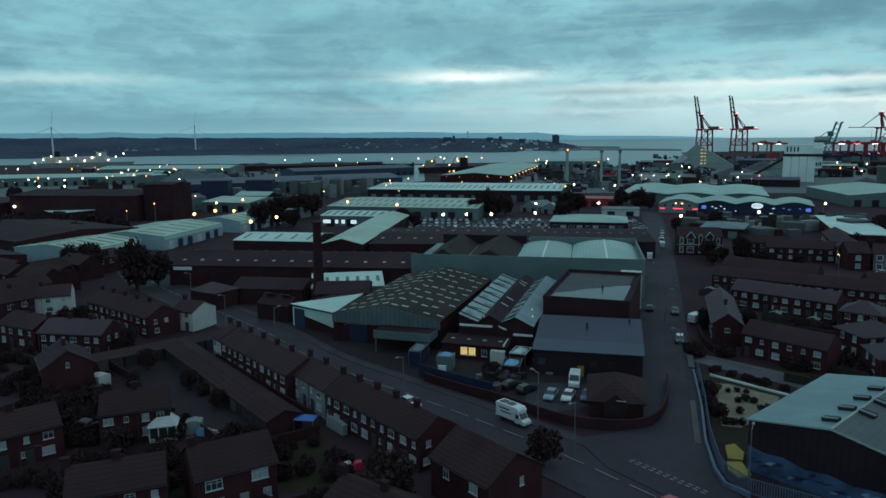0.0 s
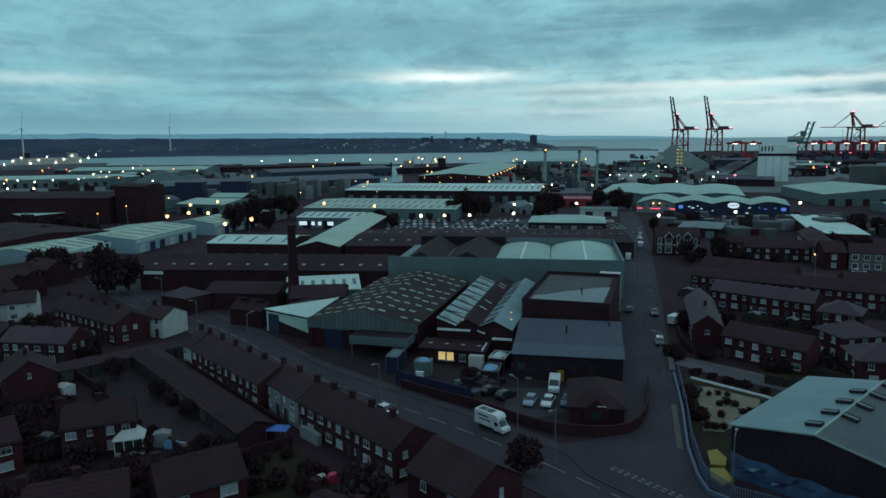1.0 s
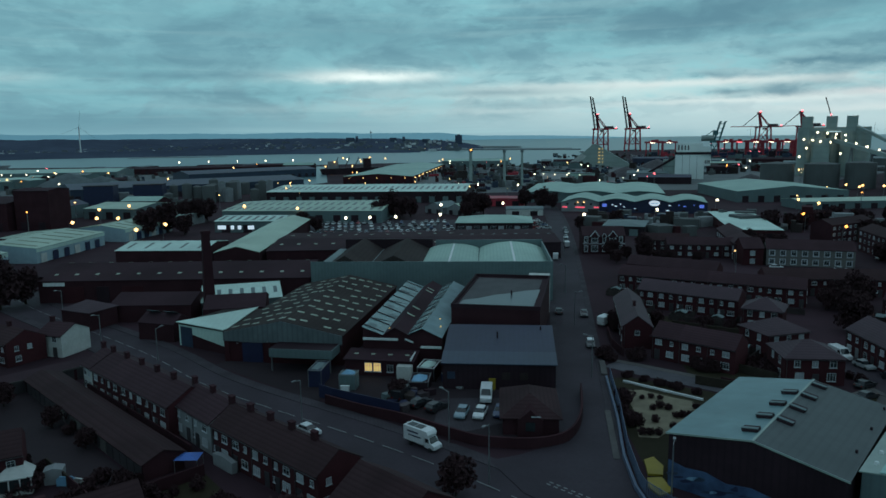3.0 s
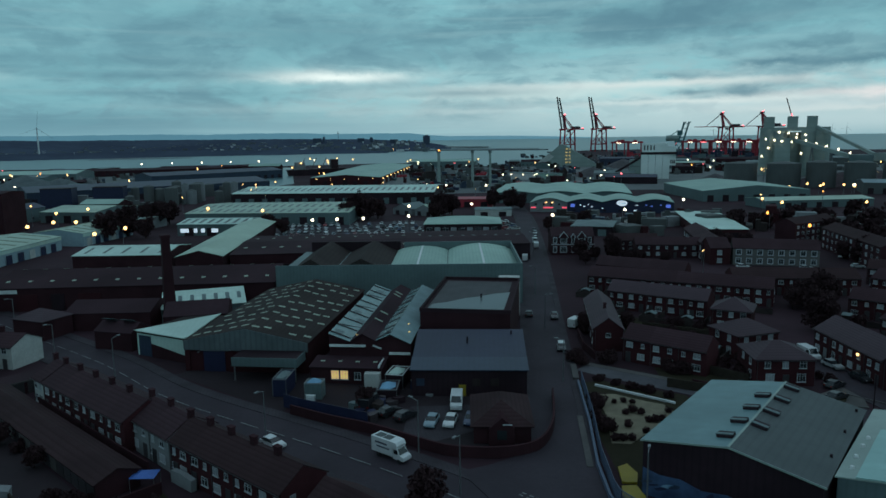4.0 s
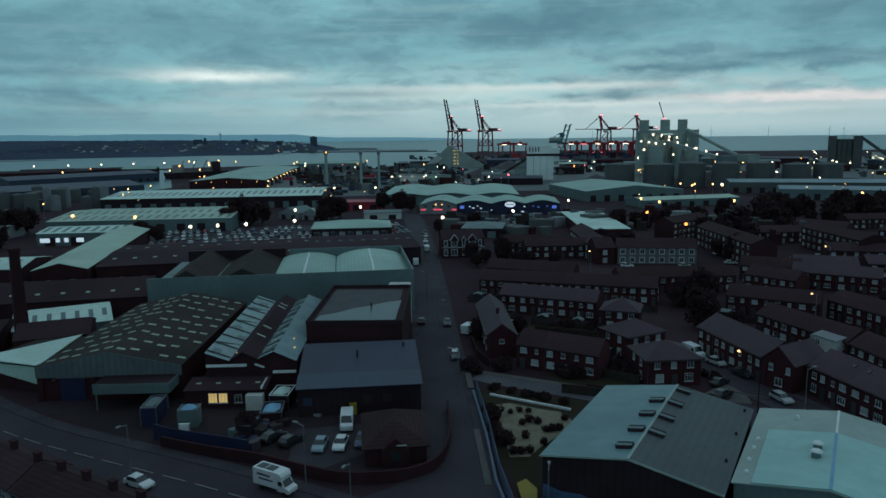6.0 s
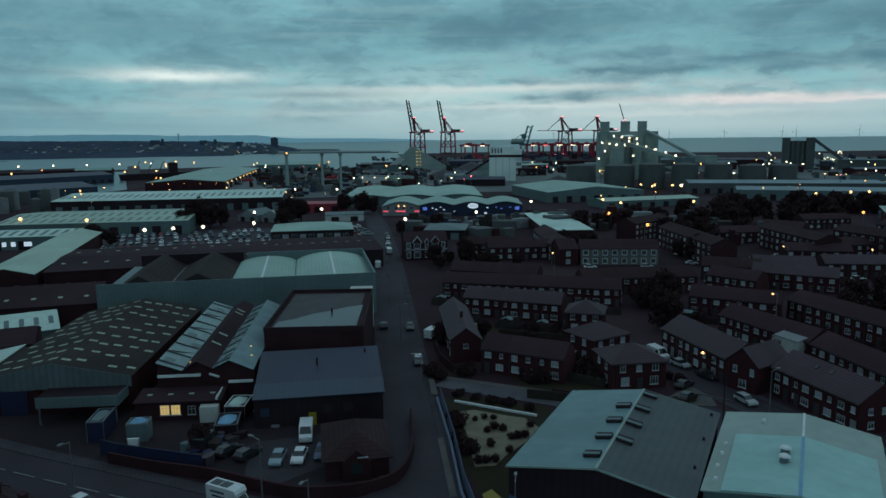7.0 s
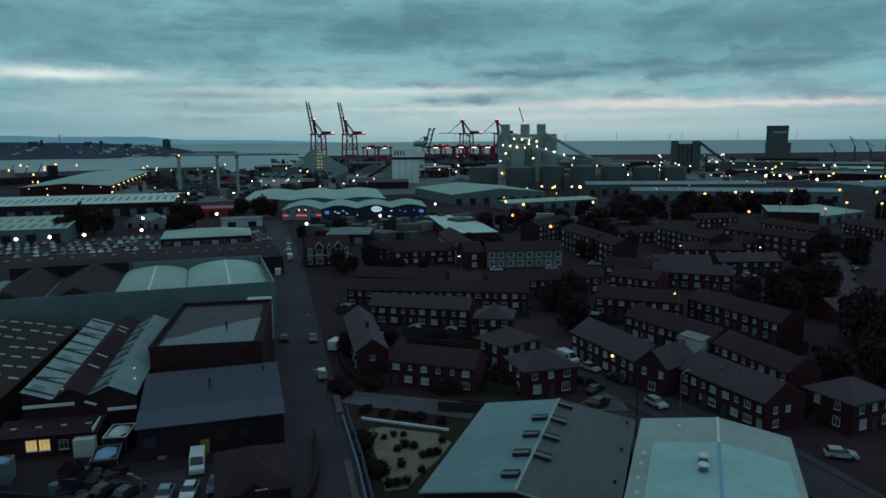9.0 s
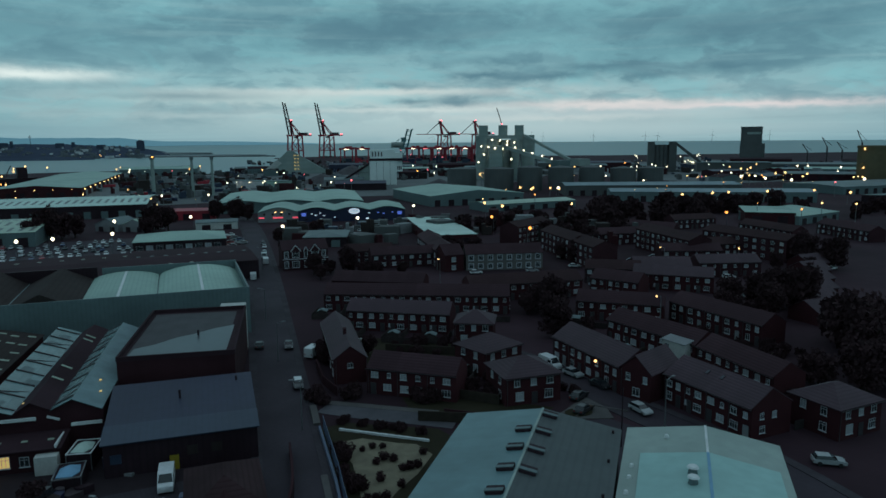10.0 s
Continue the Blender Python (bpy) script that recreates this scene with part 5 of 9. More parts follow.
for p0, p1, W in (((-128.2, 248.7), (-119.5, 276.4), 32), ((-113.1, 284.2), (-103.4, 328.7), 34), ((-97.0, 336.2), (-85.1, 370.9), 24)):
    sh, rf, L = building("trade_unit", "trade unit with pale blue walls and a cream ribbed roof", "shed", p0, p1, W, 5.6, 7.2, "gable", UNIT_WALL, METAL_CREAM, 0.3, "trade units")
    part("fascia", boxes((0, L, -0.2, -0.01, 4.2, 5.4)), METAL_WHITE, sh)
    for i in range(6):
        part("shutter", boxes((2.2 + i * L / 6.4, 5.6 + i * L / 6.4, -0.28, -0.21, 0, 3.4)), DOOR_BLUE if i in (1, 2, 4, 5) else RENDER_WHITE, sh)
    me = mesh_from(boxes((-0.75, 0.75, -W * 0.19, W * 0.19, 0, 0.06)), "rooflight", ROOFLIGHT_OLIVE)
    for i in range(6):
        for v, sg in ((0.25, 1), (0.75, -1)):
            part("rooflight", me, ROOFLIGHT_OLIVE, rf, at=pose(L * (i + 0.5) / 6, W * v, 5.6 + 1.6 * 0.5 + 0.2, sg * math.degrees(math.atan2(1.6, W / 2)), 0, 0))
for p0, p1, W, e, r, st_, rm, wm, lt, lb in (
    ((-65.7, 400.4), (18.9, 379.6), 62, 6.4, 8.4, "gable", METAL_CREAM, METAL_GREY, (20, 4), "wide warehouse with a cream ribbed roof and rooflights"),
    ((-62.7, 360.5), (-31, 353), 26, 5.4, 6.8, "gable", METAL_WHITE, METAL_GREY, (8, 2), "white-roofed trade shed with lit openings"),
    ((-54.8, 516.2), (81.3, 482.8), 78, 7.6, 9.8, "gable", METAL_WHITE, METAL_DARK, (32, 2), "very long warehouse with a white ribbed roof"),
    ((46.8, 424), (56, 414), 16, 3.6, 6.4, "gable_y", METAL_GREY, RENDER_GREY, (), "small pale store with a gable"),
    ((58, 413), (67, 404), 16, 3.6, 6.4, "gable_y", METAL_CREAM, RENDER_GREY, (), "small pale store with a gable"),
    ((90, 398), (110, 393), 12, 3.6, 4.6, "gable", METAL_GREY, RENDER_WHITE, (), "low shed with a white front"),
    ((82, 455), (112, 445), 12, 5.0, 5.6, "mono", RED_STEEL, RED_STEEL, (), "red-clad low shed among dark trees"),
    ((-2, 700), (64, 684), 300, 7.4, 10.0, "gable_y", METAL_GREEN, BRICK, (), "huge dockside shed with a pale roof and warm lamps"),
    ((140, 1040), (232, 1010), 30, 9, 12, "gable", METAL_GREEN, METAL_GREY, (), "long pale transit shed on the quay"),
    ((160.5, 284), (179.5, 277), 66, 4.4, 5.0, "mono", METAL_WHITE, BRICK, (), "hall with a flat white sheet roof"),
    ((114.2, 311.1), (130.2, 302.6), 24, 4.2, 5.6, "hip", METAL_GREY, METAL_DARK, (), "low blue-grey roofed store"),
    ((-200, 560), (-36, 640), 60, 9, 12, "gable", METAL_BLUE, METAL_BLUE_LIGHT, (), "long dock shed with a blue roof"),
    ((-160, 770), (-34, 860), 40, 9, 12, "gable", METAL_BLUE, METAL_BLUE_LIGHT, (), "long blue-roofed dock shed by the basin"),
    ((-150, 440), (-118, 428), 40, 6, 8, "gable", METAL_CREAM, METAL_GREY, (), "cream-roofed shed among trees"),
    ((-110, 395), (-84, 385), 22, 5, 6, "gable", METAL_WHITE, RENDER_GREY, (), "low trade shed with a pale roof"),
    ((-244, 398), (-168, 388), 46, 14, 16, "gable", FELT, BRICK_DARK, (), "massive dark brick dock warehouse"),
    ((-166, 392), (-148, 388), 18, 20, 21, "gable", FELT, BRICK_DARK, (), "dark brick hoist tower of a warehouse"),
    ((-224, 396), (-207, 378), 46, 5.6, 6.4, "gable", METAL_WHITE, BRICK_DARK, (), "white-roofed shed in a dark yard"),
    ((-330, 420), (-262, 380), 60, 8, 10, "gable", FELT, BRICK_DARK, (), "brick warehouse with a dark roof"),
    ((-215, 300), (-160, 262), 50, 7, 9, "gable", FELT, BRICK_DARK, (), "dark-roofed brick works by the road"),
    ((-190, 236), (-160, 214), 30, 6, 8, "gable", TILE, BRICK_DARK, (), "brick building with a gabled dark roof"),
    ((-460, 690), (-300, 720), 80, 8, 10, "gable", METAL_GREEN, METAL_GREY, (), "long dock shed with a pale roof"),
    ((-440, 900), (-270, 900), 70, 8, 11, "gable", METAL_GREEN, METAL_GREY, (), "long quayside shed with a pale roof"),
    ((-300, 980), (-120, 1010), 50, 7, 9, "gable", FELT, BRICK_DARK, (), "dark shed on the quayside"),
    ((-220, 1110), (-60, 1120), 30, 5, 7, "gable", FELT, BRICK_DARK, (), "low dark shed on the river wall"),
    ((251.6, 436), (321, 424), 80, 7.0, 10.2, "gable_y", METAL_GREEN, METAL_GREY, (), "broad pale-roofed shed with a ribbed side"),
    ((262, 386), (330, 380), 22, 4.4, 5.6, "gable", METAL_CREAM, METAL_GREY, (), "low pale shed with yard lamps"),
    ((384.8, 452), (500, 376.5), 34, 8, 9.6, "gable", METAL_PALE_BLUE, SILO_DARK, (), "very long pale blue-roofed warehouse"),
    ((375.3, 393.8), (480.2, 304.1), 30, 7.0, 8.6, "gable", METAL_PALE_BLUE, METAL_GREY, (), "long grey-blue warehouse behind trees"),
    ((376, 322), (404, 312), 18, 3.5, 4.5, "mono", METAL_WHITE, RENDER_GREY, (), "low hall with a white roof"),
    ((352, 238), (392, 240), 34, 4.5, 8.0, "hip", METAL_GREEN, METAL_GREY, (), "school hall with a pale hipped roof"),
    ((336, 258), (352, 240), 30, 6.0, 6.5, "mono", METAL_GREEN, BRICK, (), "red-brick hall with a pale roof"),
    ((560, 330), (700, 300), 60, 6, 7, "gable", METAL_GREY, METAL_GREY, (), "long grey shed for goods"),
    ((500, 250), (640, 222), 40, 5, 6, "gable", METAL_GREY, METAL_DARK, (), "low grey depot building"),
):
    far, fr_, L = shed("warehouse_shed", lb, p0, p1, W, e, r, st_, wm, rm, lt, 0.3, "dockside sheds", ROOF_SLOT if rm in (METAL_WHITE, METAL_CREAM) else None, (1.7, 16.0) if W == 78 else (1.6, 9.0))
    if lb.startswith("white-roofed trade"):
        for x0, x1 in ((1.5, 5.5), (8.0, 9.6), (11.5, 13.2), (16.5, 19.5)):
            part("lit_opening", boxes((x0, x1, -0.3, -0.13, 1.6, 3.4)), LIT_COOL, far, "lit opening under the eaves")
    if W == 300:
        for k in range(5):
            part("wall_lamp", boxes((6 + k * 13.5, 6.6 + k * 13.5, -0.7, -0.2, 6.0, 6.4)), LAMP_WARM, far)
        for k in range(9):
            part("wall_lamp", boxes((L + 0.2, L + 1.0, 12 + k * 30, 13.6 + k * 30, 5.4, 6.2)), LAMP_WARM, far)
            part("loading_door", boxes((L + 0.01, L + 0.15, 20 + k * 30, 30 + k * 30, 0, 4.6)), RENDER_GREY, far)
    n = max(2, int(L / 9))
    for i in range(n):
        part("loading_door", boxes((L * (i + 0.3) / n, L * (i + 0.7) / n, -0.12, -0.005, 0, min(4.2, e * 0.7))), METAL_DARK if wm is not METAL_DARK else METAL_GREY, far)
# wave-roofed market sheds
def wave_shed(p0, p1, W, label, waves, wall, lit, eave=6.2, rise=1.8):
    L, t = frame_of(p0, p1)
    ob = thing("wave_roofed_shed", label, "shed", p0[0], p0[1], 0, t, "wave-roofed sheds")
    crest = [(L * k / (waves * 10), eave + rise * abs(math.sin(math.pi * k / 10)) ** 1.3) for k in range(waves * 10 + 1)]
    bm = bmesh.new()
    profile(bm, [(0, 0), (L, 0)] + [(x, z - 0.1) for x, z in crest[::-1]], 0, W)
    part("wall", bm, wall, ob)
    bm = bmesh.new()
    profile(bm, [(x, z) for x, z in crest] + [(x, z + 0.25) for x, z in crest[::-1]], -1.0, W + 1)
    part("roof", bm, METAL_GREEN, ob)
    for k in range(lit):
        x = L * (k + 0.5) / lit
        part("shop_front", boxes((x - 0.8, x + 0.8, -0.2, -0.01, 0.9, 1.8)), LIT_COOL if k % 3 == 1 else METAL_DARK, ob)
    return ob, L


ws, wsl = wave_shed((146, 402), (200, 378), 36, "market hall with a pale wavy roof and blue-lit front", 3, DOOR_BLUE, 7)
bm = bmesh.new()
tube(bm, 3.0, 3.0, 0, 0.2, 24, m=pose(wsl * 0.52, -0.02, 5.6, 90, 0, 0) @ Matrix.Diagonal((1, 0.52, 1, 1)))
part("lit_sign", bm, LIT_COOL, ws, "bright oval sign with a plain bar")
part("sign_bar", boxes((wsl * 0.52 - 2.3, wsl * 0.52 + 2.3, -0.3, -0.24, 5.45, 5.75)), DOOR_BLUE, ws)
for x in (3, wsl - 3):
    part("lit_panel", boxes((x - 1.2, x + 1.2, -0.25, -0.02, 3.2, 5.0)), LIT_BLUE, ws)
for x, z, w in ((7.5, 4.2, 0.5), (9.5, 3.4, 0.7), (12, 4.6, 0.4), (14, 3.2, 0.5), (20, 2.2, 0.4), (39, 4.2, 0.6), (44, 4.4, 0.5), (47, 3.8, 0.7), (52, 4.4, 0.5), (55, 4.0, 0.4)):
    part("shop_sign", boxes((x - w, x + w, -0.26, -0.02, z, z + 0.45)), LIT_COOL if x < 40 else LIT_BLUE, ws)
ws2, l2 = wave_shed((126.5, 412), (147, 403), 36, "smaller hall with a wavy roof and red lights", 1, RENDER_GREY, 0, 5.6, 2.6)
part("red_sign", boxes((0.6, 3.4, -0.25, -0.02, 2.3, 2.9)), LIT_RED, ws2)
part("red_sign", boxes((8.0, 13.5, -0.25, -0.02, 2.3, 2.9)), LIT_RED, ws2)
part("red_sign", boxes((l2 - 3.6, l2 - 0.8, -0.25, -0.02, 2.3, 2.9)), LIT_RED, ws2)
for x in (3.5, 8, 12.5, 17):
    part("porthole", boxes((x - 0.55, x + 0.55, -0.22, -0.02, 4.0, 5.0)), METAL_DARK, ws2)
wave_shed((119, 473), (204, 440), 90, "long market shed with a pale wavy roof", 3, METAL_GREY, 0, 6.4, 1.5)
for x in (9.5, 13.0):
    part("wall_lamp", boxes((x - 0.3, x + 0.3, -0.6, -0.26, 5.4, 5.9)), LAMP_WARM, ws2)

# ---- school ----
MURAL = surface("blue_mural_paint", (0.055, 0.10, 0.19), (0.018, 0.028, 0.07), 0.6, grain=0.9, stain=0.5, bump=0.0)
MURAL_PALE = surface("pale_mural_paint", (0.20, 0.33, 0.44), (0.09, 0.17, 0.28), 0.6, grain=2.0, stain=0.8, bump=0.0)
L1, T1, SCHOOL_RIDGE = 20.5, -48.8, 10.35
sc = thing("school", "school hall with a broad two-tone sheet roof and dark gable", "school", 40.3, 89.3, 0, T1)
bm = bmesh.new()
profile(bm, [(0.2, 0), (L1 - 0.2, 0), (L1 - 0.2, 7.0), (SCHOOL_RIDGE, 8.78), (0.2, 7.0)], 0.2, 26.7)
part("wall", bm, METAL_DARK, sc)
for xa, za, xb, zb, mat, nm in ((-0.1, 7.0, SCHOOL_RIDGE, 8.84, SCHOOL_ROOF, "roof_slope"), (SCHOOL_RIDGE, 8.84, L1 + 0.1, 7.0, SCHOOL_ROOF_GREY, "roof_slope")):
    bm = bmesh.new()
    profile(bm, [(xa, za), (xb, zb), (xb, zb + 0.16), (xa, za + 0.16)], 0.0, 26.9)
    part(nm, bm, mat, sc, "pale blue-grey roof sheets" if mat is SCHOOL_ROOF else "darker grey roof sheets")
part("ridge_cap", boxes((SCHOOL_RIDGE - 0.14, SCHOOL_RIDGE + 0.14, 0.0, 27.0, 8.97, 9.06)), SCHOOL_ROOF_EDGE, sc)
part("verge_trim", profile(bmesh.new(), [(-0.12, 6.98), (SCHOOL_RIDGE, 8.82), (L1 + 0.12, 6.98), (L1 + 0.12, 7.2), (SCHOOL_RIDGE, 9.04), (-0.12, 7.2)], -0.08, -0.01), SCHOOL_ROOF_EDGE, sc)
slat_me = mesh_from(boxes((-0.85, 0.85, -0.09, 0.09, 0, 0.05)), "slat", METAL_DARK)
hood_me = mesh_from(boxes((-0.95, 0.95, -0.62, 0.62, 0, 0.42)), "vent_hood", METAL_DARK)
lid_me = mesh_from(boxes((-1.0, 1.0, -0.68, -0.1, 0.42, 0.5)), "vent_lid", METAL_GREY)
for side, x, slope in ((-1, SCHOOL_RIDGE - 1.25, -10.0), (1, SCHOOL_RIDGE + 1.2, 10.0)):
    for k in range(4):
        y = 3.5 + k * 5.4 + (5.3 if side > 0 else 0)
        hood = part("vent_hood", hood_me, METAL_DARK, sc, at=pose(x, y, 8.75, 0, slope, 0))
        part("vent_lid", lid_me, METAL_GREY, hood)
        for q in range(3):
            part("slat", slat_me, METAL_GREY, hood, at=pose(0, -0.66, 0.08 + q * 0.12, 60, 0, 0))
for k in range(3):
    part("roof_outlet", tube(bmesh.new(), 0.16, 0.16, 7.1, 7.7, 8, L1 - 0.9, 8 + 8.5 * k), METAL_DARK, sc)

P2 = (53.0, 72.6)
L2 = 17.6
s2 = thing("school_wing", "school wing with a pale membrane roof", "school", P2[0], P2[1], 0, -50.0)
bm = bmesh.new()
profile(bm, [(0, 0), (L2, 0), (L2, 6.9), (L2 * 0.52, 8.45), (0, 7.1)], 5.0, 28.9)
part("wall", bm, METAL_GREY, s2)
for xa, za, xb, zb in ((-0.3, 7.08, L2 * 0.52, 8.5), (L2 * 0.52, 8.5, L2 + 0.2, 6.95)):
    bm = bmesh.new()
    profile(bm, [(xa, za), (xb, zb), (xb, zb + 0.15), (xa, za + 0.15)], 4.8, 29.1)
    part("roof_slope", bm, SCHOOL_ROOF_EDGE, s2)
    bm = bmesh.new()
    s = (zb - za) / (xb - xa)
    qa, qb = (xa + 2.0, xb) if xa < 1 else (xa, xb - 1.0)
    profile(bm, [(qa, za + (qa - xa) * s + 0.17), (qb, za + (qb - xa) * s + 0.17), (qb, za + (qb - xa) * s + 0.3), (qa, za + (qa - xa) * s + 0.3)], 4.9, 20.8)
    part("membrane", bm, SCHOOL_ROOF_PALE, s2, "pale overlay membrane")
part("ridge_strip", boxes((L2 * 0.52 - 0.16, L2 * 0.52 + 0.16, 4.95, 20.75, 8.75, 8.83)), PALE_BLUE, s2, "pale blue ridge strip")
part("ridge_strip", boxes((L2 * 0.52 - 0.14, L2 * 0.52 + 0.14, 20.85, 29.1, 8.62, 8.70)), WHITE_PAINT, s2)
for x, y, z in ((0.9, 17.5, 7.32), (0.8, 14.6, 7.3), (0.7, 11.0, 7.3), (4.6, 25.5, 8.0), (7.4, 15.4, 8.5), (7.4, 13.0, 8.5), (0.9, 7.6, 7.3)):
    big = x > 7
    d = part("roof_vent", tube(bmesh.new(), 0.55 if big else 0.3, 0.38 if big else 0.2, 0, 0.7 if big else 0.4, 10), WHITE_PAINT if not big else METAL_GREY, s2, at=pose(x, y, z))
    if big:
        part("cowl", tube(bmesh.new(), 0.66, 0.5, 0.72, 0.9, 10), WHITE_PAINT, d)
bm = bmesh.new()
prism(bm, [(77.8, 92.8), (79.0, 91.8), (80.2, 93.2), (79.0, 94.2)], 0, 3.0)
solid("plant_box", bm, METAL_DARK, "dark ventilation box beside the school", "plant box")
bm = bmesh.new()
tube(bm, 0.09, 0.09, 0, 9.0, 8, 82.0, 99.0)
solid("pole", bm, METAL_DARK, "plain dark pole behind the school roof", "pole")
mural = part("mural", profile(bmesh.new(), [(0.3, 0.05), (20.2, 0.05), (20.2, 2.5), (16.0, 2.9), (13.2, 2.5), (10.4, 3.0), (7.6, 2.6), (5.0, 3.3), (2.4, 3.1), (0.3, 3.6)], 0.08, 0.19), MURAL, sc, "blue mural painted on the foot of the gable")
rm = random.Random(6)
for k in range(22):
    x, z, w, h = 0.9 + k * 0.86, rm.uniform(0.4, 2.3), rm.uniform(0.35, 1.1), rm.uniform(0.12, 0.42)
    bm = bmesh.new()
    profile(bm, [(x + w * math.cos(a) * rm.uniform(0.7, 1.0), z + h * math.sin(a) * rm.uniform(0.6, 1.0) + 0.25 * w * math.cos(a)) for a in [i * math.pi / 4 for i in range(8)]], 0.062, 0.078)
    part("painted_patch", bm, rm.choice((MURAL_PALE, DOOR_BLUE, METAL_BLUE_LIGHT, MURAL_PALE)), mural)
for pts in ([(40.4, 96.0), (42.0, 96.6), (42.2, 93.8), (41.0, 91.4), (39.2, 92.0)], [(38.7, 91.0), (40.6, 90.8), (40.4, 87.2), (38.3, 86.4), (37.8, 88.6)]):
    bm = bmesh.new()
    prism(bm, pts, 0.05, 0.35)
    solid("play_mound", bm, YELLOW, "yellow rubber play mound beside the fence", "play surface")

# ---- fences and walls ----
LANE = surface("worn_lane", (0.105, 0.10, 0.112), (0.066, 0.063, 0.072), 0.85, grain=1.2, stain=0.2, bump=0.1, spec=0.12)
def fence(name, line, h, mat, label, step, z0=0.05, rail=0.06, post=0.1):
    """Posts with rails and a run of slats."""
    ob = thing(name, label, "fence", kind="")
    pts, acc, last = [], 0.0, Vector(line[0])
    for p in line[1:]:
        p = Vector(p)
        while (p - last).length >= step:
            nxt = last + (p - last).normalized() * step
            pts.append((last.copy(), nxt.copy()))
            last = nxt
    post_me = mesh_from(boxes((-post / 2, post / 2, -post / 2, post / 2, z0, h + 0.08)), "post", mat)
    panel_me = mesh_from(lattice([0, 0.03] + [v for k in range(1, 8) for v in (step * k / 8 - 0.05, step * k / 8 + 0.05)] + [step - 0.03, step], [z0 + 0.1, z0 + 0.25, h - 0.1, h], -0.03, 0.03), "panel", mat)
    for a, b in pts:
        t = math.degrees(math.atan2(b.y - a.y, b.x - a.x))
        part("post", post_me, mat, ob, at=pose(a.x, a.y, 0))
        part("panel", panel_me, mat, ob, at=pose(a.x, a.y, 0, 0, 0, t))
    return ob


FENCE_BLUE = plain("blue_grey_fence_paint", (0.10, 0.13, 0.20), 0.5)
fence("railing", [(47.9, 128.5), (43.0, 110.8), (38.6, 97.0), (36.7, 88.5), (36.4, 84.6), (38.2, 82.2), (41.8, 79.6), (48, 75)], 2.2, FENCE_BLUE, "blue-grey palisade railing along the side road", 2.4)
bm = slab_ribbon([(47.3, 128.6), (42.4, 110.9), (38.0, 97.1), (36.1, 88.6), (35.8, 84.4), (37.8, 81.6)], 0.35, 0.05, 0.75)
solid("plinth_wall", bm, FENCE_BLUE, "low blue-grey plinth wall under the railing", "wall")
bm = slab_ribbon([(49.9, 138.0), (48.9, 134.6), (47.6, 130.4)], 1.1, 0.05, 0.5)
solid("low_wall", bm, CONCRETE, "short pale concrete wall at the pavement edge", "wall")
bm = slab_ribbon([(42.0, 114.0), (39.6, 106.0), (36.9, 97.0)], 0.9, 0.05, 0.22)
solid("kerb_strip", bm, CONCRETE, "pale concrete strip along the pavement", "kerb")
bm = slab_ribbon(smooth_line([(-3.6, 125.0), (2.3, 119.6), (9.2, 114.2), (15.4, 107.8), (19.8, 104.2), (26.9, 102.4), (32.2, 104.2), (36.6, 111.2), (40.6, 123.2)], 5), 0.32, 0.05, 1.7)
solid("yard_wall", bm, BRICK_DARK, "curved brick wall round the works yard", "wall")
bm = slab_ribbon([(-4.8, 128.6), (-2.4, 125.9), (3.3, 121.3), (8.4, 117.2)], 0.1, 0.05, 2.4)
solid("hoarding", bm, DOOR_BLUE, "navy hoarding behind the yard wall", "hoarding")
for line, lb in (([(49.8, 126.8), (59.4, 115.7)], "white timber edge of a play garden"),):
    bm = slab_ribbon(line, 0.32, 0.05, 0.4)
    solid("garden_edge", bm, WHITE_PAINT, lb, "edging")
bm = slab_ribbon([(52.6, 139.0), (59.0, 132.4), (66.4, 124.6)], 1.6, 0.05, 0.12)
solid("footpath", bm, CONCRETE, "pale footpath between houses and school garden", "path", "structure")
lane = new("lane", mesh_from(slab_ribbon([(51.6, 137.2), (56.4, 131.0), (60.2, 127.0), (66.8, 119.6)], 5.2, 0.03, 0.07), "lane", LANE))
tagged(lane, "worn grey lane behind the play garden", "lane", "", "structure")
bm = slab_ribbon([(84.0, 110.8), (89.8, 112.8), (92.8, 108.0)], 0.3, 0.05, 0.25)
solid("kerb_island", bm, CONCRETE, "pale kerb of a turning area", "kerb")
# back garden walls and fences
for line in ([(-8.5, 84.5), (-20, 79), (-30, 86)], [(-19, 101.5), (-30, 93.5), (-36, 101)], [(-36, 101), (-41, 107)], [(-56, 99.5), (-52, 104), (-60, 115)], [(-34, 79.5), (-39, 88.5), (-48, 94)], [(-22, 108), (-30, 118), (-46, 138)], [(-60, 146), (-70, 138), (-58, 126)], [(62, 123.5), (76, 112)], [(73, 128), (77, 122)], [(75, 160), (90, 146)], [(112, 132), (111, 92)], [(106, 128), (119, 128)], [(106, 118), (118, 118)], [(107, 106), (119, 106)], [(107, 98), (120, 98)], [(133, 136), (132, 100)], [(55.6, 141), (55.9, 148), (58.6, 158)], [(66, 122), (74, 112.5), (80, 112)], [(-90, 142), (-72, 130)], [(-52, 150), (-40, 140)]):
    solid("garden_wall", slab_ribbon(line, 0.22, 0.0, 1.7), BRICK_DARK if len(line) > 2 else BARK, "dark garden boundary between back yards", "wall", group="garden walls")

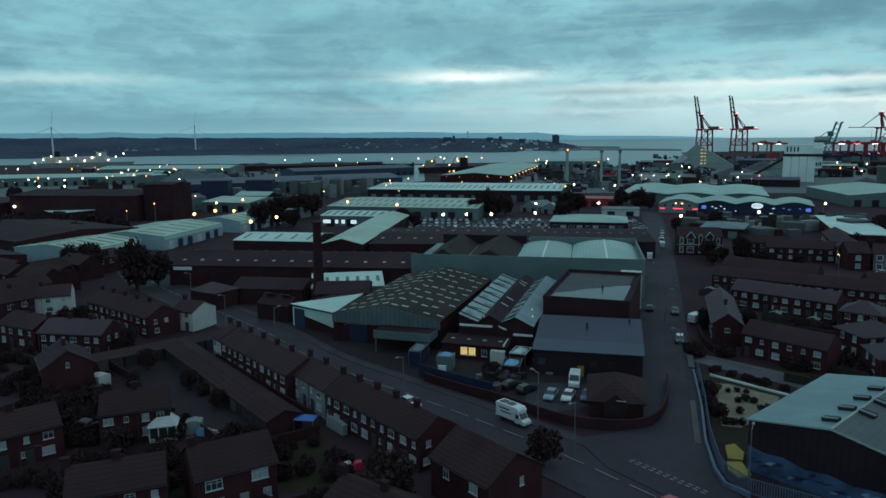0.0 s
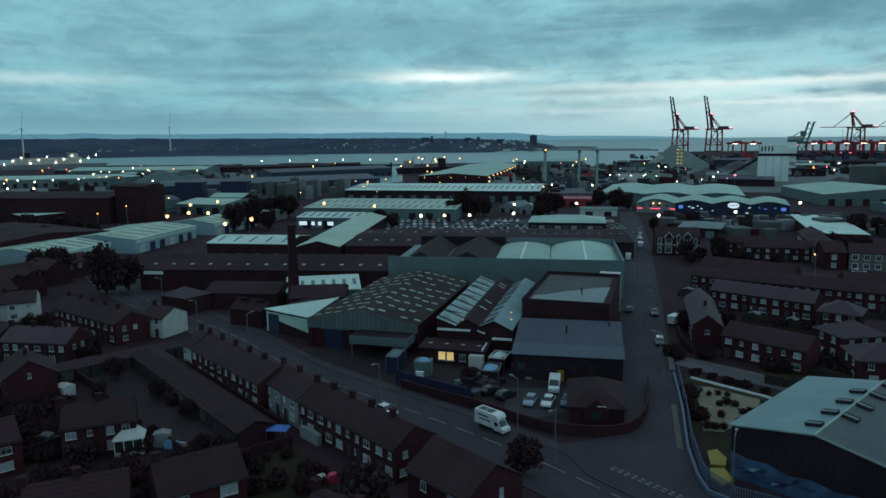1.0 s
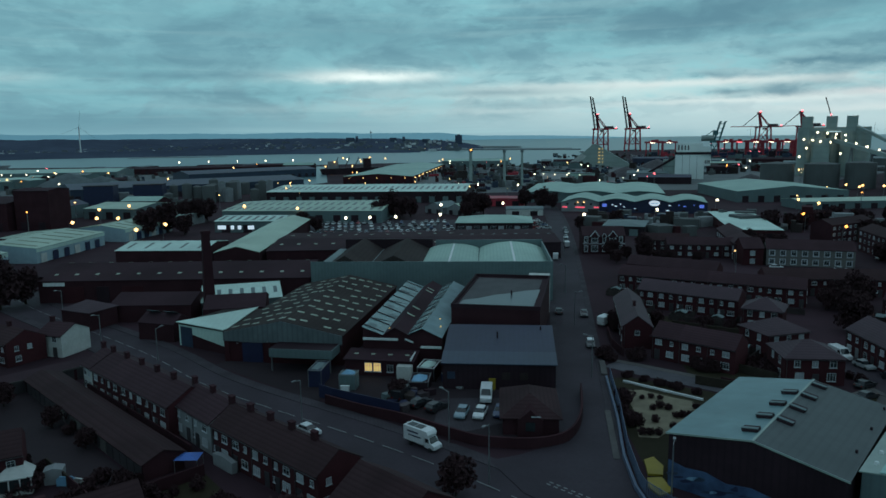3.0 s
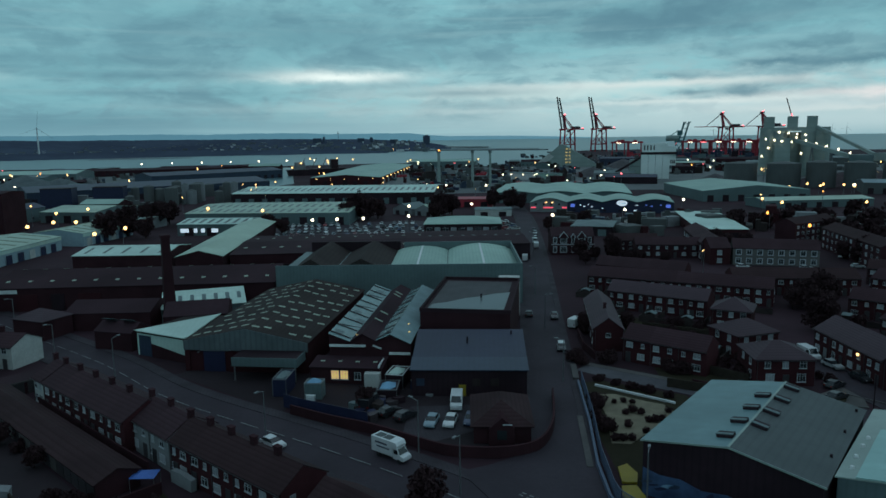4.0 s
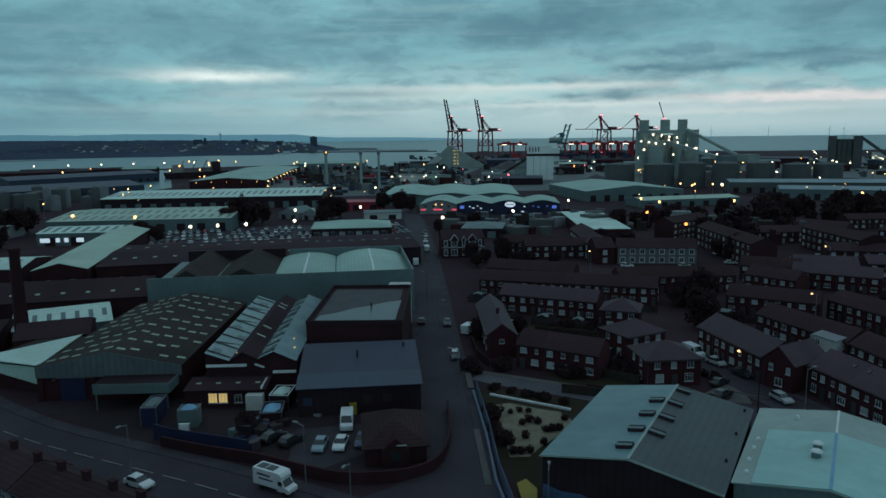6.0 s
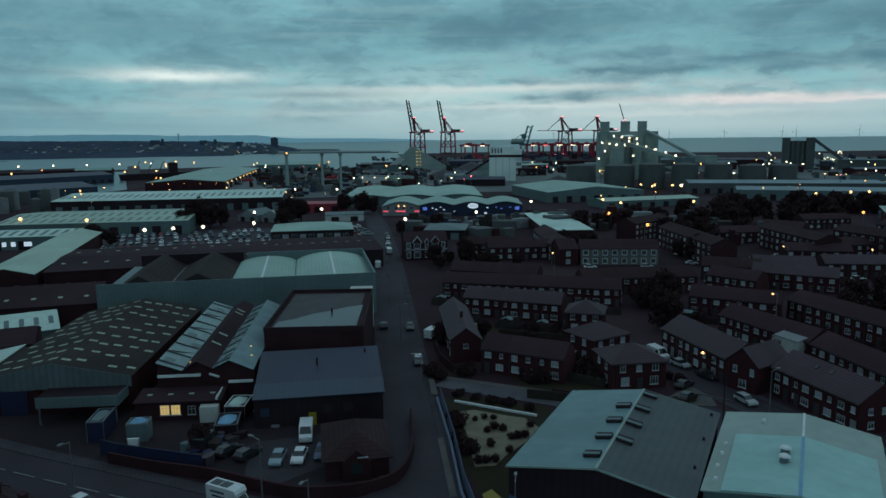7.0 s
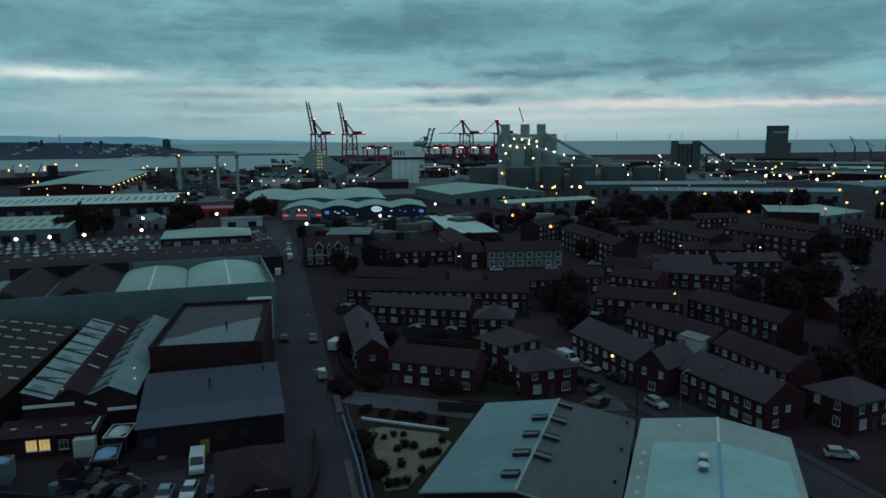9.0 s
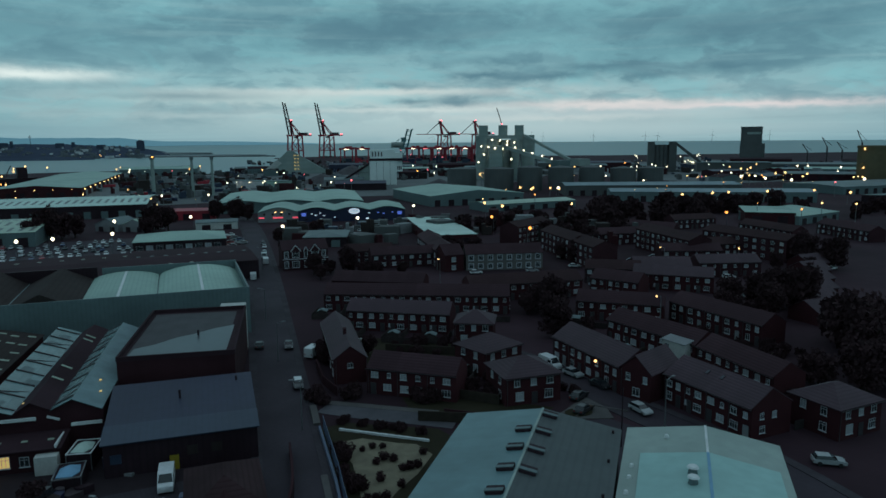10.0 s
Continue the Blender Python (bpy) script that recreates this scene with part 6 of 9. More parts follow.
# back gardens of the estate: fences between plots, a shed or two, patches of lawn
FENCE_BOARD = surface("grey_fence_boards", (0.060, 0.048, 0.046), (0.034, 0.027, 0.027), 0.9, grain=3.0, stain=0.4, vary=0.4, spec=0.12)
rg = random.Random(19)
fences = bmesh.new()
shed_me = mesh_from(boxes((-1.1, 1.1, -0.9, 0.9, 0, 1.9)), "shed_wall", FENCE_BOARD)
cap_me = mesh_from(profile(bmesh.new(), [(-1.3, 1.9), (0, 2.4), (1.3, 1.9), (1.3, 1.98), (0, 2.48), (-1.3, 1.98)], -1.05, 1.05), "shed_roof", METAL_GREY)
for (ax, ay), (bx, by), n, d0, d1 in (((75.3, 180.6), (93.3, 163.3), 6, -1.0, -8.5), ((77.7, 200.2), (116.6, 171.3), 11, -1.0, -8.0), ((60.7, 139.3), (71.4, 126.7), 4, 7.6, 15.0), ((100.8, 136.0), (97.5, 114.4), 5, 9.2, 16.5), ((101.6, 108.2), (99.4, 90.0), 5, 9.2, 15.5), ((127.4, 158.4), (140.6, 142.0), 5, -1.0, -7.0), ((120.6, 140.8), (119.9, 116.4), 6, 7.8, 14.0)):
    u = Vector((bx - ax, by - ay)).normalized()
    v, ln = Vector((-u.y, u.x)), math.hypot(bx - ax, by - ay)
    for k in range(n):
        q = Vector((ax, ay)) + u * (ln * (k + 0.5 * (rg.random() - 0.5)) / (n - 1))
        e = d1 + rg.uniform(-0.8, 0.8)
        beam(fences, (*(q + v * d0), 0.75), (*(q + v * e), 0.75), 0.1, 1.5)
        if k < n - 1:
            beam(fences, (*(q + v * e), 0.7), (*(q + v * e + u * (ln / (n - 1) * 0.86)), 0.7), 0.1, 1.4)
            if k % 2 == 0:
                c = q + u * 2.4 + v * (d1 * 0.8 + d0 * 0.2)
                ob = thing("garden_shed", "small weathered garden shed with a pale felt roof", "shed", c.x, c.y, 0, math.degrees(math.atan2(u.y, u.x)) + rg.choice((0, 90)), "garden sheds")
                part("shed_wall", shed_me, FENCE_BOARD, ob)
                part("shed_roof", cap_me, METAL_GREY, ob)
solid("garden_fences", fences, FENCE_BOARD, "weathered board fences between small back gardens", "fences", "stuff")
solid("low_wall", slab_ribbon([(70.2, 170.4), (73.0, 168.6), (75.4, 166.8)], 0.5, 0.0, 1.1), RENDER_WHITE, "short white-painted wall between back gardens", "wall")

# ---- garages ----
GL, GT = frame_of((-57.0, 139.6), (-26.6, 100.9))
ga = thing("garage_block", "long low block of lock-up garages with a tiled roof", "garages", -57.0, 139.6, 0, GT)
part("wall", wall_body(GL, 5.6, 2.4, 3.5, "gable"), BRICK_DARK, ga)
part("roof", roof_body(GL, 5.6, 2.4, 3.5, "gable", 0.35), TILE_BROWN, ga)
gd = mesh_from(boxes((-1.1, 1.1, -0.06, 0, 0, 2.1)), "garage_door", DOOR_DARK)
gd2 = mesh_from(boxes((-1.1, 1.1, -0.06, 0, 0, 2.1)), "garage_door", CONCRETE)
for k in range(20):
    part("garage_door", gd2 if k in (6, 7, 9, 10, 14) else gd, DOOR_DARK, ga, at=pose(1.6 + k * (GL - 3.2) / 19, -0.004, 0))

FGL, FGT = frame_of((-67.7, 131.2), (-48.4, 147.2))
fg = thing("garage_block", "low flat-roofed garages with a pale roof edge", "garages", -67.7, 131.2, 0, FGT)
part("wall", boxes((0, FGL, 0, 5.0, 0, 2.3)), BRICK_DARK, fg)
part("roof", boxes((-0.2, FGL + 0.2, -0.3, 5.2, 2.301, 2.48)), FELT, fg)
part("fascia", boxes((-0.2, FGL + 0.2, -0.36, -0.304, 2.2, 2.5)), CONCRETE, fg)
for k in range(9):
    part("garage_door", gd if k % 3 else gd2, DOOR_DARK, fg, at=pose(1.6 + k * (FGL - 3.2) / 8, -0.004, 0))

# ---- garden things ----
def conservatory(x, y, turn, w, d, label):
    ob = thing("conservatory", label, "conservatory", x, y, 0, turn)
    part("base", boxes((-w / 2, w / 2, 0, d, 0, 0.6)), RENDER_WHITE, ob)
    for k in range(4):
        xx = -w / 2 + 0.07 + k * (w - 0.14) / 3
        part("mullion", boxes((xx - 0.07, xx + 0.07, -0.02, 0.12, 0.6, 2.3)), WHITE_PAINT, ob)
    for k in range(3):
        xa = -w / 2 + 0.14 + k * (w - 0.14) / 3
        part("pane", boxes((xa, xa + (w - 0.14) / 3 - 0.14, 0.03, 0.06, 0.6, 2.25)), PANE, ob)
    part("side_pane", boxes((-w / 2, -w / 2 + 0.08, 0.1, d, 0.6, 2.25)), PANE, ob)
    part("side_pane", boxes((w / 2 - 0.08, w / 2, 0.1, d, 0.6, 2.25)), PANE, ob)
    part("eaves_beam", boxes((-w / 2 - 0.1, w / 2 + 0.1, -0.1, d, 2.25, 2.42)), WHITE_PAINT, ob)
    bm = bmesh.new()
    r = [bm.verts.new(v) for v in ((-w / 2 - 0.2, -0.2, 2.43), (w / 2 + 0.2, -0.2, 2.43), (w / 2 + 0.2, d, 2.43), (-w / 2 - 0.2, d, 2.43), (-w / 4, d * 0.5, 3.35), (w / 4, d * 0.5, 3.35), (w / 4, d, 3.35), (-w / 4, d, 3.35))]
    for f in ((0, 1, 5, 4), (1, 2, 6, 5), (3, 0, 4, 7), (4, 5, 6, 7), (2, 3, 7, 6), (0, 3, 2, 1)):
        bm.faces.new([r[i] for i in f])
    part("roof", bm, RENDER_WHITE, ob, "white polycarbonate roof")
    return ob


conservatory(-41.9, 99.6, 14, 3.9, 3.0, "white conservatory with a pitched pale roof")
conservatory(-58.0, 92.6, 38, 3.2, 2.6, "white-framed glass conservatory behind a brick house")
ext = thing("rear_extension", "white-rendered rear extension of a brick terrace", "extension", 118.4, 123.2, 0, -92)
bm = bmesh.new()
profile_x(bm, [(0, 0), (3.2, 0), (3.2, 5.4), (0, 4.7)], 0, 5.6)
part("wall", bm, RENDER_WHITE, ext)
bm = bmesh.new()
profile_x(bm, [(-0.25, 4.68), (3.2, 5.43), (3.2, 5.58), (-0.25, 4.83)], -0.2, 5.8)
part("roof", bm, RENDER_GREY, ext)
window(ext, 1.2, 2.9, 1.1, 1.2, "F", 2, None)
bm = bmesh.new()
r = [bm.verts.new(v) for v in ((-1.9, -1.5, 2.2), (1.9, -1.5, 2.2), (1.9, 1.5, 2.2), (-1.9, 1.5, 2.2), (0, 0, 2.75))]
for f in ((0, 1, 4), (1, 2, 4), (2, 3, 4), (3, 0, 4), (0, 3, 2, 1)):
    bm.faces.new([r[i] for i in f])
gz = thing("gazebo", "blue canvas gazebo in a back garden", "gazebo", -21.4, 103.6, 0, -8)
gz.scale = (0.85, 0.85, 0.9)
part("canopy", bm, BLUE_TARP, gz)
for x in (-1.8, 1.8):
    for y in (-1.4, 1.4):
        part("leg", boxes((x - 0.04, x + 0.04, y - 0.04, y + 0.04, 0, 2.2)), STEEL, gz)
for x, y, t, w, d, h, m, lb in ((-38.4, 103.0, 10, 2.2, 1.8, 2.2, RENDER_GREY, "small pale garden shed"), (-53.4, 105.0, -65, 1.6, 3.4, 1.2, DOOR_BLUE, "blue covered trailer in a garden"), (-20.4, 79.0, -60, 1.6, 3.2, 1.0, DOOR_BLUE, "blue tarpaulin over stacked goods"), (-36.4, 101.4, -10, 2.6, 0.2, 1.4, PALE_BLUE, "pale washing hung in a garden"), (-34.6, 100.8, -30, 2.0, 0.2, 1.3, RENDER_WHITE, "white washing hung in a garden"), (-13.2, 89.8, 20, 1.4, 0.9, 1.2, RENDER_WHITE, "white plastic garden cupboard"), (-11.7, 90.2, 20, 1.3, 0.9, 1.2, PINK, "bright pink plastic playhouse"), (-16.6, 103.2, -50, 4.8, 0.8, 1.9, RENDER_GREY, "pale lean-to behind a terraced house"), (-63.0, 124.4, 60, 2.2, 2.6, 2.3, RENDER_WHITE, "white lean-to beside a brick gable"), (-2.0, 76.8, -40, 2.4, 0.3, 2.6, RENDER_WHITE, "white side gate beside a brick house"), (-56.0, 104.0, 0, 2.0, 1.6, 1.8, CONCRETE, "small grey garden shed")):
    bm = bmesh.new()
    if h > 1.5:
        profile(bm, [(-w / 2, 0), (w / 2, 0), (w / 2 + 0.1, h - 0.3), (0, h), (-w / 2 - 0.1, h - 0.3)], -d / 2, d / 2)
    else:
        profile(bm, [(-w / 2, 0), (w / 2, 0), (w / 2, h * 0.7), (w * 0.3, h), (-w * 0.32, h * 0.94), (-w / 2, h * 0.66)], -d / 2, d / 2)
    solid("garden_item", bm, m, lb, "garden item", at=pose(x, y, 0.03, 0, 0, t))

# ---- works yard things ----
bung, _, bl = building("yard_lodge", "small dark brick lodge with a hipped tiled roof", "building", (23.2, 107.8), (31.4, 106.0), 12.0, 2.8, 5.2, "hip", BRICK_DARK, TILE_BROWN, 0.5)
g = bmesh.new()
profile(g, [(2.2, 0), (6.0, 0), (6.0, 2.6), (4.1, 4.3), (2.2, 2.6)], -0.8, 4.0)
part("porch_gable", g, BRICK_DARK, bung)
part("window", boxes((3.4, 4.8, -0.86, -0.81, 1.0, 2.4)), PANE, bung)
part("sill_trim", boxes((4.2, 5.6, -0.9, -0.81, 3.2, 3.35)), WINDOW_WHITE, bung)
for x, y, t, w, d, h, m, lid, lb in ((0.4, 132.2, -15, 3.0, 2.6, 2.7, METAL_GREY, PALE_BLUE, "grey container hut with a blue sheet on top"), (-0.3, 126.2, -15, 1.6, 0.3, 2.6, WHITE_PAINT, None, "white notice boards by the gate"), (-5.0, 136.2, -15, 2.4, 5.5, 3.0, DOOR_BLUE, METAL_GREY, "dark blue container with a grey roof"), (15.3, 135.5, -22, 3.2, 4.9, 2.4, METAL_DARK, METAL_WHITE, "open skip of white sheet scrap with a pale rim"), (13.0, 129.6, -13, 3.4, 4.9, 1.9, METAL_DARK, PALE_BLUE, "dark skip full of pale blue sacks"), (18.4, 131.8, 30, 1.5, 2.3, 1.5, DOOR_BLUE, BLUE_TARP, "stack covered with a blue tarpaulin"), (19.6, 128.6, 50, 0.6, 2.0, 0.4, RENDER_GREY, None, "pale boards leaning by the tarpaulin stack")):
    ob = thing("yard_container", lb, "container", x, y, 0.05, t)
    part("body", boxes((-w / 2, w / 2, -d / 2, d / 2, 0, h)), m, ob)
    if lid is not None:
        bm = bmesh.new()
        foot = [(-w * 0.40, -d * 0.34), (w * 0.16, -d * 0.40), (w * 0.40, -d * 0.12), (w * 0.34, d * 0.30), (-w * 0.06, d * 0.40), (-w * 0.36, d * 0.2)]
        prism(bm, foot, h - 0.02, h + 0.12)
        bm.faces.ensure_lookup_table()
        heap = bmesh.ops.extrude_discrete_faces(bm, faces=[bm.faces[1]])["faces"]
        for v in heap[0].verts:
            v.co = Vector((v.co.x * 0.3 - w * 0.05, v.co.y * 0.24 + d * 0.05, v.co.z + 0.45))
        bm.normal_update()
        part("load", bm, lid, ob)
        part("rim", lattice([-w / 2 - 0.05, -w / 2 + 0.12, w / 2 - 0.12, w / 2 + 0.05], [-d / 2 - 0.05, -d / 2 + 0.12, d / 2 - 0.12, d / 2 + 0.05], 0, 0.1), WHITE_PAINT if lid is METAL_WHITE else STEEL, ob, at=pose(0, 0, h + 0.1, 90, 0, 0))
    for q in (-1, 1):
        part("corner_post", boxes((q * w / 2 - 0.06, q * w / 2 + 0.06, -d / 2 - 0.07, -d / 2 - 0.004, 0, h)), STEEL, ob)
rk = random.Random(11)
for k in range(16):
    x, y = rk.uniform(7, 14.5), rk.uniform(119, 128)
    w = rk.uniform(0.8, 2.2)
    bm = bmesh.new()
    prism(bm, [(w * rk.uniform(0.7, 1) * math.cos(a), w * 0.6 * rk.uniform(0.7, 1) * math.sin(a)) for a in [i * math.pi / 3.5 for i in range(7)]], 0, rk.uniform(0.5, 1.4))
    solid("yard_debris", bm, rk.choice((DARK_STEEL, METAL_DARK, DOOR_BLUE, METAL_GREY, ASBESTOS)), "heap of dark scrap in the works yard", "scrap", group="scrap heaps", at=pose(x, y, 0.05, 0, 0, rk.uniform(0, 180)))

# ---- vehicles ----
def cabin(bm, pts, wb, wt):
    """A tapered glasshouse from (x, z) points: width wb at the lowest, wt at the highest point."""
    z0, z1 = min(z for _, z in pts), max(z for _, z in pts)
    wid = lambda z: (wb + (wt - wb) * (z - z0) / (z1 - z0)) / 2
    a, b = [bm.verts.new((x, -wid(z), z)) for x, z in pts], [bm.verts.new((x, wid(z), z)) for x, z in pts]
    bm.faces.new(a)
    bm.faces.new(b[::-1])
    for i in range(len(pts)):
        j = (i + 1) % len(pts)
        bm.faces.new((a[i], b[i], b[j], a[j]))
    return bm


WHEEL = mesh_from(tube(bmesh.new(), 0.32, 0.32, -0.1, 0.1, 12, m=pose(0, 0, 0, 90, 0, 0)), "wheel", TYRE)
TAIL = plain("tail_lamp_glass", (0.25, 0.01, 0.01), 0.3)
HEAD = plain("headlamp_glass", (0.55, 0.57, 0.58), 0.2)
HEAD_ME = mesh_from(boxes((0, 0.04, -0.16, 0.16, 0, 0.14)), "headlight", HEAD)
TAIL_ME = mesh_from(boxes((-0.04, 0, -0.14, 0.14, 0, 0.2)), "tail_light", TAIL)
PAINTS = {n: surface(n + "_car_paint", c, tuple(v * 0.9 for v in c), 0.3, 0.0, grain=2, stain=0.5, bump=0.0, spec=0.6) for n, c in (("white", (0.62, 0.64, 0.65)), ("silver", (0.34, 0.36, 0.37)), ("black", (0.02, 0.02, 0.024)), ("blue", (0.035, 0.06, 0.14)), ("red", (0.30, 0.03, 0.04)), ("grey", (0.11, 0.12, 0.13)), ("pale_blue", (0.20, 0.28, 0.33)))}


FAR_WHEELS = mesh_from(tube(tube(bmesh.new(), 0.32, 0.32, -0.88, 0.88, 12, m=pose(-1.3, 0, 0.32, 90, 0, 0)), 0.32, 0.32, -0.88, 0.88, 12, m=pose(1.3, 0, 0.32, 90, 0, 0)), "wheels", TYRE)


def car(colour, x, y, turn, label, estate=False):
    m = PAINTS[colour]
    ob = thing("car", label, "car", x, y, 0.06, turn, "parked cars")
    part("body", profile(bmesh.new(), [(-2.1, 0.36), (-2.14, 0.6), (-2.02, 0.93), (0.98, 0.97), (1.95, 0.78), (2.12, 0.55), (2.08, 0.34)], -0.87, 0.87), m, ob)
    rear = -1.95 if estate else -1.7
    part("glasshouse", cabin(bmesh.new(), [(rear, 0.94), (rear + 0.4, 1.40), (0.05, 1.42), (0.98, 0.96)], 1.66, 1.32), CAR_GLASS, ob)
    part("roof", cabin(bmesh.new(), [(rear + 0.32, 1.38), (rear + 0.42, 1.45), (-0.02, 1.47), (0.14, 1.39)], 1.36, 1.24), m, ob)
    for wx in (-1.3, 1.3):
        if y > 325:
            continue
        for wy in (-0.8, 0.8):
            part("wheel", WHEEL, TYRE, ob, at=pose(wx, wy, 0.32))
    if y > 325:
        part("wheels", FAR_WHEELS, TYRE, ob)
    for wy in (-0.62, 0.62) if y < 330 else ():
        part("headlight", HEAD_ME, HEAD, ob, at=pose(2.09, wy, 0.58))
        part("tail_light", TAIL_ME, TAIL, ob, at=pose(-2.11, wy, 0.62))
    return ob


def van(colour, x, y, turn, label, z=0.06):
    m = PAINTS[colour]
    ob = thing("van", label, "van", x, y, z, turn, "parked vans")
    part("body", profile(bmesh.new(), [(-2.5, 0.4), (-2.55, 2.2), (-2.4, 2.32), (1.0, 2.3), (1.75, 1.35), (2.45, 1.12), (2.55, 0.8), (2.5, 0.38)], -0.95, 0.95), m, ob)
    part("windscreen", cabin(bmesh.new(), [(1.08, 2.2), (1.12, 2.24), (1.80, 1.38), (1.74, 1.36)], 1.75, 1.5), CAR_GLASS, ob)
    for s in (-1, 1):
        part("side_window", boxes((0.45, 1.35, s * 0.955 - 0.012, s * 0.955 + 0.012, 1.4, 1.95)), CAR_GLASS, ob)
    for wx in (-1.6, 1.7):
        for wy in (-0.85, 0.85):
            part("wheel", WHEEL, TYRE, ob, at=pose(wx, wy, 0.32))
    for wy in (-0.7, 0.7):
        part("headlight", HEAD_ME, HEAD, ob, at=pose(2.5, wy, 0.85))
        part("tail_light", TAIL_ME, TAIL, ob, at=pose(-2.53, wy, 0.9))
    return ob


lorry = thing("box_van", "white Luton box van with plain blue bars on its side", "van", 10.9, 105.7, 0.06, -49)
lorry.scale = (0.9, 0.9, 0.9)
part("box_body", boxes((-3.3, 1.1, -1.08, 1.08, 0.85, 3.25)), PAINTS["white"], lorry)
part("luton_peak", profile(bmesh.new(), [(1.1, 2.3), (2.0, 2.35), (2.05, 2.7), (1.75, 3.2), (1.1, 3.25)], -1.06, 1.06), PAINTS["white"], lorry)
part("cab", profile(bmesh.new(), [(1.12, 0.5), (1.12, 2.28), (1.95, 2.25), (2.5, 1.35), (3.2, 1.12), (3.3, 0.8), (3.25, 0.5)], -0.95, 0.95), PAINTS["white"], lorry)
part("windscreen", cabin(bmesh.new(), [(2.0, 2.2), (2.04, 2.22), (2.56, 1.38), (2.5, 1.36)], 1.7, 1.5), CAR_GLASS, lorry)
for s in (-1, 1):
    part("side_window", boxes((1.3, 2.1, s * 0.955 - 0.012, s * 0.955 + 0.012, 1.4, 2.05)), CAR_GLASS, lorry)
part("chassis", boxes((-3.2, 2.6, -0.6, 0.6, 0.45, 0.84)), TYRE, lorry)
for wx in (-2.0, 2.3):
    for wy in (-0.88, 0.88):
        part("wheel", WHEEL, TYRE, lorry, at=pose(wx, wy, 0.34) @ Matrix.Diagonal((1.08, 1.1, 1.08, 1)))
part("lettering_bar", boxes((-2.5, 0.0, -1.09, -1.082, 2.35, 2.62)), DOOR_BLUE, lorry)
part("lettering_bar", boxes((-2.2, 0.5, -1.09, -1.082, 1.75, 1.98)), DOOR_BLUE, lorry)
for xa in (-2.9, -1.2):
    part("roof_panel", boxes((xa, xa + 1.5, -0.7, 0.7, 3.26, 3.30)), SCHOOL_ROOF_GREY, lorry, "dark translucent roof panel")
for wy in (-0.7, 0.7):
    part("headlight", HEAD_ME, HEAD, lorry, at=pose(3.26, wy, 0.85))

car("white", -5.8, 113.0, -50, "white hatchback standing in the near lane")
van("white", 23.6, 122.4, -104, "white panel van parked in the works yard")
car("white", 21.2, 115.4, -112, "white car parked in front of a van")
car("pale_blue", 18.3, 116.0, -112, "grey-blue car parked in the works yard")
car("blue", 24.4, 115.4, -110, "dark blue car beside a white car")
people_carrier = car("black", 51.4, 148.8, -107, "dark estate car with a white roof in the side road", True)
for q in people_carrier.children:
    if q.name.startswith("roof"):
        q.data.materials[0] = PAINTS["white"]
part("tailgate", boxes((-2.17, -1.7, -0.7, 0.7, 0.95, 1.36)), PAINTS["white"], people_carrier, "white tailgate")
van("black", 9.4, 125.1, 60, "dark van among scrap in the works yard")
car("black", 12.2, 121.4, 35, "dark car among scrap in the works yard")
car("black", 14.6, 119.2, 40, "dark estate car parked at the yard wall", True)
car("black", 58.5, 173.6, -107, "dark car standing in the side road")
car("black", 53.2, 177.4, 73, "dark car parked at the works wall")
van("white", 60.9, 165.2, 42, "white van on a house drive")
for i, (x, y, c, v) in enumerate(((75.4, 254, "white", 1), (79.2, 266.5, "silver", 0), (82.6, 277, "white", 0), (86.6, 293, "silver", 0), (88.3, 281, "white", 1), (91.2, 292, "silver", 1), (95.5, 305, "white", 0), (100, 319, "silver", 0), (103, 330, "grey", 0))):
    (van if v else car)(c, x, y, -107 if i % 2 else 73, ("white van" if v else c + " car") + " parked along the side road")
van("white", 97.0, 132.4, -92, "white van parked in the estate road")
car("silver", 97.4, 126.2, -88, "silver car parked before a terrace")
car("black", 97.3, 119.0, -90, "black car parked before a terrace")
car("silver", 94.3, 106.6, -98, "silver estate car standing in the road", True)
car("black", 86.6, 111.8, 20, "dark car on a forecourt")
car("black", 90.2, 116.8, 20, "dark car beside a hipped house")
car("silver", 101.6, 79.6, -45, "silver car parked below a hipped house", True)
car("blue", 90.5, 141.5, -30, "dark blue car between hipped houses")
car("red", 27.6, 78.6, -52, "red car on the main road")
for x, y, c, t in ((140.6, 221.2, "white", -25), (158.3, 213.6, "silver", -25), (213.7, 209.7, "silver", -30), (202.7, 169.6, "white", -20), (176, 212, "silver", -25), (186, 230, "white", 10), (200, 208, "pale_blue", -60), (206, 196, "white", -60), (160, 186, "pale_blue", 20), (214, 168, "silver", -20), (182, 150, "grey", 40), (244, 160, "white", 0), (176, 240, "white", -20)):
    car(c, x, y, t, c.replace("_", " ") + " car parked in the estate")
for x, y in ((-62, 196), (-58, 193)):
    van("white", x, y, -40, "white van parked outside the brick hall")

